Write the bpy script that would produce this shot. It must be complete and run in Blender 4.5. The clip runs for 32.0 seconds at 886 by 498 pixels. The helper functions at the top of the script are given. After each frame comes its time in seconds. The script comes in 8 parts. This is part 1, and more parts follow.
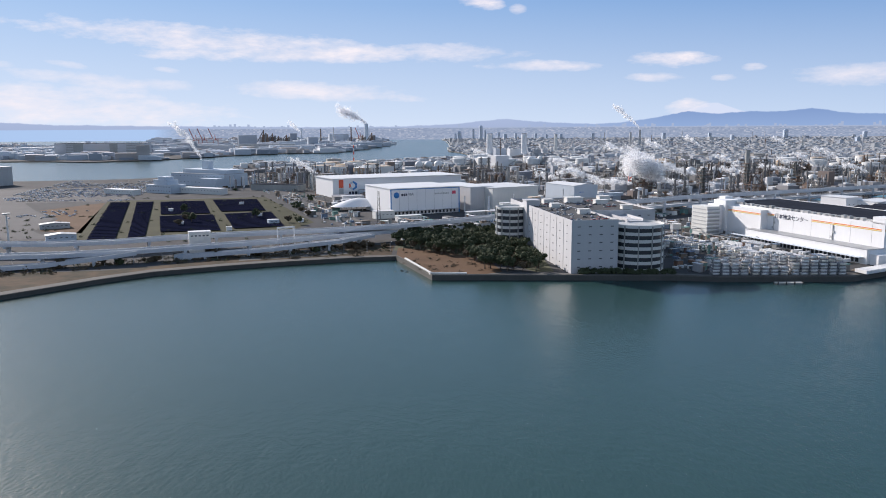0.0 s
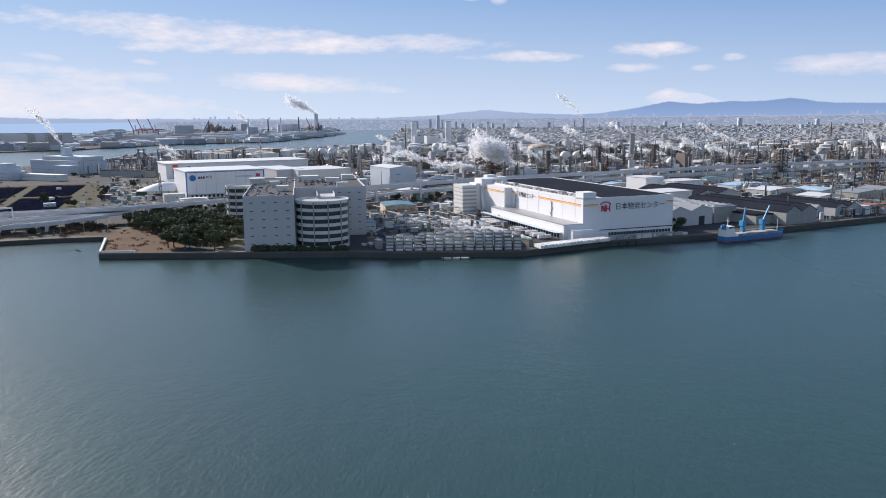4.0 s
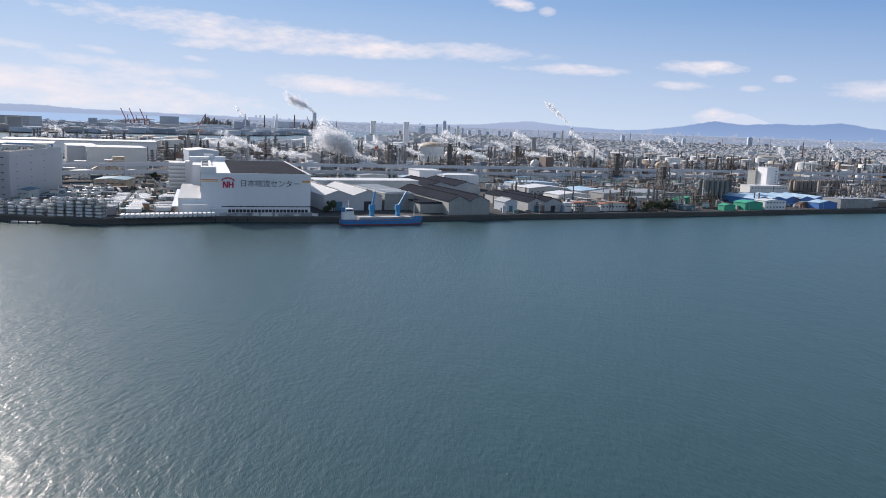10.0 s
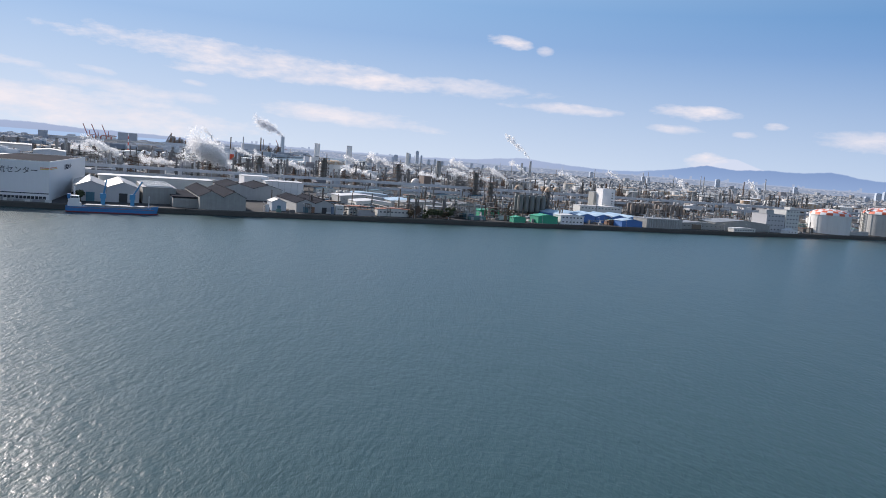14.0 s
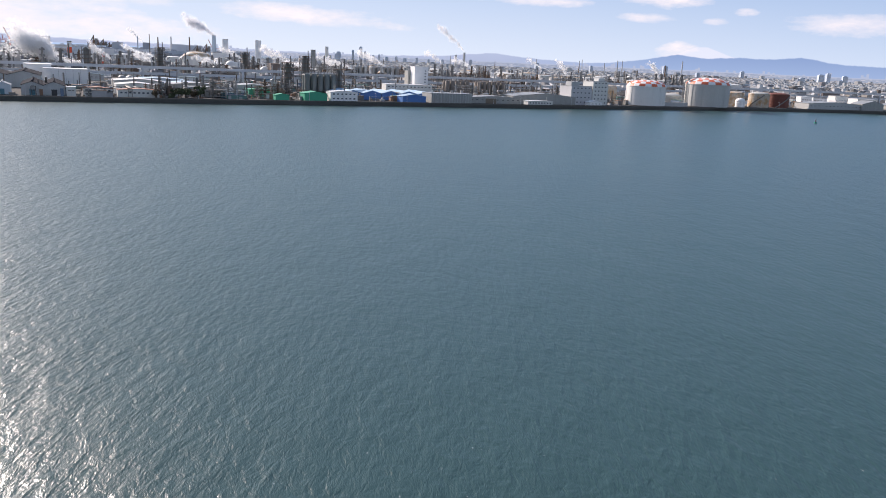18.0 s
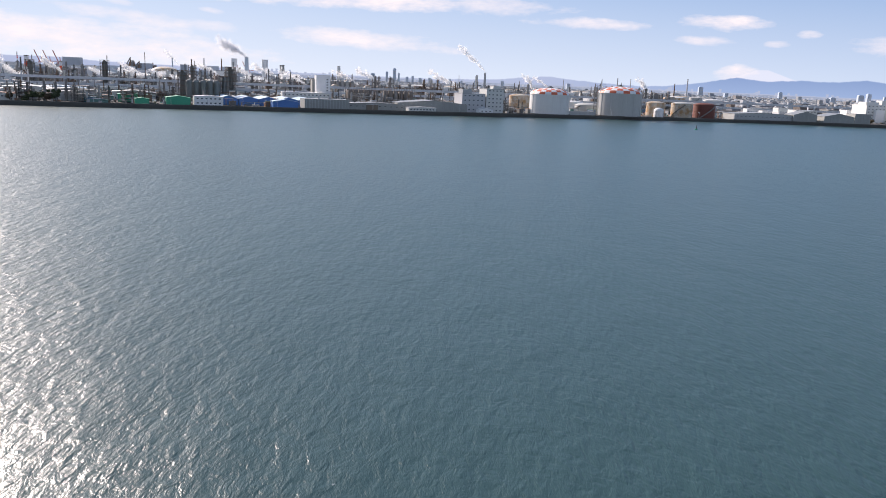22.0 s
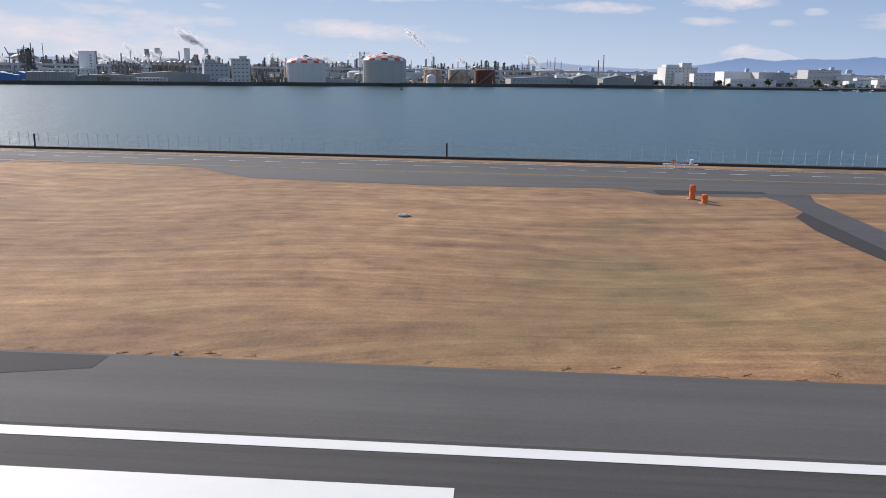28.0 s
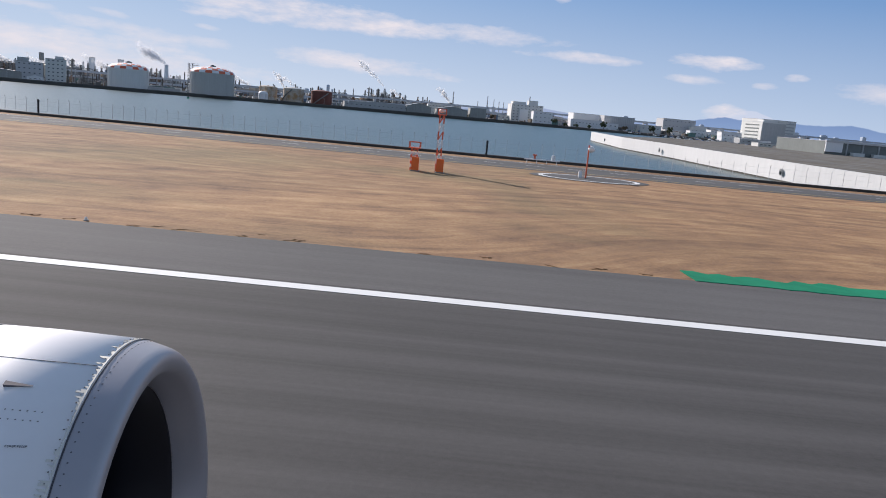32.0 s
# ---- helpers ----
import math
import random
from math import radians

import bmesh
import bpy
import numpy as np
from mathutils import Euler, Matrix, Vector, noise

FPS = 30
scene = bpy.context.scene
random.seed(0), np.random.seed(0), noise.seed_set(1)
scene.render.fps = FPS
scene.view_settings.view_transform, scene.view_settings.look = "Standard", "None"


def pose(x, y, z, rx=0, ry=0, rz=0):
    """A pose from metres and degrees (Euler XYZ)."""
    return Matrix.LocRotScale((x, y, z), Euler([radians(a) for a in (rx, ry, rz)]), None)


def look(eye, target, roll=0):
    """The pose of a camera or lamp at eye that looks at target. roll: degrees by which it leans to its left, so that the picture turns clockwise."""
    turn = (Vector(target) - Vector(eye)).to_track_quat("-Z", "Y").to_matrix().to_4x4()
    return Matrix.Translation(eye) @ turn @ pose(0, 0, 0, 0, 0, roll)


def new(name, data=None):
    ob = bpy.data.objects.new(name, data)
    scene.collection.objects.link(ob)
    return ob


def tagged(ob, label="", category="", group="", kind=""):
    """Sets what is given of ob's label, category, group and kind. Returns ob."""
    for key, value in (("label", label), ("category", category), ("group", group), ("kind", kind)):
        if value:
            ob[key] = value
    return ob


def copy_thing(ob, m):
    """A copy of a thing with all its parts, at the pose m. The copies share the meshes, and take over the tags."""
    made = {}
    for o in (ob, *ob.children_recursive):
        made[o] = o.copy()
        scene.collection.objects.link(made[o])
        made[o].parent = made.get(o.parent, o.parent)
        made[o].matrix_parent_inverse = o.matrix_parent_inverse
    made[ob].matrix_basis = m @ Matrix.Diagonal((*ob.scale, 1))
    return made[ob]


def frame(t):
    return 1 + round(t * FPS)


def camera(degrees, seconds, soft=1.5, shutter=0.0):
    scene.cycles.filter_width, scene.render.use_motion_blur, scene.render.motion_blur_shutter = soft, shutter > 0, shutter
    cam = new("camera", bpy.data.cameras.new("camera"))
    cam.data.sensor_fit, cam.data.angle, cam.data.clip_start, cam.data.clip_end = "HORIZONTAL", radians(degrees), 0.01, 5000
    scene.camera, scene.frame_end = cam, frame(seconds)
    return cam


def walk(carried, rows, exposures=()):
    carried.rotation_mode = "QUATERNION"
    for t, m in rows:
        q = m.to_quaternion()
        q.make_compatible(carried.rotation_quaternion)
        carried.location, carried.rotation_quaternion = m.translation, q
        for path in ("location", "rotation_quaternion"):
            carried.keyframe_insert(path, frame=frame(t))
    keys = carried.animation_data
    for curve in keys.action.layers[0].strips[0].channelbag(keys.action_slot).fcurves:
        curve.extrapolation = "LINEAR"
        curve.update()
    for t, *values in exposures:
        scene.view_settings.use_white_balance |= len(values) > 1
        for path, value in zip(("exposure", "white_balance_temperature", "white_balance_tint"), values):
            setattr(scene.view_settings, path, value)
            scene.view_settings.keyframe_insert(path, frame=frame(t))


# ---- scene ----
cam = camera(59.35, 32.0, 0.95)
PATH = [
    (0, pose(0.05, -33.83, 73.64, 81.14, 0.30, 0.81)),
    (0.5, pose(18.87, -32.64, 72.46, 82.03, 0.98, 0.80)),
    (1, pose(37.67, -31.46, 71.27, 81.99, 0.53, -0.07)),
    (1.5, pose(56.44, -30.29, 70.09, 81.16, 0.54, -0.20)),
    (2, pose(75.18, -29.14, 68.89, 80.51, 0.77, -0.11)),
    (2.5, pose(93.87, -28.03, 67.68, 80.45, 0.63, -0.10)),
    (4.5, pose(167.92, -24.03, 62.68, 80.52, 0.39, -0.81)),
    (5, pose(186.21, -23.13, 61.41, 79.71, 0.08, -1.12)),
    (5.5, pose(204.39, -22.26, 60.17, 79.77, -0.10, -1.01)),
    (6, pose(222.47, -21.41, 58.95, 80.84, -0.48, -0.81)),
    (6.5, pose(240.44, -20.56, 57.77, 82.33, 0.19, -1.05)),
    (7, pose(258.29, -19.70, 56.65, 82.48, 0.08, -1.73)),
    (7.5, pose(276.02, -18.83, 55.59, 83.24, -0.10, 0.53)),
    (8, pose(293.63, -17.97, 54.57, 83.03, -0.05, 3.18)),
    (8.5, pose(311.12, -17.14, 53.57, 83.20, -0.88, 2.85)),
    (9, pose(328.48, -16.37, 52.55, 82.40, -1.69, 2.19)),
    (9.5, pose(345.72, -15.67, 51.50, 81.65, -2.15, 2.51)),
    (10, pose(362.83, -15.07, 50.37, 81.06, -2.09, 2.56)),
    (10.5, pose(379.82, -14.59, 49.15, 81.16, -1.75, 2.54)),
    (11, pose(396.70, -14.25, 47.83, 81.11, -2.02, 2.83)),
    (11.5, pose(413.49, -14.01, 46.42, 81.25, -2.14, 3.05)),
    (12, pose(430.24, -13.82, 44.97, 81.57, -2.68, 3.06)),
    (12.5, pose(446.98, -13.64, 43.51, 81.81, -3.23, 2.93)),
    (13, pose(463.76, -13.42, 42.09, 82.38, -3.86, 2.57)),
    (13.5, pose(480.60, -13.12, 40.75, 83.71, -3.72, 2.72)),
    (14, pose(497.56, -12.69, 39.53, 83.51, -4.39, 2.18)),
    (14.5, pose(514.65, -12.09, 38.45, 82.09, -4.83, 1.80)),
    (16.5, pose(583.35, -8.42, 35.03, 79.81, -4.30, 1.04)),
    (17, pose(600.31, -7.29, 34.24, 77.72, -3.36, 0.27)),
    (17.5, pose(617.07, -6.14, 33.40, 75.46, -3.17, -1.66)),
    (18, pose(633.60, -4.97, 32.50, 76.32, -2.55, -0.14)),
    (18.5, pose(649.92, -3.83, 31.56, 75.80, -1.33, 3.68)),
    (19, pose(666.11, -2.73, 30.59, 75.74, -1.24, 4.35)),
    (19.5, pose(682.23, -1.72, 29.63, 76.07, -1.53, 4.27)),
    (20, pose(698.32, -0.81, 28.71, 76.34, -1.65, 4.30)),
    (20.5, pose(714.47, -0.05, 27.85, 76.34, -2.07, 4.39)),
    (21, pose(730.72, 0.54, 27.08, 76.37, -2.58, 4.47)),
    (21.5, pose(747.14, 0.94, 26.41, 77.44, -2.28, 4.47)),
    (22, pose(763.73, 1.17, 25.82, 77.79, -2.46, 3.81)),
    (22.5, pose(780.52, 1.26, 25.27, 77.07, -2.15, 3.57)),
    (23, pose(797.52, 1.24, 24.71, 76.02, -1.52, 3.38)),
    (23.5, pose(814.74, 1.15, 24.11, 76.56, -0.59, 3.93)),
    (24, pose(832.19, 1.01, 23.43, 76.88, -0.14, 3.72)),
    (24.5, pose(849.87, 0.86, 22.62, 77.64, 0.90, 3.98)),
    (25, pose(867.73, 0.71, 21.71, 78.47, 0.54, 3.76)),
    (25.5, pose(885.69, 0.56, 20.68, 77.11, 0.70, 4.23)),
    (27.5, pose(957.19, 0.13, 15.92, 76.60, -0.69, 3.92)),
    (28, pose(974.64, 0.06, 14.86, 77.00, -0.81, 4.10)),
    (28.5, pose(991.99, 0.00, 13.89, 77.71, -1.97, 4.58)),
    (29, pose(1009.44, -0.06, 12.99, 79.33, -1.99, 4.69)),
    (29.5, pose(1027.13, -0.11, 12.13, 79.82, -3.65, 4.50)),
    (30, pose(1045.15, -0.16, 11.34, 78.69, -3.51, 4.49)),
    (30.5, pose(1063.55, -0.17, 10.69, 78.63, -3.28, 4.20)),
    (31, pose(1082.34, -0.13, 10.18, 79.18, -3.16, 3.93)),
    (31.5, pose(1101.42, -0.06, 9.80, 79.76, -4.86, 3.24)),
    (32, pose(1120.65, 0.03, 9.48, 79.71, -5.01, 3.22)),
]
walk(cam, PATH, ((0, 0.36, 6750, 16), (1.5, 0.30, 6700, 16), (4.5, 0.36, 6800, 16), (6, 0.50, 7000, 17), (8, 0.31, 6750, 16), (9, 0.27, 6750, 16), (11, 0.36, 6900, 16), (14, 0.30, 6850, 16), (18, 0.54, 7250, 20), (23, 0.50, 7200, 20), (25.5, 0.44, 6900, 16), (28, 0.15, 6800, 16), (32, 0.16, 6750, 16)))

# ---- world, sun, exposure (the whole place is built at 0.6 of life size) ----
SUN_AZ, SUN_EL = radians(-45), radians(27)          # from +y towards -x, and above the horizon


def sun_way():
    return Vector((math.sin(SUN_AZ) * math.cos(SUN_EL), math.cos(SUN_AZ) * math.cos(SUN_EL), math.sin(SUN_EL)))


class Nodes:
    """Short hand for building node trees."""

    def __init__(self, tree, keep=False):
        self.t = tree
        if not keep:
            tree.nodes.clear()

    def add(self, kind, **inputs):
        n = self.t.nodes.new(kind)
        for k, val in inputs.items():
            self.put(n, k, val)
        return n

    def put(self, n, key, val):
        sock = n.inputs[int(key[1:])] if key[0] == "i" and key[1:].isdigit() else n.inputs[key.replace("_", " ")]
        if isinstance(val, bpy.types.NodeSocket):
            self.t.links.new(val, sock)
        else:
            sock.default_value = val

    def math(self, op, a, b=0.0, c=0.0, clamp=False):
        n = self.t.nodes.new("ShaderNodeMath")
        n.operation, n.use_clamp = op, clamp
        for i, val in enumerate((a, b, c)):
            self.put(n, "i%d" % i, val)
        return n.outputs[0]

    def mix(self, fac, a, b):
        n = self.t.nodes.new("ShaderNodeMixRGB")
        self.put(n, "i0", fac), self.put(n, "i1", a), self.put(n, "i2", b)
        return n.outputs[0]

    def ramp(self, fac, stops, mode="LINEAR"):
        n = self.t.nodes.new("ShaderNodeValToRGB")
        n.color_ramp.interpolation = mode
        els = n.color_ramp.elements
        while len(els) < len(stops):
            els.new(0.5)
        for e, (p, c) in zip(els, stops):
            e.position = p
        for e, (p, c) in zip(els, stops):
            e.color = c if len(c) == 4 else (*c, 1)
        self.put(n, "i0", fac)
        return n.outputs[0]

    def noise(self, vec, scale, detail=4, rough=0.55, dist=0.0):
        n = self.add("ShaderNodeTexNoise", Vector=vec, Scale=scale, Detail=detail, Roughness=rough, Distortion=dist)
        return n.outputs["Fac"]


def grey(x):
    return (x, x, x)


world = bpy.data.worlds.new("sky")
scene.world = world
world.use_nodes = True
W = Nodes(world.node_tree)
sky = W.add("ShaderNodeTexSky")
sky.sky_type, sky.sun_disc = "NISHITA", False
sky.sun_elevation, sky.sun_rotation = SUN_EL, SUN_AZ
sky.air_density, sky.dust_density, sky.ozone_density, sky.altitude = 1.4, 0.6, 2.2, 20
coord = W.add("ShaderNodeTexCoord").outputs["Generated"]
sep = W.add("ShaderNodeSeparateXYZ", Vector=coord)
flat = W.math("SQRT", W.math("ADD", W.math("MULTIPLY", sep.outputs[0], sep.outputs[0]), W.math("MULTIPLY", sep.outputs[1], sep.outputs[1])))
azim = W.math("MULTIPLY", W.math("ARCTAN2", sep.outputs[0], sep.outputs[1]), 57.29578)
elev = W.math("MULTIPLY", W.math("ARCTAN2", sep.outputs[2], flat), 57.29578)
plane = W.add("ShaderNodeCombineXYZ", X=W.math("MULTIPLY", azim, 0.1), Y=W.math("MULTIPLY", elev, 0.3)).outputs[0]
wob = W.math("SUBTRACT", W.noise(plane, 2.2, 6, 0.6), 0.5)
wob2 = W.math("SUBTRACT", W.noise(plane, 7.0, 5, 0.62), 0.5)
rag = W.math("ADD", W.math("MULTIPLY", wob, 2.6), W.math("MULTIPLY", wob2, 1.3))
# banks of thin cloud: azimuth, elevation, half width, half height, tilt, density
CLOUDS = ((-16, 6.0, 14, 1.15, -0.06, 1.0), (-9, 5.2, 14, 0.75, 0.01, 1.0), (-1, 5.3, 7, 0.8, 0.0, .75), (-29, 1.7, 16, 1.7, -0.06, .9), (-24, 3.2, 8, 0.6, -0.08, .7),
          (-9.5, 2.6, 8, 0.8, -0.05, .85), (-5, 2.2, 4, 0.4, -0.03, .8), (6.6, 4.3, 5.4, 0.45, -0.03, .85), (15.2, 4.6, 4.0, 0.6, -0.05, 1.0), (13.8, 3.4, 2.4, 0.4, 0, .75),
          (18.6, 3.3, 1.2, 0.3, 0, .8), (20.4, 3.9, 1.0, 0.3, 0, .8), (28, 3.2, 6, 0.9, -0.03, .75), (1.8, 8.7, 2.0, 0.6, -0.1, 1.0), (4.5, 8.2, .7, .4, 0, .6), (16.4, 1.4, 1.7, 0.6, 0.12, 1.0),
          (-26, 4.2, 1.5, 0.3, -0.1, .6), (-20, 4.0, 1.1, .22, -.1, .6), (-33, 4.4, 5, .4, -.1, .7))
cover = 0.0
for caz, cel, cw, ch, tilt, dens in CLOUDS:
    da = W.math("SUBTRACT", azim, caz)
    de = W.math("SUBTRACT", W.math("SUBTRACT", elev, cel), W.math("MULTIPLY", da, tilt))
    a2 = W.math("MULTIPLY", W.math("MULTIPLY", da, 1 / cw), W.math("MULTIPLY", da, 1 / cw))
    e2 = W.math("MULTIPLY", W.math("MULTIPLY", de, 1 / ch), W.math("MULTIPLY", de, 1 / ch))
    v = W.math("SUBTRACT", W.math("ADD", 0.75, rag), W.math("ADD", a2, e2))
    v = W.math("MULTIPLY", W.math("MULTIPLY", v, 0.9, clamp=True), dens)
    cover = W.math("MAXIMUM", cover, v)
# ridges of the far ranges, as elevation over azimuth
SPAN = 100.0


def ridge(points, rough):
    stops = [((a + 50) / SPAN, grey(e / 2.0)) for a, e in points]
    h = W.math("MULTIPLY", W.ramp(W.math("DIVIDE", W.math("ADD", azim, 50), SPAN), stops), 2.0)
    line = W.add("ShaderNodeCombineXYZ", X=azim).outputs[0]
    h = W.math("ADD", h, W.math("MULTIPLY", W.math("SUBTRACT", W.noise(line, 0.9, 6, 0.6), 0.5), rough))
    return W.math("MULTIPLY", W.math("SUBTRACT", h, elev), 14.0, clamp=True)


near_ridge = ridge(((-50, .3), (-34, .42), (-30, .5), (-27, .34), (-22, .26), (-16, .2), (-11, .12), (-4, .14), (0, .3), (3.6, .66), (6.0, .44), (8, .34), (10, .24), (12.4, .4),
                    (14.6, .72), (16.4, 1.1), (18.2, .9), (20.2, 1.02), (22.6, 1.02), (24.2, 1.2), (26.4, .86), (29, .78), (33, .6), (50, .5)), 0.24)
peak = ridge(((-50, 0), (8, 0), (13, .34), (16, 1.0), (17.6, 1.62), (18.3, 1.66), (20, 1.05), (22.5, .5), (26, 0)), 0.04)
sky_col = sky.outputs[0]
cloud_col = W.mix(W.math("MULTIPLY", W.math("ADD", wob, 0.5), 0.9, clamp=True), (5.2, 5.4, 6.1, 1), (6.6, 6.5, 6.8, 1))
haze = W.math("SUBTRACT", 1.0, W.math("MULTIPLY", W.math("ABSOLUTE", elev), 1 / 26.0, clamp=True))
lean = W.math("MULTIPLY", W.math("ADD", azim, 30), 1 / 60.0, clamp=True)
low_sky = W.mix(W.math("MULTIPLY", elev, 1 / 11.0, clamp=True), W.mix(lean, (4.65, 5.6, 6.7, 1), (3.7, 4.8, 6.2, 1)), W.mix(lean, (1.8, 3.4, 5.8, 1), (0.66, 2.0, 4.4, 1)))
away = W.math("MULTIPLY", W.math("SUBTRACT", W.math("ABSOLUTE", azim), 50), 1 / 60.0, clamp=True)      # low sky beside and behind the view painted paler, adding fill light
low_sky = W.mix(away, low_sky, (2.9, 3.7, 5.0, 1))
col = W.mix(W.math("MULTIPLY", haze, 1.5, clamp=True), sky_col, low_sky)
col = W.mix(W.math("MULTIPLY", peak, 0.6), col, (5.0, 5.5, 6.6, 1))
col = W.mix(cover, col, cloud_col)
# distance haze is painted into the ridge colours
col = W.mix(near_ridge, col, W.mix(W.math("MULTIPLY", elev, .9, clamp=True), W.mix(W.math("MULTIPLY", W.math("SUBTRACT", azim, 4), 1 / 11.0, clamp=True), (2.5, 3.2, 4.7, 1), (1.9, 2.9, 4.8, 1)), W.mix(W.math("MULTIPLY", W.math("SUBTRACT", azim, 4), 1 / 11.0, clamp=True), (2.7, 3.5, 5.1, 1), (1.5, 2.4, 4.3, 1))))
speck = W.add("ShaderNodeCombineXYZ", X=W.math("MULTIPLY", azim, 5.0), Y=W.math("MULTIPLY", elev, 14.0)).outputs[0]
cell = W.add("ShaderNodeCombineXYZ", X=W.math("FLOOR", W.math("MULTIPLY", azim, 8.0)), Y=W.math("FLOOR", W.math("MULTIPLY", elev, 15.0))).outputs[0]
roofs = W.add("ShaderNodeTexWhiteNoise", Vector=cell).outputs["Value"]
# far roofs, with haze mixed into their colours
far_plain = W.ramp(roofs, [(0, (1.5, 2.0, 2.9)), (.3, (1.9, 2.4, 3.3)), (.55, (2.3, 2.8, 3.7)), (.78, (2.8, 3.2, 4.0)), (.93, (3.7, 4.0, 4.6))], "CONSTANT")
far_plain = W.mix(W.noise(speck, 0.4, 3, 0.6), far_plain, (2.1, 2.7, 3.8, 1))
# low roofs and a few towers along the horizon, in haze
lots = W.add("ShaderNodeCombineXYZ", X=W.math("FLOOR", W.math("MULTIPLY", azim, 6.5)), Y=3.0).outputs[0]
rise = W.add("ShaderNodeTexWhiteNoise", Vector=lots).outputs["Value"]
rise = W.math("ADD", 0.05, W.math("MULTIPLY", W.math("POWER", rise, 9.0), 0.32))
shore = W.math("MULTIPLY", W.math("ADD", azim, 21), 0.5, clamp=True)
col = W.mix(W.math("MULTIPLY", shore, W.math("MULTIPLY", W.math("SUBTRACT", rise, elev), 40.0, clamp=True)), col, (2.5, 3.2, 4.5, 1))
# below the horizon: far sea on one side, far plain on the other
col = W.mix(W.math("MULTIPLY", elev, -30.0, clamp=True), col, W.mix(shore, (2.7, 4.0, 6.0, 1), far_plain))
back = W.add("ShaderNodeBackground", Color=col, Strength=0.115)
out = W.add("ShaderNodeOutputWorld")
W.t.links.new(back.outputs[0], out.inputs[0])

sun = new("sun", bpy.data.lights.new("sun", "SUN"))
sun.data.energy, sun.data.angle, sun.data.color = 4.7, radians(0.53), (1.0, 0.965, 0.915)
sun.matrix_world = look(sun_way() * 50, (0, 0, 0))

# ---- materials ----


def surface(name, base, rough=0.7, metal=0.0, var=0.12, grain=0.6, blot=0.05, bump=0.0, tint=None, per="", stretch=None, spread=0.25, coat=0.0, streak=0.0, spec=0.5):
    """A painted, mineral or metal surface: fine grain and broad blotches, in metres; per: 'object' or 'island' varies each piece."""
    m = bpy.data.materials.new(name)
    m.use_nodes = True
    n = Nodes(m.node_tree)
    vec = n.add("ShaderNodeTexCoord").outputs["Object"]
    if stretch:
        mp = n.add("ShaderNodeMapping", Vector=vec)
        mp.inputs["Scale"].default_value = stretch
        vec = mp.outputs[0]
    a, b = n.noise(vec, grain, 5, 0.65), n.noise(vec, blot, 4, 0.6)
    f = n.math("ADD", n.math("MULTIPLY", n.math("SUBTRACT", a, 0.5), 2 * var), n.math("MULTIPLY", n.math("SUBTRACT", b, 0.5), 3 * var))
    if streak:                                        # rain streaks down the walls
        mp = n.add("ShaderNodeMapping", Vector=vec)
        mp.inputs["Scale"].default_value = (1.2, 1.2, 0.04)
        f = n.math("ADD", f, n.math("MULTIPLY", n.math("SUBTRACT", n.noise(mp.outputs[0], 1.0, 4, 0.7), 0.5), streak))
    if per:
        r = n.add("ShaderNodeObjectInfo").outputs["Random"] if per == "object" else n.add("ShaderNodeNewGeometry").outputs["Random Per Island"]
        f = n.math("ADD", f, n.math("MULTIPLY", n.math("SUBTRACT", r, 0.5), 2 * spread))
    f = n.math("ADD", f, 1.0)
    base4 = (*base, 1)
    if tint:
        base4 = n.mix(n.math("MULTIPLY", n.math("SUBTRACT", n.noise(vec, blot * 2.3, 5, 0.65), 0.42), 5.0, clamp=True), base4, (*tint, 1))
    hsv = n.add("ShaderNodeHueSaturation", Color=base4, Value=f)
    p = n.add("ShaderNodeBsdfPrincipled", Base_Color=hsv.outputs[0], Roughness=rough, Metallic=metal)
    p.inputs["Specular IOR Level"].default_value = spec
    if coat:
        p.inputs["Coat Weight"].default_value = coat
    if bump:
        bn = n.add("ShaderNodeBump", Height=a, Strength=0.6, Distance=bump)
        n.t.links.new(bn.outputs[0], p.inputs["Normal"])
    o = n.add("ShaderNodeOutputMaterial")
    n.t.links.new(p.outputs[0], o.inputs[0])
    return m


def many(name, colours, rough=0.7, metal=0.0, var=0.08, per="island", grain=0.5):
    """Pieces of several colours, picked at random for each piece."""
    m = surface(name, (0.5, 0.5, 0.5), rough, metal, var, grain)
    n = Nodes(m.node_tree, True)
    r = n.add("ShaderNodeObjectInfo").outputs["Random"] if per == "object" else n.add("ShaderNodeNewGeometry").outputs["Random Per Island"]
    c = n.ramp(r, [(i / len(colours), k) for i, k in enumerate(colours)], "CONSTANT")
    hsv = [x for x in m.node_tree.nodes if x.type == "HUE_SAT"][0]
    n.t.links.new(c, hsv.inputs["Color"])
    return m


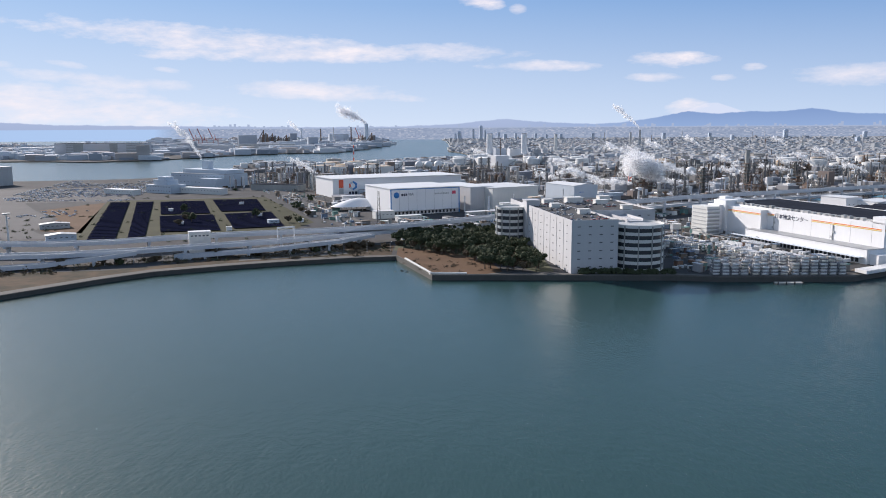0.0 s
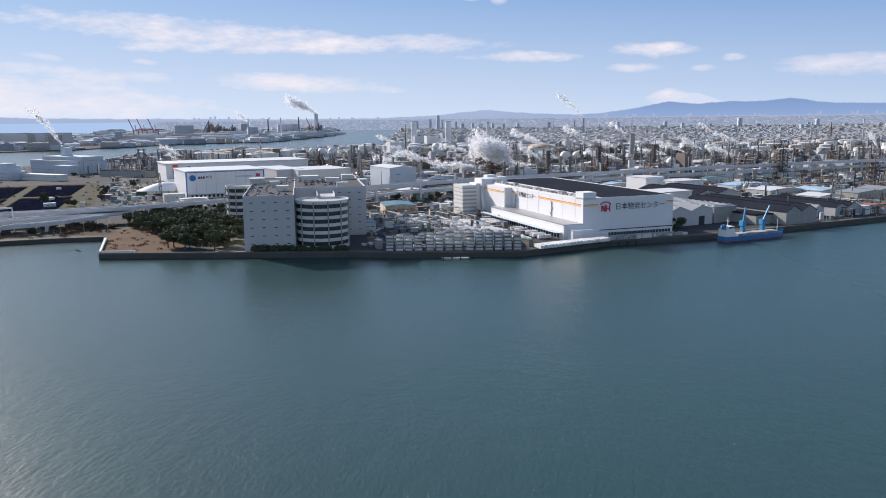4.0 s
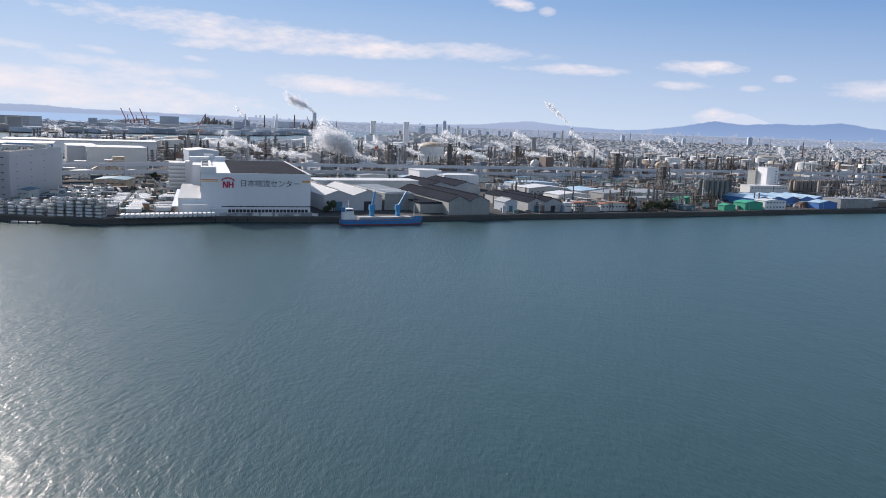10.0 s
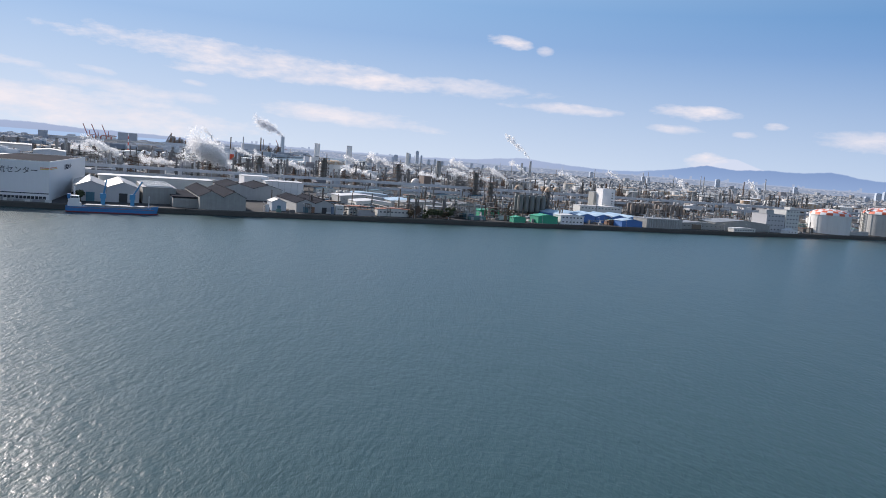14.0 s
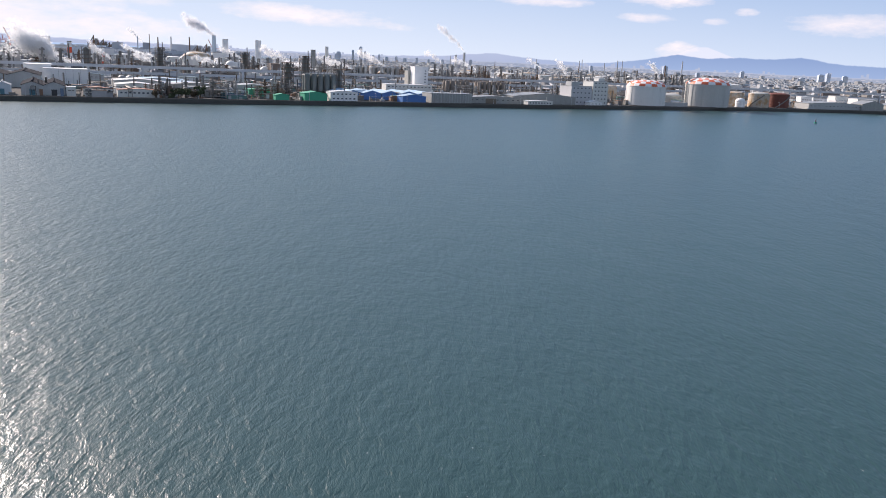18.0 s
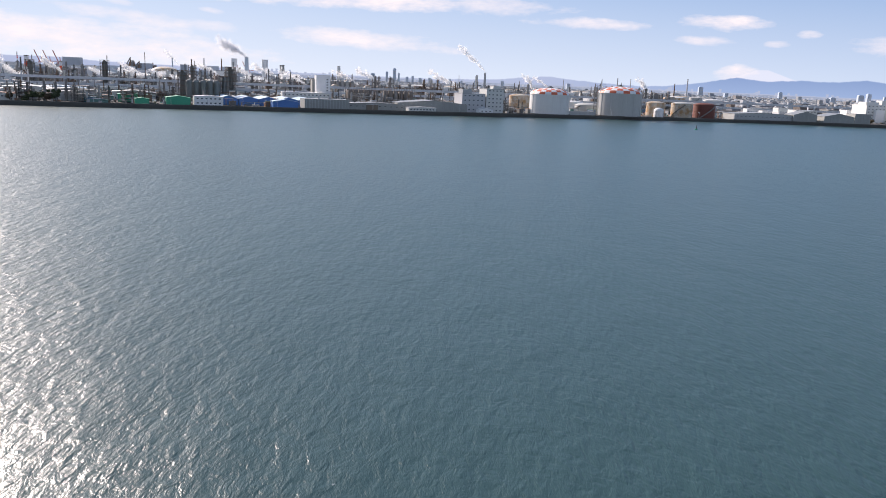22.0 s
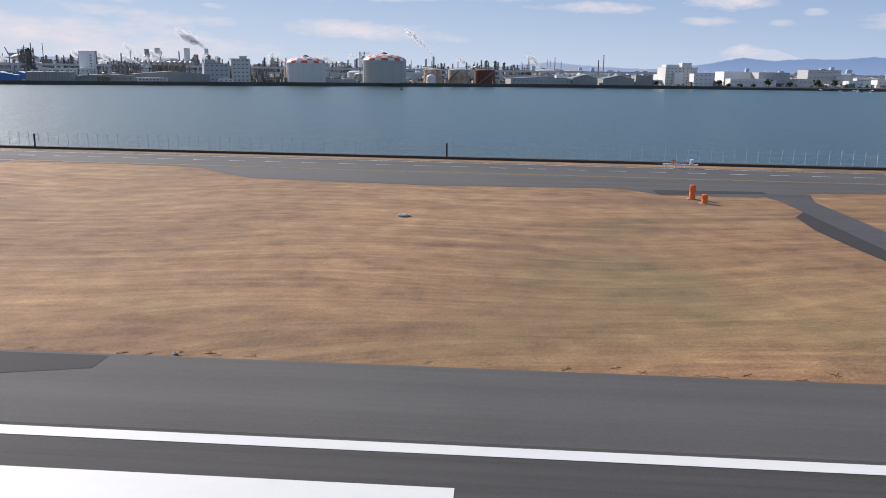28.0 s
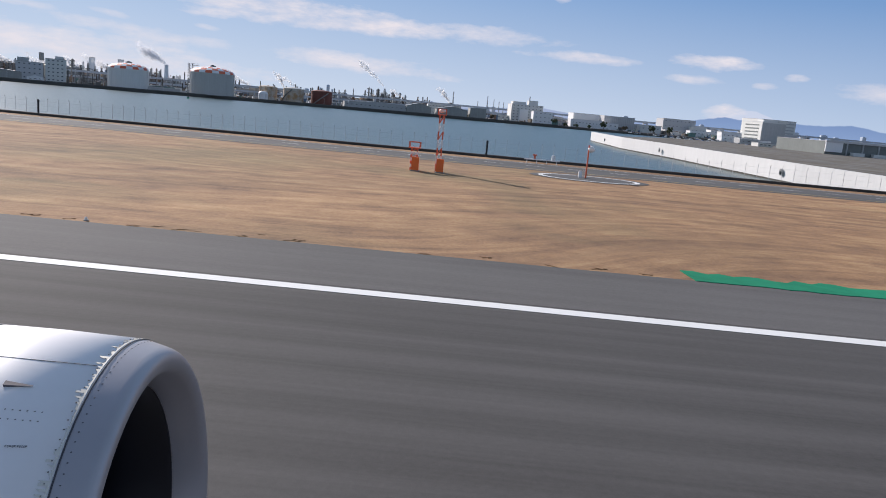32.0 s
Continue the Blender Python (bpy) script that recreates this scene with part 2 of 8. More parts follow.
def water_material():
    m = bpy.data.materials.new("sea_water")
    m.use_nodes = True
    n = Nodes(m.node_tree)
    vec = n.add("ShaderNodeTexCoord").outputs["Object"]
    mp = n.add("ShaderNodeMapping", Vector=vec)
    mp.inputs["Scale"].default_value, mp.inputs["Rotation"].default_value = (1.0, 0.42, 1.0), (0, 0, radians(22))
    big, mid = n.noise(mp.outputs[0], 0.2, 3, 0.5), n.noise(mp.outputs[0], 1.0, 4, 0.6, 0.3)
    fine, patch = n.noise(mp.outputs[0], 4.6, 3, 0.65), n.noise(vec, 0.006, 3, 0.5)
    h = n.math("ADD", n.math("MULTIPLY", big, 0.46), n.math("ADD", n.math("MULTIPLY", mid, 0.33), n.math("MULTIPLY", fine, 0.066)))
    sep = n.add("ShaderNodeSeparateXYZ", Vector=vec)
    wind = n.math("MULTIPLY", n.math("ADD", sep.outputs[0], 60), 1 / 420.0, clamp=True)      # calmer water in the lee of the shore
    bn = n.add("ShaderNodeBump", Height=h, Strength=1.0, Distance=n.math("ADD", 0.32, n.math("MULTIPLY", wind, 0.34)))
    cap = n.math("MULTIPLY", n.math("SUBTRACT", n.noise(mp.outputs[0], 1.5, 4, 0.7), 0.69), 16, clamp=True)      # white flecks: small crests of foam, and sun glints put into the colour
    c = n.mix(patch, (0.013, 0.042, 0.041, 1), (0.021, 0.058, 0.050, 1))
    # bluer base on open water stands in for reflected sky
    c = n.mix(wind, c, n.mix(patch, (0.021, 0.057, 0.065, 1), (0.031, 0.075, 0.074, 1)))
    c = n.mix(n.math("MULTIPLY", cap, 0.7), c, (0.7, 0.74, 0.75, 1))
    p = n.add("ShaderNodeBsdfPrincipled", Base_Color=c, Roughness=n.math("ADD", 0.23, n.math("MULTIPLY", wind, 0.05)), IOR=1.33)
    n.t.links.new(bn.outputs[0], p.inputs["Normal"])
    o = n.add("ShaderNodeOutputMaterial")
    n.t.links.new(p.outputs[0], o.inputs[0])
    return m


def smoke_material(name, base):
    """Shreds of vapour: light scatters through them as much as off them."""
    m = bpy.data.materials.new(name)
    m.use_nodes = True
    n = Nodes(m.node_tree)
    d = n.add("ShaderNodeBsdfDiffuse", Color=(*base, 1))
    tl = n.add("ShaderNodeBsdfTranslucent", Color=(*base, 1))
    mx = n.add("ShaderNodeMixShader", Fac=0.5)
    n.t.links.new(d.outputs[0], mx.inputs[1]), n.t.links.new(tl.outputs[0], mx.inputs[2])
    o = n.add("ShaderNodeOutputMaterial")
    n.t.links.new(mx.outputs[0], o.inputs[0])
    return m


M_SEA = water_material()
M_LAND = surface("yard_asphalt", (0.070, 0.071, 0.074), 0.95, 0, 0.28, 0.35, 0.02, 0.05, tint=(0.080, 0.078, 0.077), spec=0.1)
M_QUAY = surface("quay_concrete", (0.13, 0.125, 0.115), 0.92, 0, 0.2, 0.5, 0.06, 0.05, streak=0.5, spec=0.15)
M_QUAYDARK = surface("tide_stained_concrete", (0.082, 0.078, 0.070), 0.8, 0, 0.25, 0.7, 0.06, 0.05)
M_FIELD = surface("dry_field", (0.092, 0.064, 0.042), 0.95, 0, 0.28, 0.3, 0.04, 0.05, tint=(0.052, 0.046, 0.032), spec=0.1)
M_EARTH = surface("bare_earth", (0.13, 0.080, 0.050), 0.95, 0, 0.2, 0.3, 0.05, 0.05, spec=0.1)
M_GRASSY = surface("rough_grass", (0.058, 0.058, 0.034), 0.95, 0, 0.25, 0.4, 0.04, 0.05, spec=0.1)
M_ROAD = surface("road_asphalt", (0.085, 0.085, 0.088), 0.9, 0, 0.15, 0.6, 0.04, spec=0.15)
M_WHITE = surface("white_cladding", (0.80, 0.80, 0.80), 0.55, 0, 0.03, 0.4, 0.03, streak=0.08)
M_OFFWHITE = surface("off_white_render", (0.66, 0.66, 0.63), 0.7, 0, 0.06, 0.4, 0.04, streak=0.15)
M_PALE = surface("pale_grey_panel", (0.52, 0.52, 0.53), 0.6, 0, 0.05, 0.4, 0.04, streak=0.12)
M_GREY = surface("grey_sheet_wall", (0.43, 0.44, 0.44), 0.65, 0, 0.1, 0.4, 0.05, streak=0.35)
M_DULL = surface("weathered_sheet_wall", (0.33, 0.335, 0.32), 0.75, 0, 0.14, 0.4, 0.05, streak=0.5)
M_BLUEGREY = surface("pale_blue_sheet", (0.50, 0.56, 0.62), 0.6, 0, 0.05, 0.4, 0.05, streak=0.12)
M_ROOFDARK = surface("dark_roof", (0.026, 0.030, 0.041), 0.95, 0, 0.25, 0.3, 0.05, streak=0.3, spec=0.02)
M_ROOFGREY = surface("grey_metal_roof", (0.33, 0.34, 0.35), 0.5, 0.3, 0.1, 0.3, 0.05)
M_ROOFLIGHT = surface("light_roof", (0.62, 0.63, 0.64), 0.6, 0, 0.07, 0.3, 0.05)
M_ROOFBLUE = surface("sky_blue_roof", (0.30, 0.46, 0.60), 0.5, 0, 0.1, 0.3, 0.06, tint=(0.45, 0.58, 0.68))
M_BLUE = surface("blue_sheet", (0.06, 0.19, 0.48), 0.5, 0, 0.1, 0.3, 0.06)
M_GREEN = surface("green_sheet", (0.03, 0.36, 0.22), 0.55, 0, 0.08, 0.3, 0.06)
M_TEALROOF = surface("teal_roof", (0.07, 0.19, 0.25), 0.55, 0, 0.1, 0.3, 0.06)
M_REDROOF = surface("rust_red_roof", (0.34, 0.14, 0.09), 0.7, 0, 0.14, 0.3, 0.06)
M_DARK = surface("dark_opening", (0.032, 0.036, 0.044), 0.35, 0, 0.1)
M_GLASS = surface("window_glass", (0.085, 0.10, 0.12), 0.12, 0, 0.1)
M_STEEL = surface("process_steel", (0.20, 0.195, 0.19), 0.6, 0.4, 0.2, 0.6, 0.1, per="object", spread=0.3)
M_RUST = surface("rusty_steel", (0.17, 0.115, 0.085), 0.75, 0.2, 0.25, 0.6, 0.1, per="object", spread=0.3)
M_VESSEL = surface("insulated_vessel", (0.42, 0.42, 0.41), 0.45, 0.4, 0.12, 0.5, 0.1, per="object", spread=0.35)
M_TANK = surface("tank_white_paint", (0.72, 0.72, 0.70), 0.55, 0, 0.05, 0.4, 0.06, streak=0.2)
M_TANKGREY = surface("tank_grey_paint", (0.48, 0.48, 0.46), 0.6, 0, 0.07, 0.4, 0.06, streak=0.25)
M_TANKRUST = surface("tank_rusty_paint", (0.55, 0.50, 0.43), 0.7, 0, 0.1, 0.4, 0.08, tint=(0.42, 0.25, 0.12), streak=0.5)
M_TANKRED = surface("tank_red_oxide", (0.17, 0.055, 0.04), 0.7, 0, 0.12, 0.4, 0.08, streak=0.4)
M_RED = surface("signal_red", (0.75, 0.10, 0.04), 0.5, 0, 0.06)
M_CHECKRED = surface("orange_red_paint", (0.72, 0.15, 0.07), 0.55, 0, 0.08)
M_BEAM = surface("viaduct_paint", (0.56, 0.58, 0.61), 0.6, 0, 0.06, 0.4, 0.05, streak=0.2)
M_LEAF = surface("evergreen_leaves", (0.070, 0.086, 0.046), 0.8, 0, 0.25, 0.9, 0.15, per="island", spread=0.4, spec=0.2)
M_LEAFDRY = surface("brown_leaves", (0.11, 0.085, 0.055), 0.85, 0, 0.25, 0.9, 0.15, per="island", spread=0.4, spec=0.2)
M_BARK = surface("bark", (0.10, 0.075, 0.055), 0.9, 0, 0.2, 2.0, 0.3)
M_SOLAR = surface("solar_glass", (0.012, 0.014, 0.030), 0.6, 0, 0.2, 0.4, 0.04, spec=0.0)
M_STEAM = smoke_material("steam", (0.97, 0.97, 0.97))
M_SMOKE = smoke_material("grey_smoke", (0.95, 0.95, 0.96))
# town palette is narrowed and blued, with distance haze in the colours
M_TOWN = many("town_walls", [(.48, .49, .50), (.32, .35, .39), (.42, .42, .42), (.29, .32, .36), (.56, .57, .58), (.37, .41, .47), (.46, .45, .44), (.33, .31, .31), (.40, .44, .49), (.52, .53, .53)], 0.75)
M_WORKS = many("works_walls", [(.46, .47, .49), (.30, .30, .31), (.18, .18, .18), (.66, .67, .68), (.40, .37, .33), (.22, .23, .26), (.48, .52, .57), (.20, .16, .14), (.36, .38, .41), (.74, .74, .73)], 0.7)
M_SILO = surface("grey_green_silo_paint", (0.17, 0.19, 0.185), 0.6, 0.1, 0.15, 0.5, 0.1, streak=0.4)
M_SILOBROWN = surface("brown_silo_paint", (0.21, 0.175, 0.15), 0.65, 0.1, 0.15, 0.5, 0.1, streak=0.4)
M_HARBOUR = many("harbour_walls", [(.46, .50, .55), (.34, .38, .43), (.62, .65, .68), (.40, .42, .46), (.30, .33, .38), (.54, .58, .63), (.44, .40, .38), (.70, .72, .74)], 0.75)

# ---- geometry helpers ----


class Mesh:
    """Collects vertices and faces of one part."""

    def __init__(self):
        self.v, self.f, self.smooth, self.sharp = [], [], [], []

    def add(self, verts, faces, smooth=False):
        o = len(self.v)
        self.v += verts
        self.f += [tuple(i + o for i in f) for f in faces]
        self.smooth += [smooth] * len(faces)
        return self

    def box(self, x, y, z, w, d, h, yaw=0.0, bottom=False):
        """Centre of the base, size."""
        c, s = math.cos(yaw), math.sin(yaw)
        pts = [(x + c * a * w / 2 - s * b * d / 2, y + s * a * w / 2 + c * b * d / 2, z + k * h) for k in (0, 1) for a, b in ((-1, -1), (1, -1), (1, 1), (-1, 1))]
        fs = [(0, 1, 5, 4), (1, 2, 6, 5), (2, 3, 7, 6), (3, 0, 4, 7), (4, 5, 6, 7)]
        return self.add(pts, fs + [(3, 2, 1, 0)])

    def prism(self, poly, z0, z1, top=True, bottom=True):
        n = len(poly)
        pts = [(x, y, z0) for x, y in poly] + [(x, y, z1) for x, y in poly]
        fs = [(i, (i + 1) % n, n + (i + 1) % n, n + i) for i in range(n)]
        return self.add(pts, fs + ([tuple(range(n, 2 * n))] if top else []) + ([tuple(range(n - 1, -1, -1))] if bottom else []))

    def cyl(self, x, y, z0, z1, r, n=16, r2=None, cap=True, base=False):
        r2 = r if r2 is None else r2
        pts = [(x + q * math.cos(2 * math.pi * i / n), y + q * math.sin(2 * math.pi * i / n), z) for q, z in ((r, z0), (r2, z1)) for i in range(n)]
        self.add(pts, [(i, (i + 1) % n, n + (i + 1) % n, n + i) for i in range(n)], True)
        if cap:
            self.add(pts[n:], [tuple(range(n))])
        if base:
            self.add(pts[:n], [tuple(range(n - 1, -1, -1))])
        return self

    def rings(self, prof, n=24, x=0.0, y=0.0, close=True):
        """A turned shape about a vertical axis; prof: (radius, height) from the bottom up."""
        pts, fs, o = [], [], len(self.v)
        for r, z in prof:
            pts += [(x + r * math.cos(2 * math.pi * i / n), y + r * math.sin(2 * math.pi * i / n), z) for i in range(n)]
        for k in range(len(prof) - 1):
            fs += [(k * n + i, k * n + (i + 1) % n, (k + 1) * n + (i + 1) % n, (k + 1) * n + i) for i in range(n)]
        for k in range(1, len(prof) - 1):              # sharp edges of the profile
            (r0, z0), (r1, z1), (r2, z2_) = prof[k - 1], prof[k], prof[k + 1]
            if math.cos(math.atan2(z2_ - z1, r2 - r1) - math.atan2(z1 - z0, r1 - r0)) < .8:
                self.sharp += [(o + k * n + i, o + k * n + (i + 1) % n) for i in range(n)]
        return self.add(pts, fs, True)

    def beam(self, p, q, w, h=None, n=4):
        """A bar from p to q; n sides."""
        p, q = Vector(p), Vector(q)
        d = (q - p).normalized()
        up = Vector((0, 0, 1)) if abs(d.z) < 0.95 else Vector((1, 0, 0))
        s = d.cross(up).normalized()
        u = s.cross(d)
        h = w if h is None else h
        ring = [(s * math.cos(a) * w + u * math.sin(a) * h) * (0.7071 if n == 4 else 0.5) for a in [2 * math.pi * (i + 0.5) / n for i in range(n)]]
        pts = [tuple(p + r) for r in ring] + [tuple(q + r) for r in ring]
        fs = [(i, (i + 1) % n, n + (i + 1) % n, n + i) for i in range(n)]
        return self.add(pts, fs + [tuple(range(n - 1, -1, -1)), tuple(range(n, 2 * n))], n > 6)

    def ball(self, x, y, z, r, n=12, m=8, sz=1.0, lump=0.0, rnd=None):
        pts, fs = [], []
        for j in range(m + 1):
            t = math.pi * j / m
            for i in range(n):
                k = 1 + (lump * (rnd.random() - 0.5) if rnd and 0 < j < m else 0)
                pts.append((x + r * k * math.sin(t) * math.cos(2 * math.pi * i / n), y + r * k * math.sin(t) * math.sin(2 * math.pi * i / n), z - r * k * sz * math.cos(t)))
        for j in range(m):
            fs += [(j * n + i, j * n + (i + 1) % n, (j + 1) * n + (i + 1) % n, (j + 1) * n + i) for i in range(n)]
        return self.add(pts, fs, True)

    def gable(self, w, d, h0, h1, over=0.0, x=0.0, y=0.0):
        """A closed hall with its ridge along y: front-left corner at x, y."""
        a, b = x - over, x + w + over
        pts = [(a, y, 0), (b, y, 0), (b, y, h0), ((a + b) / 2, y, h1), (a, y, h0), (a, y + d, 0), (b, y + d, 0), (b, y + d, h0), ((a + b) / 2, y + d, h1), (a, y + d, h0)]
        return self.add(pts, [(0, 1, 2, 3, 4), (9, 8, 7, 6, 5), (1, 6, 7, 2), (5, 0, 4, 9)])

    def roof(self, w, d, h0, h1, over=0.3, thick=0.25, x=0.0, y=0.0):
        for s in (0, 1):
            xe, xm = (x - over, x + w / 2) if s == 0 else (x + w + over, x + w / 2)
            pts = [(xe, y - over, h0 - over * (h1 - h0) / (w / 2)), (xm, y - over, h1), (xm, y + d + over, h1), (xe, y + d + over, h0 - over * (h1 - h0) / (w / 2))]
            top = [(px_, py_, pz_ + thick) for px_, py_, pz_ in pts]
            fs = [(4, 5, 6, 7), (3, 2, 1, 0), (0, 1, 5, 4), (1, 2, 6, 5), (2, 3, 7, 6), (3, 0, 4, 7)]
            self.add(pts + top, fs if s == 0 else [f[::-1] for f in fs])
        return self

    def data(self, name):
        me = bpy.data.meshes.new(name)
        me.from_pydata(self.v, [], self.f)
        me.polygons.foreach_set("use_smooth", self.smooth)
        if self.sharp:
            hard = {(min(a, b), max(a, b)) for a, b in self.sharp}
            for e in me.edges:
                a, b = e.vertices
                if (min(a, b), max(a, b)) in hard:
                    e.use_edge_sharp = True
        me.update()
        return me


def part(name, mesh, material, parent=None, label="", at=None, yaw=0.0):
    me = mesh if isinstance(mesh, bpy.types.Mesh) else mesh.data(name)
    if not me.materials:
        me.materials.append(material)
    ob = new(name, me)
    if parent:
        ob.parent = parent
    if at:
        ob.matrix_basis = pose(*at, 0, 0, yaw)
    return tagged(ob, label) if label else ob


def thing(name, x, y, z, yaw, label, category, group="", kind=""):
    ob = new(name)
    ob.empty_display_size = 0.5
    ob.matrix_basis = pose(x, y, z, 0, 0, yaw)
    return tagged(ob, label, category, group, kind)


def solid(name, mesh, material, label, category, kind="", group=""):
    return tagged(part(name, mesh, material), label, category, group, kind)


LAND_Z, FIELD_Z = 2.2, 4.5
rng = random.Random(7)

# ---- sea, land, quays ----
SEA = [(-4900, -1500), (5400, -1500), (5400, 4950), (-80, 4950), (-110, 6670), (-440, 7300), (-600, 7900), (-800, 5800), (-560, 4950), (-4900, 4950)]
sea = Mesh().add([(x, y, 0) for x, y in SEA], [tuple(range(len(SEA)))])
solid("water", sea, M_SEA, "teal sea water with small wind waves", "water", "structure")

COAST = [(-1500, -200), (-420, 60), (-260, 220), (-199, 296), (-171, 333), (-153, 352), (-121, 369), (-91, 382), (-59, 393), (-33, 398), (-11, 339), (16, 339), (54, 338), (107, 337),
         (127, 333), (190, 333), (233, 359), (292, 377), (336, 399), (371, 417), (445, 454), (528, 496), (587, 530), (703, 585), (805, 645), (921, 708), (1028, 752), (1191, 778),
         (1341, 800), (1700, 860), (2600, 1000), (5400, 1500)]
INNER = [(5400, 4940), (-80, 4940), (-40, 4200), (-20, 3592), (-5, 2873), (-20, 2455), (30, 2180), (45, 1884), (-45, 1775), (-142, 1627), (-321, 1576), (-430, 1600), (-361, 1200), (-473, 1095), (-601, 1056),
         (-1500, 1000)]
ISLAND = [(-3000, 1500), (-950, 1760), (-824, 1700), (-707, 1802), (-595, 2122), (-490, 2264), (-349, 2308), (-270, 3209), (-300, 3700), (-420, 4300), (-560, 4940), (-1900, 4940), (-1350, 3300), (-3000, 2700)]


def tri_sheet(name, poly, z, material, label, cat, depth, side):
    """A flat polygon with walls round it down to depth."""
    bm = bmesh.new()
    vs = [bm.verts.new((x, y, z)) for x, y in poly]
    bmesh.ops.triangle_fill(bm, use_beauty=True, edges=[bm.edges.new((vs[i], vs[(i + 1) % len(vs)])) for i in range(len(vs))])
    for f in bm.faces:
        if f.normal.z < 0:
            f.normal_flip()
    me = bpy.data.meshes.new(name)
    bm.to_mesh(me)
    bm.free()
    top = tagged(part(name, me, material), label, cat, "", "structure")
    wall = Mesh().prism(poly if sum((poly[i - 1][0] * p[1] - p[0] * poly[i - 1][1]) for i, p in enumerate(poly)) > 0 else poly[::-1], depth, z - 0.02, False, False)
    part("sea_wall", wall, side, top, "dark tide-stained concrete sea wall")
    return top


ground = tri_sheet("ground", COAST + INNER, LAND_Z, M_LAND, "flat reclaimed industrial land, asphalt and bare soil", "ground", -1.5, M_QUAYDARK)
tri_sheet("ground_island", ISLAND, LAND_Z, M_LAND, "flat harbour island across the canal", "ground", -1.5, M_QUAYDARK)


def strip(line, half, z, left=0.0):
    """A ribbon along a polyline."""
    m, vs = Mesh(), []
    for i, p in enumerate(line):
        a, b = Vector(line[max(i - 1, 0)]), Vector(line[min(i + 1, len(line) - 1)])
        n = Vector((-(b - a).y, (b - a).x)).normalized()
        zz = z[i] if isinstance(z, (list, tuple)) else z
        q = Vector(p) + n * left
        vs += [(*(q + n * half), zz), (*(q - n * half), zz)]
    return m.add(vs, [(2 * i + 1, 2 * i + 3, 2 * i + 2, 2 * i) for i in range(len(line) - 1)])


def flat_patch(name, poly, z, material, label, cat="ground"):
    m = Mesh().add([(x, y, z) for x, y in poly], [tuple(range(len(poly)))])
    if sum((poly[i - 1][0] * p[1] - p[0] * poly[i - 1][1]) for i, p in enumerate(poly)) < 0:
        m.f = [f[::-1] for f in m.f]
    return solid(name, m, material, label, cat, "structure")


def ribbon(line, half, z0, z1, left=0.0):
    """A closed wall or deck along a polyline, z0 to z1 (numbers or lists)."""
    m, vs = Mesh(), []
    for i, p in enumerate(line):
        a, b = Vector(line[max(i - 1, 0)]), Vector(line[min(i + 1, len(line) - 1)])
        n = Vector((-(b - a).y, (b - a).x)).normalized()
        q = Vector(p) + n * left
        lo, hi = (k[i] if isinstance(k, (list, tuple)) else k for k in (z0, z1))
        vs += [(*(q + n * half), lo), (*(q - n * half), lo), (*(q - n * half), hi), (*(q + n * half), hi)]
    fs = []
    for i in range(len(line) - 1):
        k = 4 * i
        fs += [(k + (j + 1) % 4, k + j, k + 4 + j, k + 4 + (j + 1) % 4) for j in range(4)]
    e = 4 * (len(line) - 1)
    return m.add(vs, [f[::-1] for f in fs] + [(0, 1, 2, 3), (e + 3, e + 2, e + 1, e)])


# parapet and apron along the quays
solid("quay_parapet", ribbon(COAST[9:28], 0.35, LAND_Z - .05, LAND_Z + 0.7, 0.5), M_QUAY, "low grey concrete parapet along the quay edge", "wall", "structure")
solid("quay_apron", strip(COAST[3:28], 3.2, LAND_Z + 0.03, 4.2), M_QUAY, "pale concrete apron behind the quay edge", "pavement", "structure")

# ---- buildings along the shore ----


def text_mesh(body, size, depth=0.04):
    """Lettering as a mesh, centred, standing upright and facing -y."""
    cu = bpy.data.curves.new("lettering", "FONT")
    cu.body, cu.size, cu.extrude, cu.align_x, cu.align_y = body, size, depth, "CENTER", "CENTER"
    ob = new("lettering", cu)
    me = bpy.data.meshes.new_from_object(ob)
    bpy.data.objects.remove(ob)
    me.transform(Matrix.Rotation(radians(90), 4, "X"))
    return me


M_LETTER = surface("navy_lettering", (0.03, 0.035, 0.06), 0.5, 0, 0.05)
M_LETTERRED = surface("crimson_lettering", (0.55, 0.05, 0.10), 0.5, 0, 0.05)
M_ORANGE = surface("orange_stripe", (0.80, 0.22, 0.05), 0.5, 0, 0.04)
M_YELLOW = surface("yellow_stripe", (0.80, 0.55, 0.12), 0.5, 0, 0.04)
M_LOGOBLUE = surface("logo_blue", (0.03, 0.20, 0.50), 0.5, 0, 0.04)
M_SKYLIGHT = surface("roof_skylight", (0.60, 0.62, 0.62), 0.5, 0, 0.05)
M_CAR = many("car_paint", [(.70, .70, .71), (.06, .06, .07), (.55, .56, .58), (.75, .75, .74), (.20, .21, .23), (.12, .17, .30), (.33, .34, .36), (.72, .72, .70), (.35, .05, .05)], 0.3, 0.1, 0.03, "object")
M_TYRE = surface("tyre_rubber", (0.02, 0.02, 0.02), 0.8)


def quad_on(w, h, thick=0.06):
    """A thin panel in the x-z plane, its face to -y, centred."""
    return Mesh().box(0, -thick / 2, -h / 2, w, thick, h)


SLOT = quad_on(1.5, 0.42, 0.08).data("window")
SLOT.materials.append(M_DARK)


def windows(parent, x0, x1, n, zs, y, yaw=0.0, data=None, material=None, at=None, skip=()):
    """Rows of equal windows on one wall."""
    for j, z in enumerate(zs):
        for i in range(n):
            if (i, j) in skip:
                continue
            x = x0 + (x1 - x0) * (i + 0.5) / n
            p = (x, y - 0.01, z) if at is None else at(x, z)
            part("window", data or SLOT, material or M_DARK, parent, "", p, yaw)


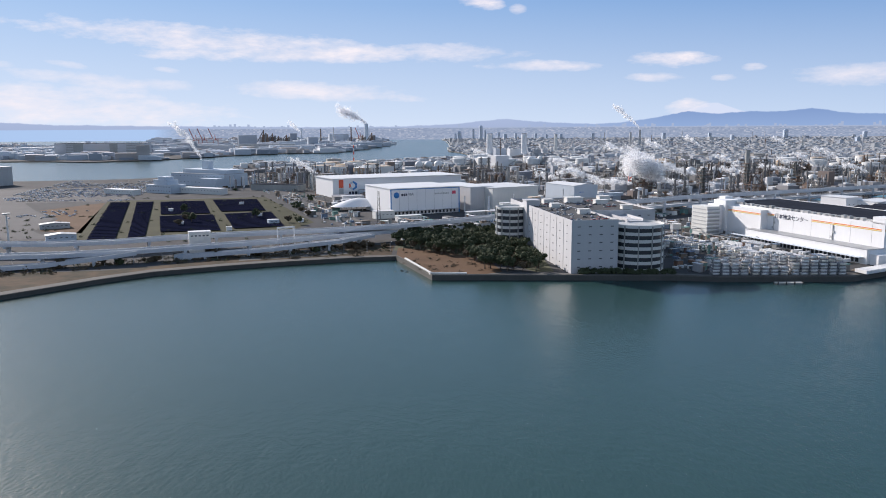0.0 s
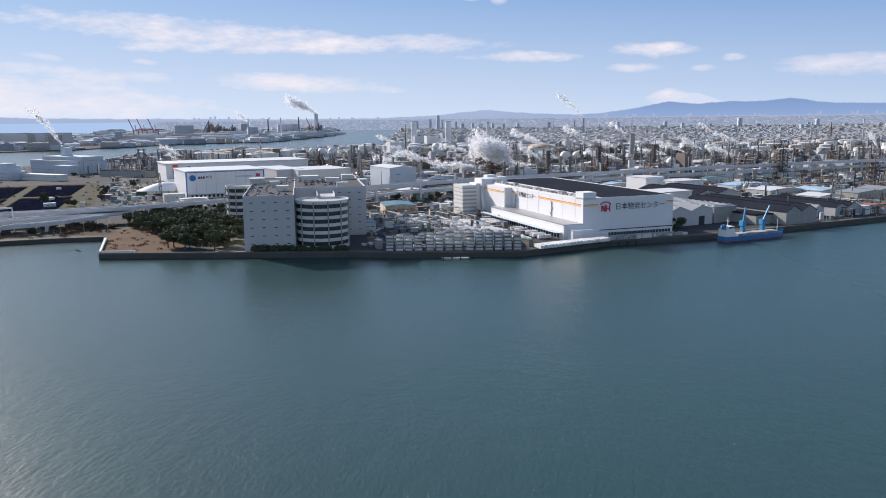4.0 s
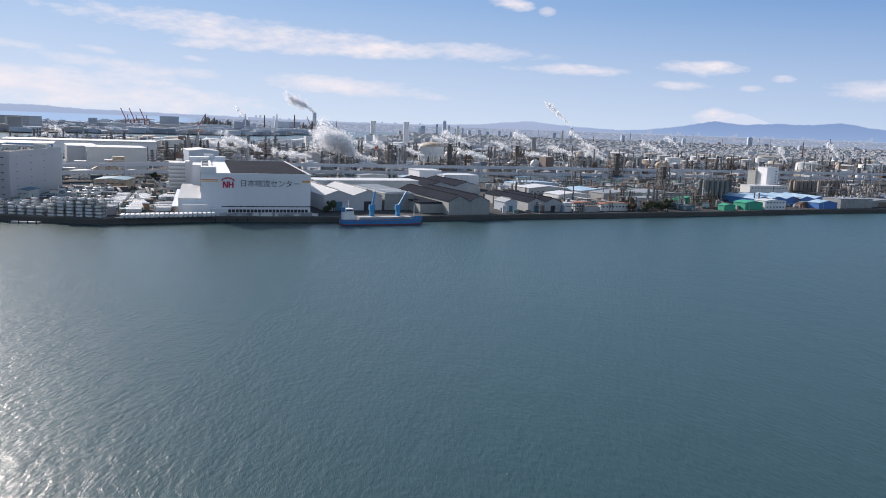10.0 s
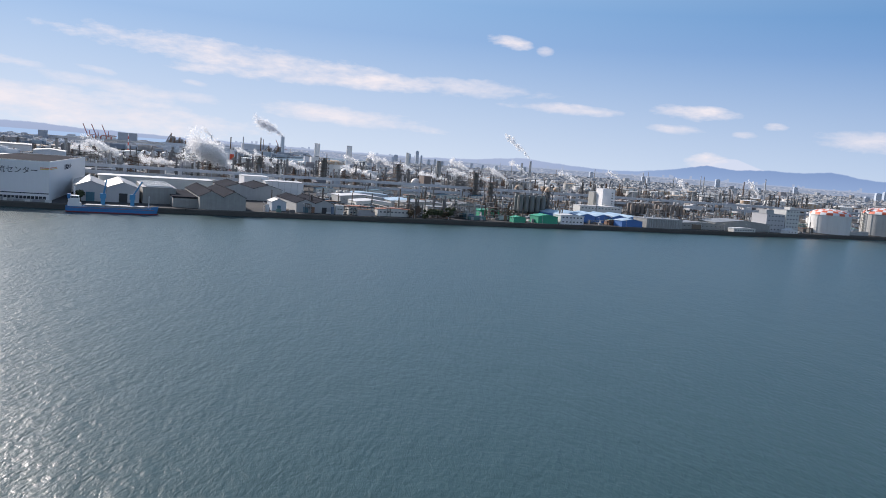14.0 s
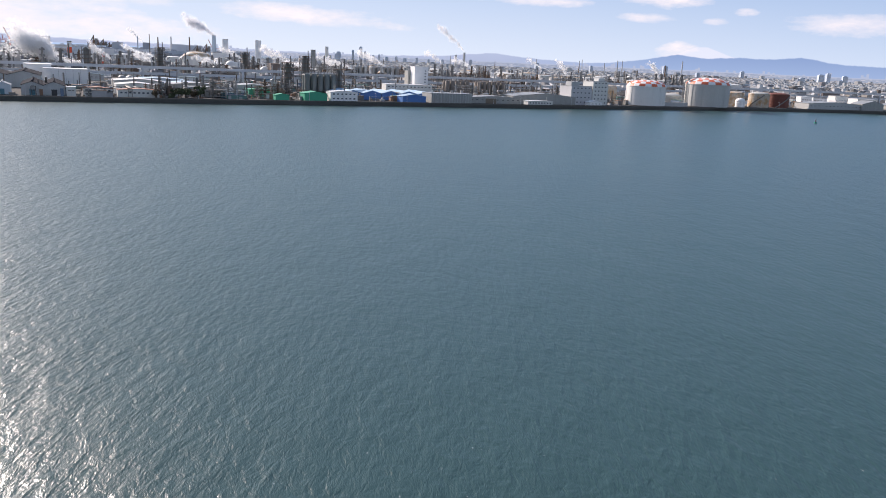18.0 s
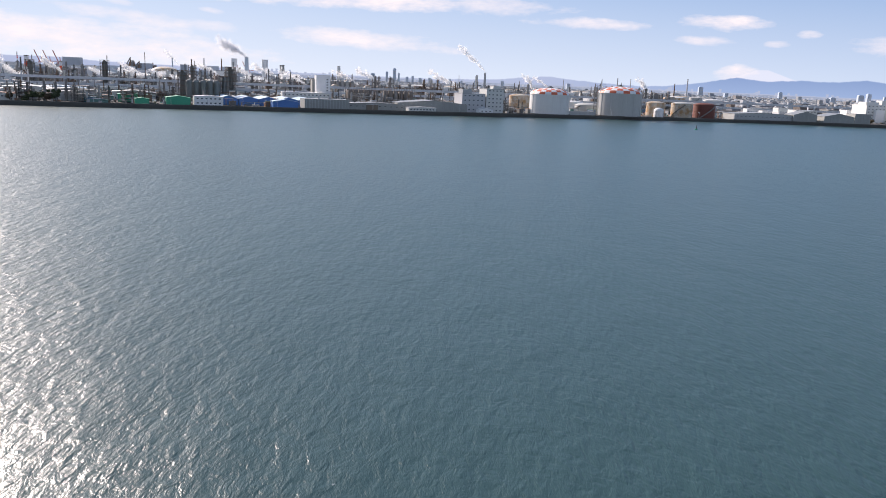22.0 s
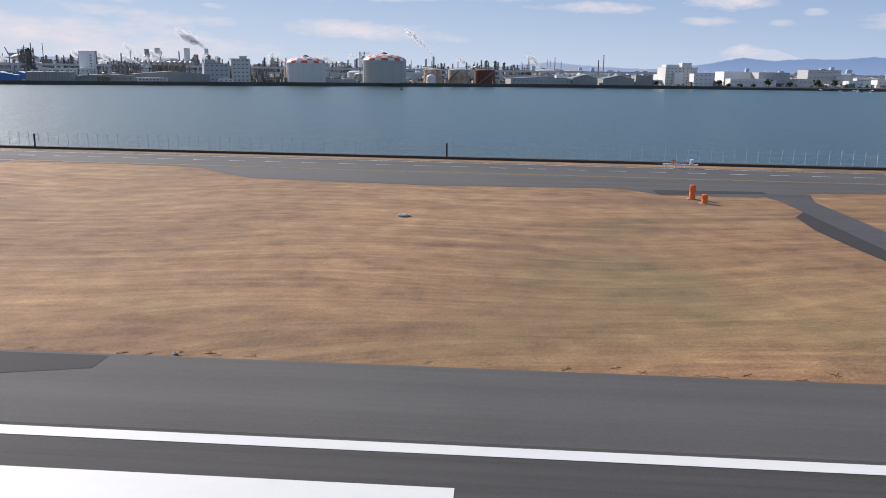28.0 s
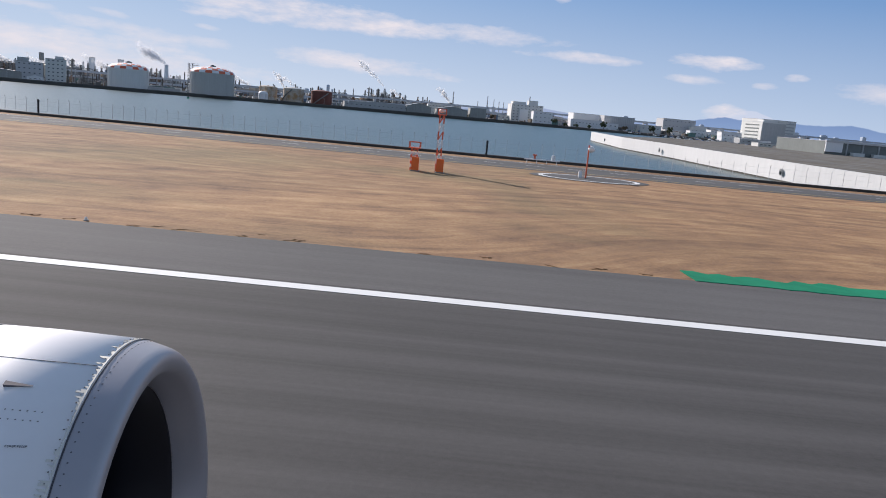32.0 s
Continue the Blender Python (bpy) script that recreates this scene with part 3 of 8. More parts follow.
# the parking and freight block with its spiral ramps
CAR_PARK = (57.3, 343.5)


def car_park():
    b = thing("freight_building", *CAR_PARK, LAND_Z, 10, "pale grey concrete freight building with a car park on its roof", "building")
    H, F = 25.6, 24.0                                   # height, width of the front face
    body = part("wall", Mesh().prism([(0, 0), (F, 0), (F, 42), (62, 42), (62, 122), (0, 122)], 0, H), M_PALE, b)
    par = Mesh()
    for x, y, w, d in ((F / 2, .2, F, .4), (.2, 61, .4, 121.2), (F - .2, 21, .4, 42), (43, 42.2, 38, .4), (61.8, 82, .4, 80), (31, 121.8, 62, .4)):
        par.box(x, y, H, w, d, .9)
    part("roof_parapet", par, M_PALE, b)
    part("roof_deck", Mesh().box(F / 2, 61, H, F - .8, 121, .05).box(43, 82, H, 37.4, 79, .05), M_ROAD, b, "grey asphalt parking deck")
    part("stair_tower", Mesh().box(3, 84, 0, 8, 9, H + 3.2).box(3, 84, H + 3.2, 8.6, 9.6, .4), M_PALE, b)
    for x, y, w, d, h in ((18, 34, 6, 4, 2.6), (13, 70, 5, 5, 2.4), (50, 54, 6, 4, 2.2), (46, 84, 8, 5, 2.6), (16, 94, 6, 6, 2.6), (56, 106, 7, 6, 2.8)):
        part("roof_house", Mesh().box(x, y, H, w, d, h).box(x, y, H + h, w + .4, d + .4, .2), M_OFFWHITE, b)
    part("lift_house", Mesh().box(33, 96, H, 10, 7, 3.2).box(33, 96, H + 3.2, 10.5, 7.5, .3), M_OFFWHITE, b)
    windows(body, 1, F - .4, 4, [3.2 + 4.0 * k for k in range(6)], 0)
    windows(body, 45, 61, 3, [3.2 + 4.0 * k for k in range(6)], 42)
    for k in range(6):
        for i in range(7):
            part("window", SLOT, M_DARK, body, "", (-.01, 7 + i * 11.5, 3.2 + 4.0 * k), -90)
        for i in range(3):
            part("window", SLOT, M_DARK, body, "", (62.01, 52 + i * 20, 3.2 + 4.0 * k), 90)
    for i in range(6):
        part("wall_joint", Mesh().box(-.06, 12.7 + i * 11.5, 0, .14, .3, H), M_GREY, b)
    for cx, cy, r, top in ((37.4, 8.5, 13.2, H - 2), (-6.5, 94, 9.5, H - 1)):
        # solid near-black drum takes the place of the shade between the parapets
        part("ramp_core", Mesh().cyl(cx, cy, 0, top - 1.4, r - .7, 40), M_DARK, b, "near-black drum painted for the shaded ramp inside")
        part("ramp_roof", Mesh().cyl(cx, cy, top - 1.2, top - .9, r - .2, 40), M_GREY, b, "grey top deck of the ramp")
        for k in range(7):
            z = .3 + k * (top - 1.9) / 6
            part("ramp_parapet", Mesh().rings([(r, z), (r, z + 1.6), (r - .35, z + 1.6), (r - .35, z), (r, z)], 48, cx, cy), M_OFFWHITE, b, "pale curved ramp parapet")
        for i in range(12):
            a = 2 * math.pi * (i + .35) / 12
            part("ramp_column", Mesh().box(cx + (r + .12) * math.cos(a), cy + (r + .12) * math.sin(a), 0, .5, .5, top - .6, a), M_DULL, b)
    part("ramp_bridge", Mesh().box(40, 30, H - 3.4, 9, 26, 1.2).box(35.7, 30, H - 2.2, .4, 26, 1.2).box(44.3, 30, H - 2.2, .4, 26, 1.2), M_PALE, b, "bridge from the ramp to the roof deck")
    return b


car_park()


def car_meshes():
    """Body, cabin and wheel of a small car, nose along +x."""
    body = Mesh().add([(-1.3, -.5, .15), (1.3, -.5, .15), (1.3, .5, .15), (-1.3, .5, .15), (-1.3, -.5, .5), (1.25, -.48, .46), (1.25, .48, .46), (-1.3, .5, .5)],
                      [(0, 1, 5, 4), (1, 2, 6, 5), (2, 3, 7, 6), (3, 0, 4, 7), (4, 5, 6, 7)]).data("body")
    cabin = Mesh().add([(-1.2, -.47, .5), (.6, -.47, .5), (.6, .47, .5), (-1.2, .47, .5), (-.95, -.4, .86), (.15, -.4, .86), (.15, .4, .86), (-.95, .4, .86)],
                       [(0, 1, 5, 4), (1, 2, 6, 5), (2, 3, 7, 6), (3, 0, 4, 7)]).data("glazing")
    roof = Mesh().box(-.4, 0, .86, 1.12, .8, .05).data("roof")
    m = Mesh()
    m.beam((0, -.08, 0), (0, .08, 0), .38, None, 10)
    return body, cabin, roof, m.data("wheel")


CAR = car_meshes()


def car_thing():
    c = thing("car", 0, 0, -50, 0, "small parked car on the roof deck", "car", "parked cars")
    part("body", CAR[0], M_CAR, c)
    part("glazing", CAR[1], M_GLASS, c)
    part("roof", CAR[2], M_CAR, c)
    for x in (-.8, .8):
        for y in (-.46, .46):
            part("wheel", CAR[3], M_TYRE, c, "", (x, y, .19))
    return c


car0 = car_thing()
used_first = []


def place(first, m):
    """The first placing moves the model itself, the later ones copy it."""
    if first.name not in used_first:
        used_first.append(first.name)
        first.matrix_basis = m
        return first
    return copy_thing(first, m)


roof_m = pose(*CAR_PARK, LAND_Z + 25.66, 0, 0, 10)
for row in range(15):
    for col in range(9):
        if (row < 6 or col > 4) and rng.random() < 0.7:
            place(car0, roof_m @ pose(2.5 + row * 3.5 + rng.uniform(-.2, .2), 6 + col * 12 + rng.uniform(-2.5, 2.5), 0, 0, 0, rng.choice((0, 180, 90))))


# the long white distribution centre
def distribution_centre():
    b = thing("distribution_centre", 224.5, 371.3, LAND_Z, 19.6, "white distribution centre with orange and yellow stripes and a dark roof", "building")
    Wd, D, H = 55, 137, 20.2
    part("wall", Mesh().prism([(0, 0), (Wd, 0), (Wd, D), (0, D)], 0, H), M_WHITE, b)
    part("roof", Mesh().box(Wd / 2 + 7, D / 2, H, Wd - 16, D - 3, .5), M_ROOFDARK, b, "dark flat roof")
    p = Mesh()
    for x, y, w, d in ((Wd / 2, .2, Wd, .4), (Wd / 2, D - .2, Wd, .4), (.2, D / 2, .4, D - .8), (Wd - .2, D / 2, .4, D - .8)):
        p.box(x, y, H, w, d, .7)
    part("roof_parapet", p, M_WHITE, b)
    part("corner_tower", Mesh().box(3.8, 4, H, 7.6, 8, 3.6), M_WHITE, b)
    part("rear_tower", Mesh().box(-1, D - 14, 0, 12, 12, H + 3), M_WHITE, b)
    part("rear_bay", Mesh().box(-2.4, D - 35, 0, 5, 32, H - .3), M_WHITE, b)
    for z, m in ((H - 3.0, M_ORANGE), (H - 3.7, M_YELLOW)):
        part("stripe", Mesh().box(-4.95, D - 35, z, .12, 31, .42), m, b)
    for y in (34, 80):
        part("downpipe", Mesh().box(-.25, y, 8, .35, .5, H - 12).box(-.3, y + .8, 9, .4, .8, 1.2).box(-.3, y - .8, 12, .4, .8, 1.2), M_GREY, b)
    for y in range(8, 92, 14):
        part("wall_joint", Mesh().box(-.03, y, 8, .06, .12, H - 8.2), M_PALE, b)
    part("roof_house", Mesh().box(5, D - 5, H, 6, 6, 4.4).box(12, D - 8, H, 7, 6, 3), M_WHITE, b)
    office = Mesh().box(-14.7, D - 10, 0, 10, 16, H - 1)
    office = part("office_block", office, M_OFFWHITE, b)
    for k in range(7):
        part("window_band", Mesh().box(-14.7, D - 18.03, 1.9 + k * 2.5, 9.4, .16, .9), M_GREY, office)
        part("balcony", Mesh().box(-14.7, D - 18.6, 1.0 + k * 2.5, 10.6, 1.1, .7), M_WHITE, office)
    for k in range(7):
        part("window_band", Mesh().box(-19.73, D - 10, 1.9 + k * 2.5, .16, 14, .7), M_GREY, office)
    part("link_tower", Mesh().box(-7.4, D - 11, 0, 4.4, 12, H), M_WHITE, b)
    annex = part("dock_annex", Mesh().box(-5.5, 46, 0, 11, 92, 7.6), M_WHITE, b)
    part("dock_annex_roof", Mesh().box(-5.5, 46, 7.6, 11.4, 92.4, .3), M_ROOFGREY, annex)
    part("dock_canopy", Mesh().box(-12.6, 52, 3.4, 3.4, 100, .3), M_BLUEGREY, b, "grey-blue loading dock canopy")
    door = Mesh().box(0, 0, 0, .14, 1.9, 2.4).data("dock_door")
    for i in range(30):
        part("dock_door", door, M_DARK, annex, "", (-11.08, 6 + i * 3.05, .5))
    part("low_wing", Mesh().box(-2.5, -2.8, 0, 13, 5.5, 5.4).box(8, -2, 0, 10, 3.6, 3.2), M_WHITE, b)
    part("base_stripe", Mesh().box(Wd / 2 + 5, -.06, 3.7, Wd - 10, .16, .45), M_LETTER, b)
    fd = Mesh().box(0, 0, 0, 1.5, .14, 1.5).data("freight_door")
    for i in range(22):
        part("freight_door", fd, M_DARK, b, "", (14 + i * 1.85, -.07, .9))
    part("dock_plinth", Mesh().box(Wd / 2 + 5, -.9, 0, Wd - 10, 1.7, .8), M_GREY, b)
    for z, m in ((H - 3.0, M_ORANGE), (H - 3.7, M_YELLOW)):
        for x0, x1 in ((.3, 8.5), (50.6, Wd - .2)):
            part("stripe", Mesh().box((x0 + x1) / 2, -.05, z, x1 - x0, .12, .42), m, b)
        for y0, y1 in ((2, 50), (80, 85.8)):
            part("stripe", Mesh().box(-.05, (y0 + y1) / 2, z, .12, y1 - y0, .42), m, b)
        part("stripe", Mesh().box(Wd + .05, 12, z, .12, 22, .42), m, b)
    part("lettering", text_mesh("日本物流センター", 3.85), M_LETTER, b, "dark lettering", (34.3, -.08, H - 4.6))
    part("side_lettering", text_mesh("日本物流センター", 3.4), M_LETTER, b, "dark lettering", (-.08, 66, H - 3.6), -90)
    part("side_lettering", text_mesh("日本物流センター", 3.4), M_LETTER, b, "dark lettering", (Wd + .08, 62, H - 3.8), 90)
    lg = Mesh()
    lg.box(-2.2, 0, -1.8, .75, .12, 3.2).box(-.3, 0, -1.8, .75, .12, 3.2).box(.6, 0, -1.8, .75, .12, 3.2).box(2.4, 0, -1.8, .75, .12, 3.2).box(1.5, 0, -.6, 1.4, .12, .7)
    lg.beam((-1.9, 0, 1.2), (-.6, 0, -1.6), .7)
    for i in range(8):
        a0, a1 = math.pi * i / 8, math.pi * (i + 1) / 8
        lg.beam((3 * math.cos(a0), 0, 1.7 + 1.5 * math.sin(a0)), (3 * math.cos(a1), 0, 1.7 + 1.5 * math.sin(a1)), .6)
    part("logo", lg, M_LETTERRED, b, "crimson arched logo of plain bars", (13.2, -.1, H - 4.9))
    for i in range(26):
        part("roof_unit", Mesh().box(2.2 + rng.uniform(-.5, .5), 12 + i * 4.3, H, 2.6, 2.2, rng.uniform(1.1, 2.3)), M_VESSEL, b)
    for i in range(3):
        part("roof_pipe", Mesh().beam((4.6 + i * .5, 10, H + 1.2), (4.6 + i * .5, D - 12, H + 1.2), .3, None, 6), M_VESSEL, b)
    return b


distribution_centre()


def logistics_warehouses():
    # large store with the hexagon sign
    b = thing("warehouse", -126, 772, LAND_Z, 27, "white warehouse with a coloured hexagon sign", "warehouse")
    part("wall", Mesh().prism([(0, 0), (150, 0), (150, 60), (0, 60)], 0, 19), M_WHITE, b)
    part("roof", Mesh().box(75, 30, 19, 152, 62, .8), M_ROOFLIGHT, b)
    part("red_corner", Mesh().box(9, -.1, 10, 5, .2, 8.4), M_RED, b, "red corner panel")
    part("grey_corner", Mesh().box(9, -.1, 0, 5, .2, 9.6), M_GREY, b)
    hexa = Mesh()
    for i, m in enumerate((M_LOGOBLUE, M_BLUEGREY, M_RED, M_BLUEGREY, M_LOGOBLUE, M_LOGOBLUE)):
        a0, a1 = radians(60 * i + 30), radians(60 * i + 90)
        ring = [(22 + q * math.cos(a), y, 12 + q * math.sin(a)) for y in (-.3, 0) for q, a in ((5, a0), (5, a1), (2.8, a1), (2.8, a0))]
        part("sign_bar", Mesh().add(ring, [(0, 1, 2, 3), (7, 6, 5, 4), (0, 4, 5, 1), (1, 5, 6, 2), (2, 6, 7, 3), (3, 7, 4, 0)]), m, b)
    for i in range(3):
        part("sign_bar", Mesh().box(18.5 + i * 3.4, -.1, 2.6, 2.4, .2, 3.2), M_LETTER, b)
    # blue-edged store in front
    b = thing("warehouse", -52.5, 603, LAND_Z, 27, "pale warehouse with blue corner strips and logos", "warehouse")
    part("wall", Mesh().prism([(0, 0), (64, 0), (64, 58), (0, 58)], 0, 21.6), M_WHITE, b)
    part("roof", Mesh().box(32, 29, 21.6, 65, 59, .7), M_ROOFLIGHT, b)
    for x in (.5, 63.5):
        part("corner_strip", Mesh().box(x, -.08, 0, 1, .2, 21.5), M_LOGOBLUE, b, "blue corner strip")
    part("top_strip", Mesh().box(32, -.08, 20.9, 62, .2, .7), M_LOGOBLUE, b)
    part("logo_disc", Mesh().beam((5.5, -.25, 16.6), (5.5, 0, 16.6), 5, None, 24), M_LOGOBLUE, b, "blue disc logo")
    for i in range(3):
        part("sign_bar", Mesh().box(10.5 + i * 1.9, -.08, 15.8, 1.3, .2, 1.9), M_LETTER, b)
    part("lettering", text_mesh("物流", 2.4), M_LETTER, b, "dark lettering", (18.5, -.1, 16.8))
    for i in range(9):
        part("sign_bar", Mesh().box(41 + i * 1.5, -.08, 16.1, 1.0, .2, 1.2), M_GREY, b)
    part("sign_bar", Mesh().box(58.5, -.08, 15.9, 3.4, .2, 2.6), M_LETTERRED, b)
    for i in range(7):
        part("wall_joint", Mesh().box(8 + i * 8, -.04, 3, .16, .12, 18), M_GREY, b)
    dd = Mesh().box(0, 0, 0, 1.6, .2, 2.2).data("dock_door")
    for i in range(17):
        part("dock_door", dd, M_DARK, b, "", (4.5 + i * 3.4, -.1, .6))
    part("dock_canopy", Mesh().box(32, -1.6, 3.3, 62, 3.2, .3), M_GREY, b)
    # plain grey-white stores
    b = thing("warehouse", 14, 637, LAND_Z, 30, "plain grey-white windowless warehouse", "warehouse")
    part("wall", Mesh().prism([(0, 0), (24, 0), (24, 60), (0, 60)], 0, 20.4), M_PALE, b)
    part("roof", Mesh().box(12, 30, 20.4, 24.6, 60.6, .5), M_ROOFLIGHT, b)
    b = thing("warehouse", 33, 633, LAND_Z, 30, "plain grey-white windowless warehouse", "warehouse")
    part("wall", Mesh().prism([(0, 0), (48, 0), (48, 48), (0, 48)], 0, 20), M_OFFWHITE, b)
    part("roof", Mesh().box(24, 24, 20, 48.8, 48.8, .5), M_ROOFLIGHT, b)
    b = thing("warehouse", 108, 668, LAND_Z, 27, "tall pale blue sheet-clad warehouse", "warehouse")
    part("wall", Mesh().gable(26, 46, 19, 20.4), M_BLUEGREY, b)
    part("roof", Mesh().roof(26, 46, 19, 20.4), M_ROOFLIGHT, b)
    for z in (7, 13):
        part("sign_bar", Mesh().box(8, -.08, z, 5, .2, .5), M_LOGOBLUE, b)
    # small gatehouses and stores in front
    for x, y, w, d, h, m, lab in ((-43, 560, 20, 7, 4.2, M_OFFWHITE, "low white office before the dock"), (-62, 578, 16, 8, 6, M_OFFWHITE, "white office with units on its roof"), (12, 590, 30, 8, 4, M_GREY, "low grey shed by the warehouse"),
                                  (40, 600, 9, 7, 10, M_OFFWHITE, "small white tower building"), (60, 610, 14, 10, 11, M_TANKRUST, "buff plant building by the viaduct"), (75, 575, 26, 9, 4, M_OFFWHITE, "low white shed by the warehouse"), (20, 560, 24, 7, 3.4, M_OFFWHITE, "low white shed by the warehouse")):
        b = thing("shed", x, y, LAND_Z, 27, lab, "shed")
        part("wall", Mesh().prism([(0, 0), (w, 0), (w, d), (0, d)], 0, h), m, b)
        part("roof", Mesh().box(w / 2, d / 2, h, w + .6, d + .6, .3), M_ROOFLIGHT, b)
        windows(b, 1, w - 1, max(2, int(w / 4)), [h * .55], 0)
    b = thing("conveyor_house", 52, 604, LAND_Z, 27, "buff sloping conveyor gallery", "conveyor")
    part("gallery", Mesh().beam((0, 0, 3), (18, 6, 12), 2.2, 2.4), M_TANKRUST, b)
    part("head_house", Mesh().box(20, 6, 8, 9, 7, 6), M_TANKRUST, b)
    for x in (5, 12, 18):
        part("leg", Mesh().box(x, 3, 0, .5, .5, 3 + x * .4), M_TANKRUST, b)
    # the white tent roof
    d = thing("tent_roof", -84, 652, LAND_Z, 20, "white domed membrane roof on thin posts", "tent")
    m, n, k = Mesh(), 32, 8
    pts = [(26 * r * math.cos(a), 12 * r * math.sin(a), 3.6 + 7.2 * (1 - r * r) * (1 - .25 * r)) for r in [j / k for j in range(k + 1)] for a in [2 * math.pi * i / n for i in range(n)]]
    m.add(pts, [(j * n + i, (j + 1) * n + i, (j + 1) * n + (i + 1) % n, j * n + (i + 1) % n) for j in range(k) for i in range(n)], True)
    part("membrane", m, M_WHITE, d)
    for i in range(16):
        a = 2 * math.pi * i / 16
        part("post", Mesh().cyl(25.4 * math.cos(a), 11.7 * math.sin(a), 0, 3.8, .18, 6), M_STEEL, d)
    return


logistics_warehouses()


def hall(x, y, yaw, w, d, h0, h1, wall, roof, label, spans=1, doors=True, group="quay sheds", skylights=0):
    """A shed with one or more gabled spans, gable ends on the quay."""
    b = thing("shed", x, y, LAND_Z, yaw, label, "shed", group)
    for i in range(spans):
        body = part("wall", Mesh().gable(w, d, h0, h1, 0, i * w), wall, b)
        top = part("roof", Mesh().roof(w, d, h0, h1, .3, .25, i * w), roof, b)
        part("ridge_vent", Mesh().box(i * w + w / 2, d / 2, h1 + .1, .8, d * .92, .55), roof, top)
        if doors:
            part("door", Mesh().box(i * w + w / 2, -.06, 0, w * .26, .16, h0 * .62), M_DARK if i % 2 else M_TEALROOF, body)
        for k in range(skylights):
            for s in (-1, 1):
                part("skylight", Mesh().beam((i * w + w / 2 + s * w * .08, d * (k + .5) / skylights, h1 - (h1 - h0) * .16 + .34), (i * w + w / 2 + s * w * .42, d * (k + .5) / skylights, h1 - (h1 - h0) * .84 + .34), .9, .12), M_SKYLIGHT, b)
    return b


# pale twin hall, flat-roofed part and dark halls
hall(279.7, 408.3, 27, 17, 64, 8.2, 11.2, M_PALE, M_ROOFGREY, "pale blue-grey quay shed with a ribbed grey roof", 2, True, "quay sheds", 0)
b = thing("shed", 262, 474, LAND_Z, 27, "wide pale shed behind the quay", "shed")
part("wall", Mesh().prism([(0, 0), (70, 0), (70, 22), (0, 22)], 0, 11.5), M_OFFWHITE, b)
part("roof", Mesh().box(35, 11, 11.5, 71, 23, .4), M_ROOFLIGHT, b)
b = thing("shed", 311.4, 425, LAND_Z, 27, "low hall with many raised roof lights", "shed")
part("wall", Mesh().prism([(0, 0), (18, 0), (18, 60), (0, 60)], 0, 9.2), M_DULL, b)
part("roof", Mesh().box(9, 30, 9.2, 18.6, 60.6, .3), M_ROOFGREY, b)
for i in range(12):
    part("roof_light", Mesh().box(9, 3 + i * 4.9, 9.5, 15, 1.5, .7), M_SKYLIGHT, b)
hall(348.5, 413.2, 26, 12.6, 80, 7.4, 10.6, M_DULL, M_ROOFDARK, "weathered grey quay shed with a dark roof", 2, False)
b = thing("shed", 332.5, 416, LAND_Z, 26, "long lean-to with a dark roof", "shed")
part("wall", Mesh().prism([(0, 0), (14, 0), (14, 66), (0, 66)], 0, 5.2), M_DULL, b)
part("roof", Mesh().beam((7, -.3, 5.9), (7, 66.3, 5.9), 15, .5), M_ROOFDARK, b)
for i in range(18):
    part("window", Mesh().box(14 - .03, 3 + i * 3.5, 6.4, .1, 2, .6), M_SKYLIGHT, b)
hall(330, 512, 26, 20, 60, 8, 10.8, M_GREY, M_ROOFDARK, "grey shed with a dark roof", 2, False)
hall(394.6, 448.6, 26, 11.4, 58, 5.6, 7.8, M_GREY, M_ROOFDARK, "grey quay shed with a dark roof", 2, True)
hall(380.5, 446, 26, 8.5, 14, 5.2, 7.0, M_BLUEGREY, M_ROOFGREY, "small pale shed on the quay", 1, True)
b = thing("warehouse", 318, 600, LAND_Z, 26, "tall white windowless store building", "warehouse")
part("wall", Mesh().prism([(0, 0), (19, 0), (19, 24), (0, 24)], 0, 13.2), M_WHITE, b)
part("roof", Mesh().box(9.5, 12, 13.2, 19.6, 24.6, .4), M_ROOFLIGHT, b)
windows(b, 1, 18, 3, [8, 4.2], 0)
b = thing("warehouse", 338, 590, LAND_Z, 26, "white windowless store building with joints", "warehouse")
part("wall", Mesh().prism([(0, 0), (30, 0), (30, 22), (0, 22)], 0, 10.8), M_WHITE, b)
part("roof", Mesh().box(15, 11, 10.8, 30.6, 22.6, .4), M_ROOFLIGHT, b)
for i in range(5):
    part("wall_joint", Mesh().box(5 + i * 5, -.04, 0, .16, .12, 10.6), M_GREY, b)


def block(name, x, y, yaw, w, d, h, wall, roof, label, cat="building", rows=0, cols=0, gable=0.0, win=None):
    b = thing(name, x, y, LAND_Z, yaw, label, cat)
    if gable:
        body = part("wall", Mesh().gable(w, d, h, h + gable), wall, b)
        part("roof", Mesh().roof(w, d, h, h + gable), roof, b)
    else:
        body = part("wall", Mesh().prism([(0, 0), (w, 0), (w, d), (0, d)], 0, h), wall, b)
        part("roof", Mesh().box(w / 2, d / 2, h, w + .3, d + .3, .35), roof, b)
    if rows:
        windows(body, .8, w - .8, cols, [h * (k + .62) / rows for k in range(rows)], 0, 0, win)
    return b


WIN = quad_on(1.3, .8, .08).data("window")
WIN.materials.append(M_GLASS)
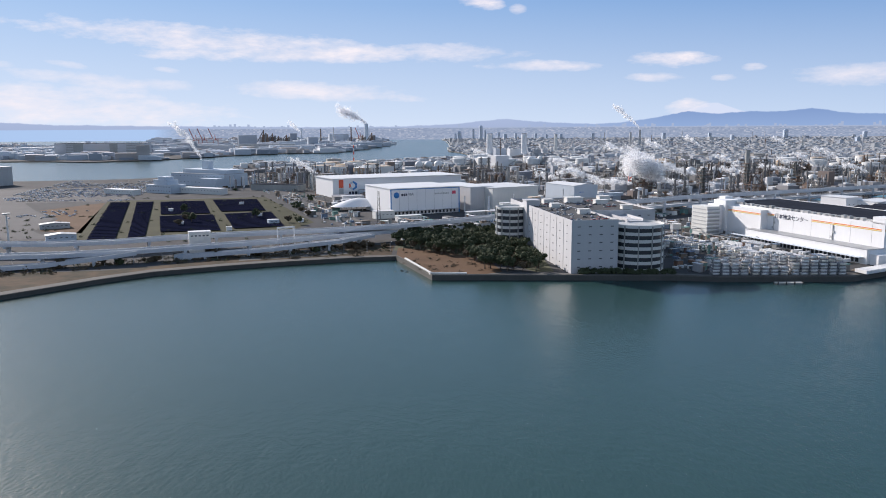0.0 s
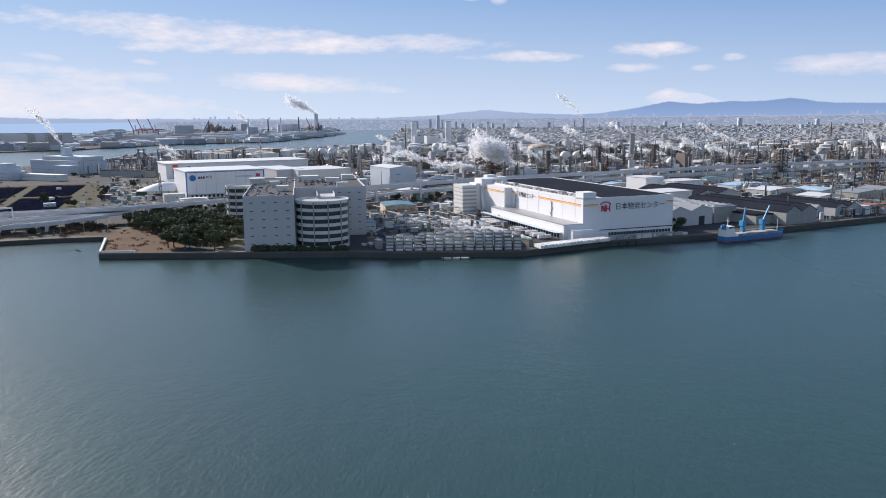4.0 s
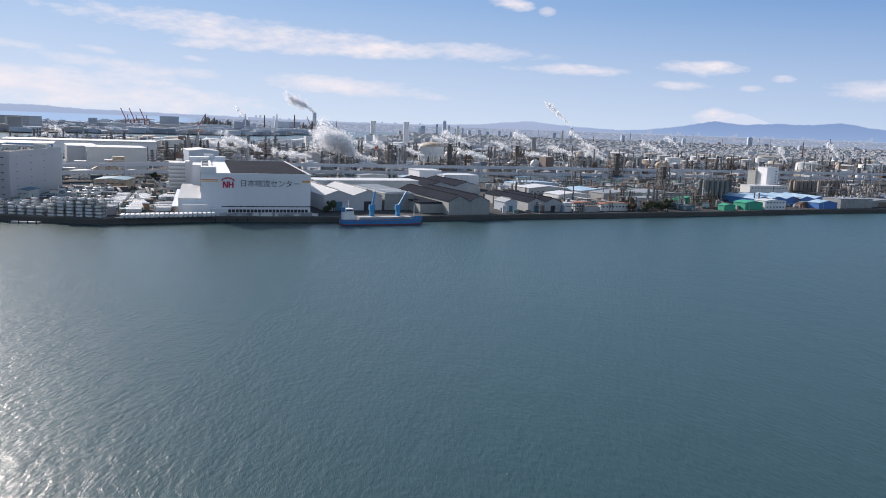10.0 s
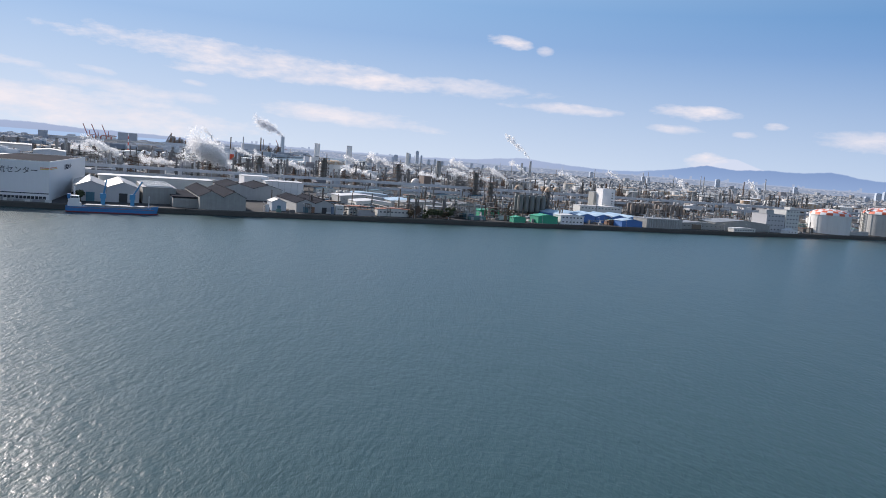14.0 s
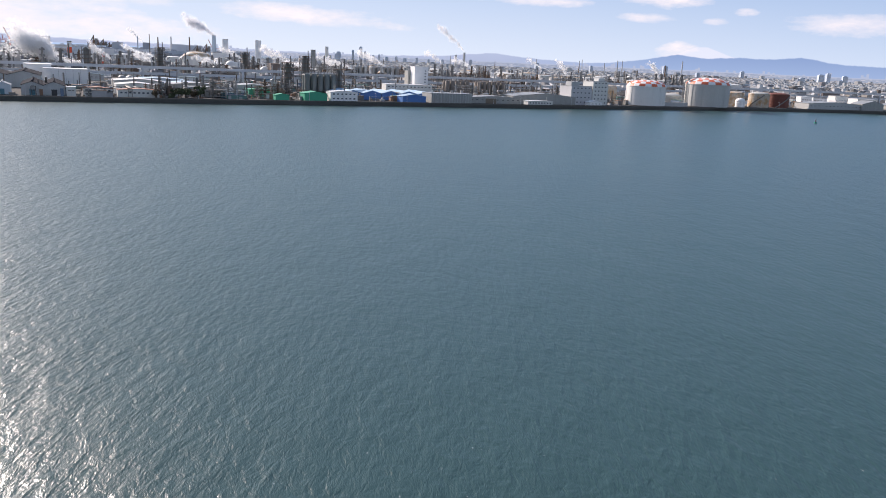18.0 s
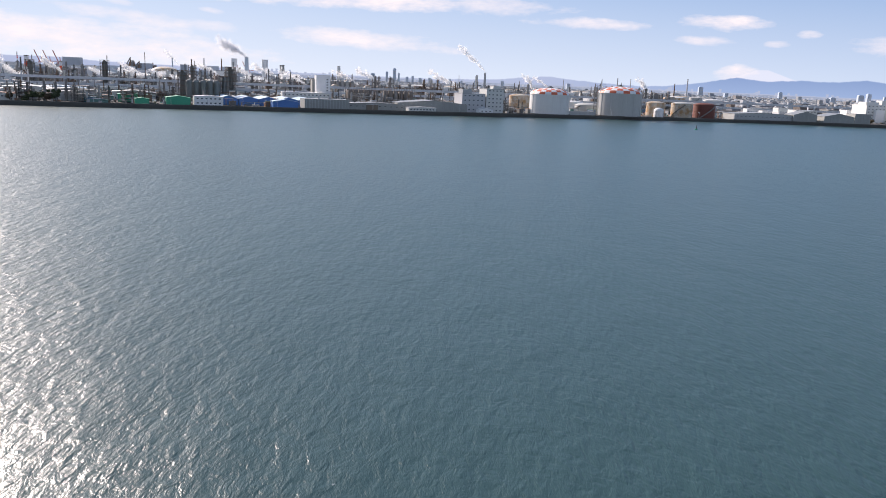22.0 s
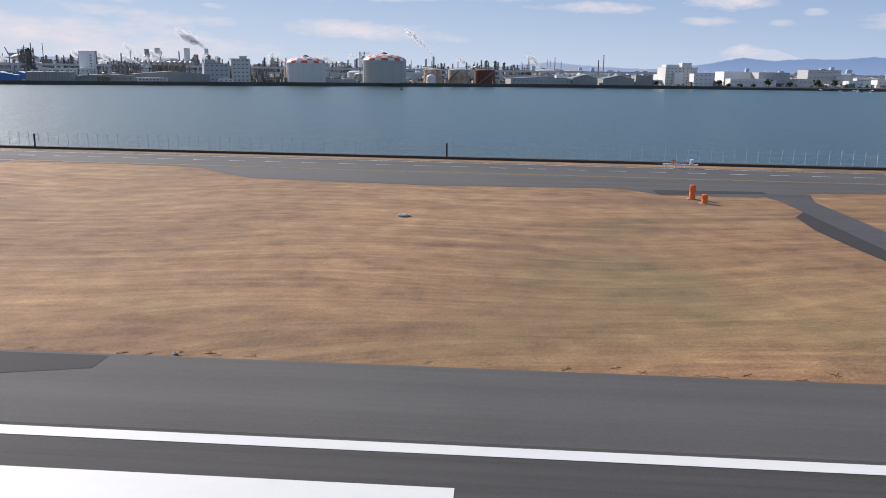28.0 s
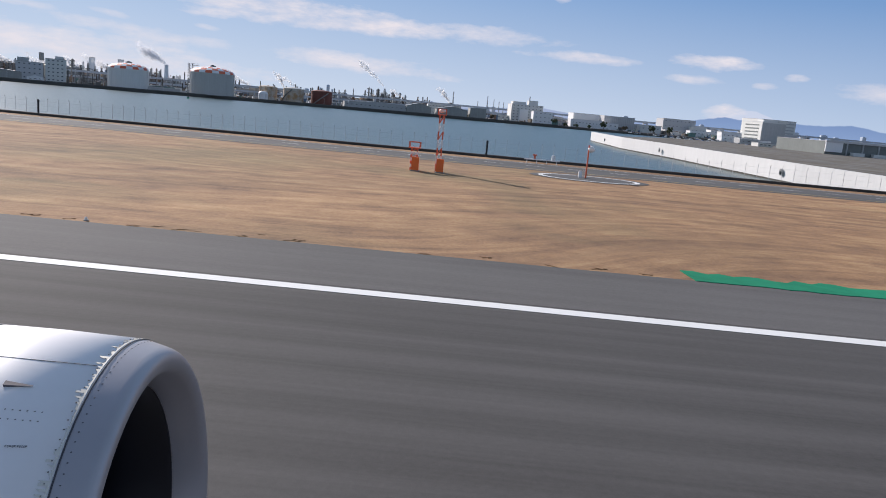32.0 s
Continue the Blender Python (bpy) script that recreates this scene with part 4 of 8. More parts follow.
# low buildings further along the quay
block("office", 424, 462, 26, 16, 8, 4.6, M_OFFWHITE, M_REDROOF, "white two-storey quay office with a red roof", "office", 2, 7, .8, WIN)
block("shed", 441, 470, 26, 24, 8, 4.2, M_OFFWHITE, M_REDROOF, "long low shed with a rust-red roof", "shed", 1, 9, .8, WIN)
block("silo_house", 417, 456, 26, 5, 5, 5.2, M_OFFWHITE, M_ROOFLIGHT, "small white hut on the quay", "hut", 1, 2)
block("shed", 402, 560, 26, 34, 24, 5.6, M_GREY, M_ROOFLIGHT, "grey factory shed with a pale roof", "shed", 1, 7, 1.6)
block("shed", 440, 560, 26, 30, 26, 5, M_GREY, M_ROOFBLUE, "factory shed with a faded blue roof", "shed", 1, 7, 1.6)
block("shed", 452, 530, 26, 34, 18, 6.2, M_DULL, M_ROOFGREY, "grey sheet-clad factory shed", "shed", 1, 6, 1.2)
block("shed", 486, 560, 26, 30, 20, 5.6, M_GREY, M_ROOFGREY, "grey sheet-clad factory shed", "shed", 1, 6, 1.4)
block("shed", 420, 520, 26, 26, 20, 4.8, M_OFFWHITE, M_ROOFLIGHT, "factory shed with a white roof", "shed", 1, 6, 1.4)
block("shed", 395, 610, 26, 40, 20, 5.4, M_BLUEGREY, M_ROOFBLUE, "long shed with a pale blue roof", "shed", 1, 8, 1.2)
block("shed", 470, 505, 26, 20, 12, 6, M_GREY, M_ROOFGREY, "grey workshop behind the quay", "shed", 1, 5)
block("shed", 494, 505, 26, 8, 6, 3, M_TEALROOF, M_TEALROOF, "small blue hut on the quay", "hut")
block("shed", 505, 530, 26, 20, 9, 5, M_GREEN, M_GREEN, "green sheet-clad works shed", "shed", 0, 0, .8)
block("shed", 528, 506, 26, 9, 6, 3.4, M_GREEN, M_GREEN, "small green shed on the quay", "shed", 0, 0, .8)
block("shed", 545, 516, 26, 15.5, 11, 4.8, M_GREEN, M_GREEN, "bright green sheet-clad quay shed", "shed", 0, 0, 1.2)
block("office", 561, 524, 26, 19, 10, 6.0, M_WHITE, M_ROOFLIGHT, "white quay building with a shallow roof", "building", 2, 6, .9, WIN)
for i in range(5):
    block("shed", 566 + i * 15 - i * 2, 556 + i * 6.5, 26, 14, 34, 4.6, M_BLUE, M_ROOFBLUE, "blue sheet-clad shed with a pale blue roof", "shed", 0, 0, 1.8)
block("shed", 608, 549, 26, 18, 10, 4.2, M_BLUE, M_ROOFBLUE, "blue barrel-roofed quay store", "shed", 0, 0, 1.5)
b = block("shed", 628, 560, 26, 33, 16, 6.6, M_DULL, M_ROOFGREY, "long grey-green quay shed with roof vents", "shed")
for i in range(4):
    part("vent", Mesh().cyl(4 + i * 8, 8, 6.8, 8.8, 1.0, 12, .8), M_VESSEL, b)
for i in range(15):
    part("rib", Mesh().box(1.2 + i * 2.2, -.1, 0, .3, .24, 6.5), M_GREY, b)
b = block("silo_tower", 612, 666, 20, 12, 12, 23.6, M_WHITE, M_ROOFLIGHT, "tall white windowless tower", "tower")
for k in range(9):
    part("window", WIN, M_GLASS, b, "", (9.4, -.02, 2 + 2.3 * k))
block("tower", 606, 676, 20, 8, 10, 20, M_DULL, M_ROOFGREY, "grey-brown concrete tower in the plant", "tower")
block("factory", 590, 640, 22, 40, 12, 9, M_OFFWHITE, M_ROOFLIGHT, "white factory with two rows of windows", "building", 2, 12, 0, WIN)
block("shed", 655, 580, 26, 46, 16, 4.2, M_DULL, M_ROOFGREY, "long low grey shed on the quay", "shed", 1, 10, 1.2)
b = block("factory", 690, 600, 26, 58, 22, 5.8, M_DULL, M_ROOFGREY, "wide grey factory hall with roof lights", "shed", 0, 0, 2.4)
for i in range(3):
    part("roof_light", Mesh().beam((8, 6 + i * 6, 7.1), (48, 6 + i * 6, 7.1), .8, .2), M_SKYLIGHT, b)
block("office", 700, 586, 26, 22, 6, 3, M_OFFWHITE, M_ROOFLIGHT, "low white office on the quay", "office", 1, 8, .5, WIN)
b = block("plant_building", 738, 624, 26, 20, 16, 14.5, M_PALE, M_ROOFGREY, "stained grey concrete plant building", "building", 4, 5, 0, WIN)
part("roof_house", Mesh().box(5, 6, 14.5, 8, 8, 3.5), M_GREY, b)
b = block("plant_building", 757, 634, 26, 15, 14, 18.6, M_OFFWHITE, M_ROOFGREY, "off-white plant building with small windows", "building", 6, 4, 0, WIN)
part("roof_house", Mesh().box(10, 6, 18.6, 6, 6, 2.5), M_OFFWHITE, b)
block("office", 752, 616, 26, 12, 6, 2.8, M_WHITE, M_ROOFLIGHT, "small white gabled quay hut", "hut", 1, 3, 1.6)
# beyond the tanks
block("shed", 985, 745, 15, 62, 20, 5.5, M_GREY, M_ROOFGREY, "long grey shed on the bank", "shed", 1, 14, 1.6)
b = block("shed", 1043, 758, 12, 24, 16, 6.5, M_DULL, M_ROOFGREY, "shed with an arched gable", "shed", 0, 0, 3.2)
b = block("shed", 1072, 760, 10, 30, 18, 6.2, M_DULL, M_ROOFGREY, "dark shed with an arched gable", "shed", 0, 0, 3.0)
block("shed", 1104, 770, 10, 16, 14, 9.5, M_DULL, M_ROOFGREY, "dark grey store on the bank", "shed")

# ---- roads, fields and works on the left bank ----
def viaduct(line, zs, half, label, piers, double=0.0):
    b = thing("viaduct", line[0][0], line[0][1], LAND_Z, 0, label, "viaduct")
    ox, oy = line[0]
    loc = [(x - ox, y - oy) for x, y in line]
    zz = [z - LAND_Z for z in zs]
    part("deck", ribbon(loc, half, [z - 1.3 for z in zz], zz), M_BEAM, b)
    part("carriageway", strip(loc, half - .5, [z + .03 for z in zz]), M_ROAD, b, "grey asphalt carriageway")
    for s in (-1, 1):
        part("barrier", ribbon(loc, .18, zz, [z + .9 for z in zz], s * (half - .2)), M_BEAM, b)
    part("median", ribbon(loc, .15, zz, [z + .6 for z in zz]), M_BEAM, b)
    if double:
        part("lower_deck", ribbon(loc, half, [z - 1.3 - double for z in zz], [z - double for z in zz]), M_BEAM, b)
        for s in (-1, 1):
            part("barrier", ribbon(loc, .18, [z - double for z in zz], [z + .8 - double for z in zz], s * (half - .2)), M_BEAM, b)
    dist, total = [0], 0
    for i in range(len(loc) - 1):
        total += (Vector(loc[i + 1]) - Vector(loc[i])).length
        dist.append(total)
    for k in range(piers):
        s = total * (k + .5) / piers
        i = max(j for j in range(len(loc) - 1) if dist[j] <= s)
        t = (s - dist[i]) / (dist[i + 1] - dist[i])
        p, q = Vector(loc[i]), Vector(loc[i + 1])
        c, n = p.lerp(q, t), Vector((-(q - p).y, (q - p).x)).normalized()
        z = zz[i] + (zz[i + 1] - zz[i]) * t
        yaw = math.atan2(n.y, n.x)
        m = Mesh()
        if double:
            for e in (-1, 1):
                m.box(*(c + n * e * (half + .6)), 0, 1.5, 1.7, z - 1.0, yaw)
            m.box(*c, z - 2.6, 2 * half + 2.4, 1.6, 1.3, yaw).box(*c, z - 2.6 - double, 2 * half + 2.4, 1.6, 1.3, yaw)
        else:
            m.box(*c, 0, 2.2, 1.6, z - 2.2, yaw).box(*c, z - 2.4, 2 * half, 1.6, 1.1, yaw)
        part("pier", m, M_BEAM, b)
    return b


viaduct([(49, 512), (80, 535), (125, 578), (190, 626), (271, 667), (427, 745), (600, 820), (760, 885), (900, 940), (1060, 985), (1300, 1040), (1700, 1110)], [13.5] + [14.4] * 11, 5.5, "pale grey double-deck expressway viaduct", 40, 5.6)
viaduct([(-700, 352), (-400, 356), (-238, 365), (-209, 369), (-171, 383), (-144, 397), (-107, 416), (-72, 442), (-45, 459), (-20, 472), (17, 490), (49, 511)], [8.5] * 9 + [8.3, 8.0, 7.9], 4.6, "pale grey expressway viaduct on single piers", 22)
viaduct([(-700, 420), (-420, 410), (-259, 402), (-226, 402), (-197, 409), (-170, 424), (-140, 435), (-114, 442), (-72, 450), (-37, 461), (-1.5, 480), (38, 508), (49, 514)], [9.5, 9.5, 9.5, 9.5, 9.6, 9.8, 10, 10.2, 11, 11.8, 12.6, 13.3, 13.5], 4.4, "pale grey expressway viaduct on single piers", 20)
viaduct([(-420, 322), (-330, 336), (-250, 349), (-212, 360), (-189, 369), (-171, 377)], [2.6, 3.0, 3.4, 4.6, 6.5, 8.3], 2.4, "slip road ramp rising to the expressway", 6)
viaduct([(-150, 388), (-105, 402), (-87, 411), (-68, 422), (-51, 444)], [4.4, 6.0, 7.0, 7.6, 8.2], 2.4, "slip road ramp rising to the expressway", 5)
gantry = thing("sign_gantry", -99.5, 420, LAND_Z, 30, "white portal gantry over the expressway", "gantry")
for x in (-5, 5):
    part("leg", Mesh().box(x, 0, 0, .5, .5, 14), M_WHITE, gantry)
part("crossbeam", Mesh().box(0, 0, 13.4, 10.5, .7, .9), M_WHITE, gantry)
toll = thing("plant_building", -154, 411, LAND_Z + 7.4, 22, "white ventilation building beside the expressway", "building")
part("wall", Mesh().prism([(0, 0), (12, 0), (12, 6), (0, 6)], -7.4, 4.6), M_OFFWHITE, toll)
part("roof", Mesh().box(6, 3, 4.6, 12.6, 6.6, .4), M_ROOFLIGHT, toll)
windows(toll, .6, 11.4, 5, [2.6], 0, 0, WIN)
for x, y, h in ((-268, 425, 21), (-330, 500, 19)):
    mast = thing("light_mast", x, y, LAND_Z, 0, "tall white high-mast light with a round head", "street lamp")
    part("pole", Mesh().cyl(0, 0, 0, h, .7, 10, .4), M_OFFWHITE, mast)
    part("head", Mesh().rings([(.6, h), (2.2, h + .8), (2.4, h + 1.4), (.5, h + 1.6)], 16), M_OFFWHITE, mast)

flat_patch("verge", [(-420, 66), (-263, 224), (-203, 300), (-157, 356), (-95, 386), (-36, 403), (-37, 440), (-74, 444), (-129, 388), (-179, 356), (-240, 346), (-420, 320)], LAND_Z + .02, M_FIELD, "strip of dry grass and soil behind the sea wall", "grass")
flat_patch("gravel_lot", [(-118, 384), (-60, 407), (-72, 432), (-122, 404)], LAND_Z + .06, M_QUAY, "bare pale gravel lot", "ground")
M_WOODFLOOR = surface("undergrowth", (0.06, 0.065, 0.03), 0.95, 0, 0.25, 0.5, 0.06, 0.1)
flat_patch("headland", [(-33, 402), (-11, 344), (16, 344), (24, 350), (20, 376), (-4, 414), (-34, 430)], LAND_Z + .04, M_EARTH, "bare orange soil headland", "ground")
flat_patch("park_lawn", [(-36, 420), (-8, 412), (30, 372), (40, 350), (50, 350), (46, 500), (-36, 500)], LAND_Z + .03, M_WOODFLOOR, "dark undergrowth under the trees", "grass")
solid("headland_wall", ribbon([(-27, 386), (-11.5, 342), (6, 341.5)], .5, LAND_Z - 1.6, LAND_Z + 1.3), M_OFFWHITE, "white concrete wall on the headland", "wall", "structure")
solid("inner_road", strip([(-75, 530), (-120, 640), (-166, 765), (-237, 945), (-320, 1180), (-378, 1357)], 7, LAND_Z + .05), M_ROAD, "straight grey works road", "road", "structure")
solid("inner_road", strip([(-62, 536), (-104, 640), (-146, 765)], 2.2, LAND_Z + .07), M_QUAY, "pale concrete lane beside the works road", "road", "structure")
flat_patch("solar_ground", [(-248, 455), (-118, 505), (-108, 560), (-200, 785), (-350, 745)], LAND_Z + .03, M_GRASSY, "yellow-green rough grass between the solar fields", "grass")
flat_patch("waste_ground", [(-372, 655), (-345, 728), (-260, 500), (-296, 512), (-322, 590)], LAND_Z + .03, M_EARTH, "bare brown waste ground", "ground")
flat_patch("storage_lot", [(-424, 726), (-337, 740), (-345, 800), (-399, 925), (-560, 900), (-620, 760)], LAND_Z + .08, M_ROAD, "grey asphalt storage lot for parked cars", "ground")
flat_patch("paved_lot", [(-620, 470), (-264, 470), (-299, 510), (-325, 588), (-376, 655), (-424, 725), (-620, 755)], LAND_Z + .06, M_ROAD, "grey paved lot beside the fields", "ground")


def solar_field(poly, rows):
    """Poly: near-left, near-right, far-right, far-left."""
    nl, nr, fr, fl = (Vector(p) for p in poly)
    f = thing("solar_field", nl.x, nl.y, LAND_Z, 0, "field of dark blue-black solar panels in rows", "solar panels", "solar fields")
    for i in range(rows):
        a, b = (i + .03) / rows, (i + .97) / rows
        q = [nl.lerp(fl, a) - nl, nr.lerp(fr, a) - nl, nr.lerp(fr, b) - nl, nl.lerp(fl, b) - nl]
        m = Mesh().add([(q[0].x, q[0].y, .8), (q[1].x, q[1].y, .8), (q[2].x, q[2].y, .6), (q[3].x, q[3].y, .6), (q[0].x, q[0].y, .7), (q[1].x, q[1].y, .7), (q[2].x, q[2].y, .5), (q[3].x, q[3].y, .5)],
                       [(0, 1, 2, 3), (7, 6, 5, 4), (0, 4, 5, 1), (1, 5, 6, 2), (2, 6, 7, 3), (3, 7, 4, 0)])
        for t in (.05, .35, .65, .95):
            m.box(*(q[0].lerp(q[1], t)), 0, .15, .15, .9)
        part("panel_row", m, M_SOLAR, f)


for poly, rows in (([(-239, 462), (-221, 464), (-322, 731), (-339, 726)], 34), ([(-215, 469), (-209, 484), (-299, 733), (-315, 731)], 34), ([(-248, 616), (-208, 623), (-251, 740), (-291, 730)], 14),
                   ([(-206, 503), (-166, 511), (-203, 614), (-244, 603)], 14), ([(-203, 637), (-166, 645), (-202, 757), (-246, 752)], 14), ([(-159, 520), (-125, 533), (-159, 635), (-195, 619)], 14)):
    solar_field(poly, rows)
for x, y in ((-208, 545), (-250, 640), (-162, 600), (-204, 700), (-120, 560), (-162, 512)):
    block("inverter_hut", x, y, 20, 4, 2.6, 2.4, M_WHITE, M_ROOFLIGHT, "small white inverter cabin among solar panels", "hut")


def parked_stuff(name, spots, label):
    m = Mesh()
    for x, y, a in spots:
        m.box(x, y, .2, 2.7, 1.05, .45, a)
        m.box(x - .15 * math.cos(a), y - .15 * math.sin(a), .65, 1.5, .95, .4, a)
    ob = solid(name, m, M_CARS, label, "cars", "stuff")
    ob.location.z = LAND_Z
    return ob


M_CARS = many("far_car_paint", [(.70, .70, .71), (.06, .06, .07), (.55, .56, .58), (.75, .75, .74), (.20, .21, .23), (.12, .17, .30), (.33, .34, .36), (.72, .72, .70)], 0.35, 0, 0.03)
spots = []
for r in range(34):
    for c in range(46):
        x, y = -470 + c * 3.1 + r * -2.0, 745 + r * 9.0
        if rng.random() < .62 and noise.noise((x * .02, y * .02, 3)) > -.15 and x < -310 - (y - 745) * .25:
            spots.append((x, y, 1.2))
parked_stuff("parked_cars", spots, "rows of parked cars on a storage lot")
spots = [(-40 + i * 1.9 + rng.uniform(-.3, .3), 545 + j * 5 + i * .9, 1.9) for i in range(30) for j in range(3) if rng.random() < .7]
spots += [(-360 + rng.uniform(-6, 40), 590 + rng.uniform(0, 60), rng.uniform(0, 3)) for i in range(40)]
parked_stuff("parked_cars", spots, "parked cars and vans on a staff car park")

# pale blue works by the canal
b = block("power_station", -368, 975, -30, 96, 40, 15.5, M_BLUEGREY, M_ROOFGREY, "large pale blue incineration works", "building", 2, 14, 0, WIN)
part("upper_hall", Mesh().box(54, 22, 15.5, 78, 30, 5), M_BLUEGREY, b)
part("chimney", Mesh().prism([(40, 16), (52, 16), (52, 24), (40, 24)], 20, 31), M_BLUEGREY, b)
part("side_wing", Mesh().box(82, -6, 0, 28, 16, 11), M_BLUEGREY, b)
b = block("works_office", -352, 850, -28, 40, 22, 9, M_BLUEGREY, M_ROOFLIGHT, "pale blue works office with stepped roof", "building", 2, 9, 0, WIN)
part("upper_storeys", Mesh().box(20, 11, 9, 22, 16, 6).box(20, 11, 15, 12, 12, 3), M_BLUEGREY, b)
block("shed", -395, 838, -28, 46, 12, 5, M_OFFWHITE, M_ROOFLIGHT, "long low white shed of the works", "shed", 1, 10)
block("shed", -310, 842, -28, 60, 12, 6.4, M_OFFWHITE, M_ROOFLIGHT, "long white shed with a light roof", "shed", 1, 12)
block("shed", -240, 880, -20, 64, 18, 7, M_DULL, M_ROOFDARK, "dark low shed by the works", "shed")
block("dock_building", -640, 950, -20, 46, 50, 24, M_GREY, M_ROOFGREY, "big grey hangar-like dock building", "building", 1, 8)
block("shed", -262, 456, 30, 18, 9, 4, M_BLUEGREY, M_ROOFGREY, "blue-grey sheet-clad storage shed", "shed", 1, 5, 1)
block("shed", -300, 520, 30, 20, 8, 3.4, M_GREY, M_ROOFGREY, "long grey storage shed", "shed", 1, 6, 1)
block("shed", -155, 388, 4, 9, 3.4, 2.6, M_BLUEGREY, M_ROOFLIGHT, "small pale boat shed with a light arched roof", "shed", 0, 0, .9)
block("hut", -140, 548, 30, 8, 5, 3, M_BLUEGREY, M_ROOFLIGHT, "small site hut by the road", "hut", 1, 2)
mast = thing("lattice_mast", -58, 560, LAND_Z, 0, "slim grey lattice mast beside the road", "mast")
part("lattice", (lambda m: [m.beam((sx * 1.2, sy * 1.2, 0), (sx * .4, sy * .4, 24), .25) for sx in (-1, 1) for sy in (-1, 1)] + [m.beam((-1.1 + .13 * k, -1.1 + .13 * k, k * 4), (1.1 - .13 * k, -1.1 + .13 * k, k * 4 + 3), .18) for k in range(6)] and m)(Mesh()), M_STEEL, mast)

# ---- process plant ----


def process_unit(seed):
    """A block of open steelwork with columns, drums and pipes, base at the origin."""
    r = random.Random(seed)
    u = thing("process_unit", 0, 0, -80, 0, "refinery process unit of columns, drums and open steelwork", "refinery unit", "process units")
    w, d, lev, hh = r.choice((14, 18, 24)), r.choice((9, 12)), r.choice((2, 3, 4)), 4.2
    m = Mesh()
    nx, ny = max(2, int(w / 5)), 2
    for i in range(nx + 1):
        for j in range(ny + 1):
            m.box(w * i / nx, d * j / ny, 0, .35, .35, lev * hh)
    for k in range(1, lev + 1):
        for j in range(ny + 1):
            m.box(w / 2, d * j / ny, k * hh - .3, w, .3, .35)
        for i in range(nx + 1):
            m.box(w * i / nx, d / 2, k * hh - .3, .3, d, .35)
        m.box(w * r.uniform(.3, .7), d / 2, k * hh, w * .55, d * .9, .12)
        for i in range(nx):
            m.beam((w * i / nx, 0, (k - 1) * hh), (w * (i + 1) / nx, 0, k * hh), .2)
    part("steel_frame", m, M_STEEL if seed % 2 else M_RUST, u)
    for i in range(r.randint(3, 5)):
        x, y, rad, h = r.uniform(-4, w + 6), r.uniform(-2, d + 4), r.uniform(.7, 1.6), r.uniform(9, 23)
        m = Mesh().rings([(rad * 1.15, 0), (rad, 1.5), (rad, h * .55), (rad * .8, h * .6), (rad * .8, h - .6), (rad * .3, h), (0.05, h)], 12, x, y)
        for k in range(r.randint(2, 4)):
            z = h * (.3 + .2 * k)
            m.rings([(rad + 1, z), (rad + 1, z + .9), (rad + .9, z + .9), (rad + .9, z + .1), (rad * .7, z + .1)], 10, x, y)
        m.beam((x + rad + .3, y, 1), (x + rad + .3, y, h - 1), .3, None, 6).beam((x + rad + .3, y, h - 1), (x, y, h + .4), .3, None, 6)
        part("column", m, r.choice((M_VESSEL, M_STEEL, M_STEEL, M_RUST)), u)
    for i in range(r.randint(1, 3)):
        x, y, z, L = r.uniform(0, w - 5), r.uniform(1, d - 1), hh * r.randint(0, lev) + 1.2, r.uniform(4, 8)
        m = Mesh().beam((x, y, z), (x + L, y, z), 1.9, None, 12).box(x + 1, y, z - 1.3, .5, 1.4, 1.2).box(x + L - 1, y, z - 1.3, .5, 1.4, 1.2)
        part("drum", m, M_VESSEL, u)
    m = Mesh()
    for i in range(9):
        z, y = r.uniform(1, lev * hh), r.uniform(-2, d + 2)
        x0, x1 = r.uniform(-10, w * .3), r.uniform(w * .6, w + 12)
        m.beam((x0, y, z), (x1, y, z), .35, None, 6).beam((x1, y, z), (x1, y, max(0, z - r.uniform(1, 6))), .35, None, 6)
    part("pipework", m, M_VESSEL, u)
    if r.random() < .4:
        x, y, h = w + 5, d / 2, r.uniform(16, 24)
        part("heater", Mesh().box(x, y, 2, 6, 5, 7).box(x, y, 9, 3, 2.5, 2).box(x - 2.5, y - 2, 0, .4, .4, 2).box(x + 2.5, y + 2, 0, .4, .4, 2), M_RUST, u)
        part("heater_flue", Mesh().cyl(x, y, 11, h, .8, 10, .65), M_STEEL, u)
    return u


UNITS = [process_unit(s) for s in range(9)]


def via_y(x):
    return 545 + .5 * (x - 60)


PLANT = []
for y0 in range(640, 1560, 44):
    for x0 in range(-20, 1000, 46):
        x, y = x0 + rng.uniform(-12, 12), y0 + rng.uniform(-12, 12)
        if y < via_y(x) + 34 or y > via_y(x) + 640 - .25 * x or (x < 130 and y < 730):
            continue
        if any(abs(x - a) < c and abs(y - b_) < c for a, b_, c in ((300, 1090, 40), (345, 1040, 28), (615, 670, 26), (440, 905, 22), (358, 1040, 14))):
            continue
        if rng.random() < (.5 if y < 1150 else .34):
            PLANT.append((x, y))
for x, y in ((-250, 1060), (-215, 990), (-185, 930), (-160, 870), (-225, 1085), (-190, 1010), (-150, 950), (-205, 900), (-130, 905), (-120, 980), (455, 486), (478, 498), (498, 514), (512, 520), (520, 600), (500, 590), (662, 606), (684, 622), (700, 640), (720, 650), (738, 660), (650, 640), (672, 650), (775, 672)):
    PLANT.append((x, y))
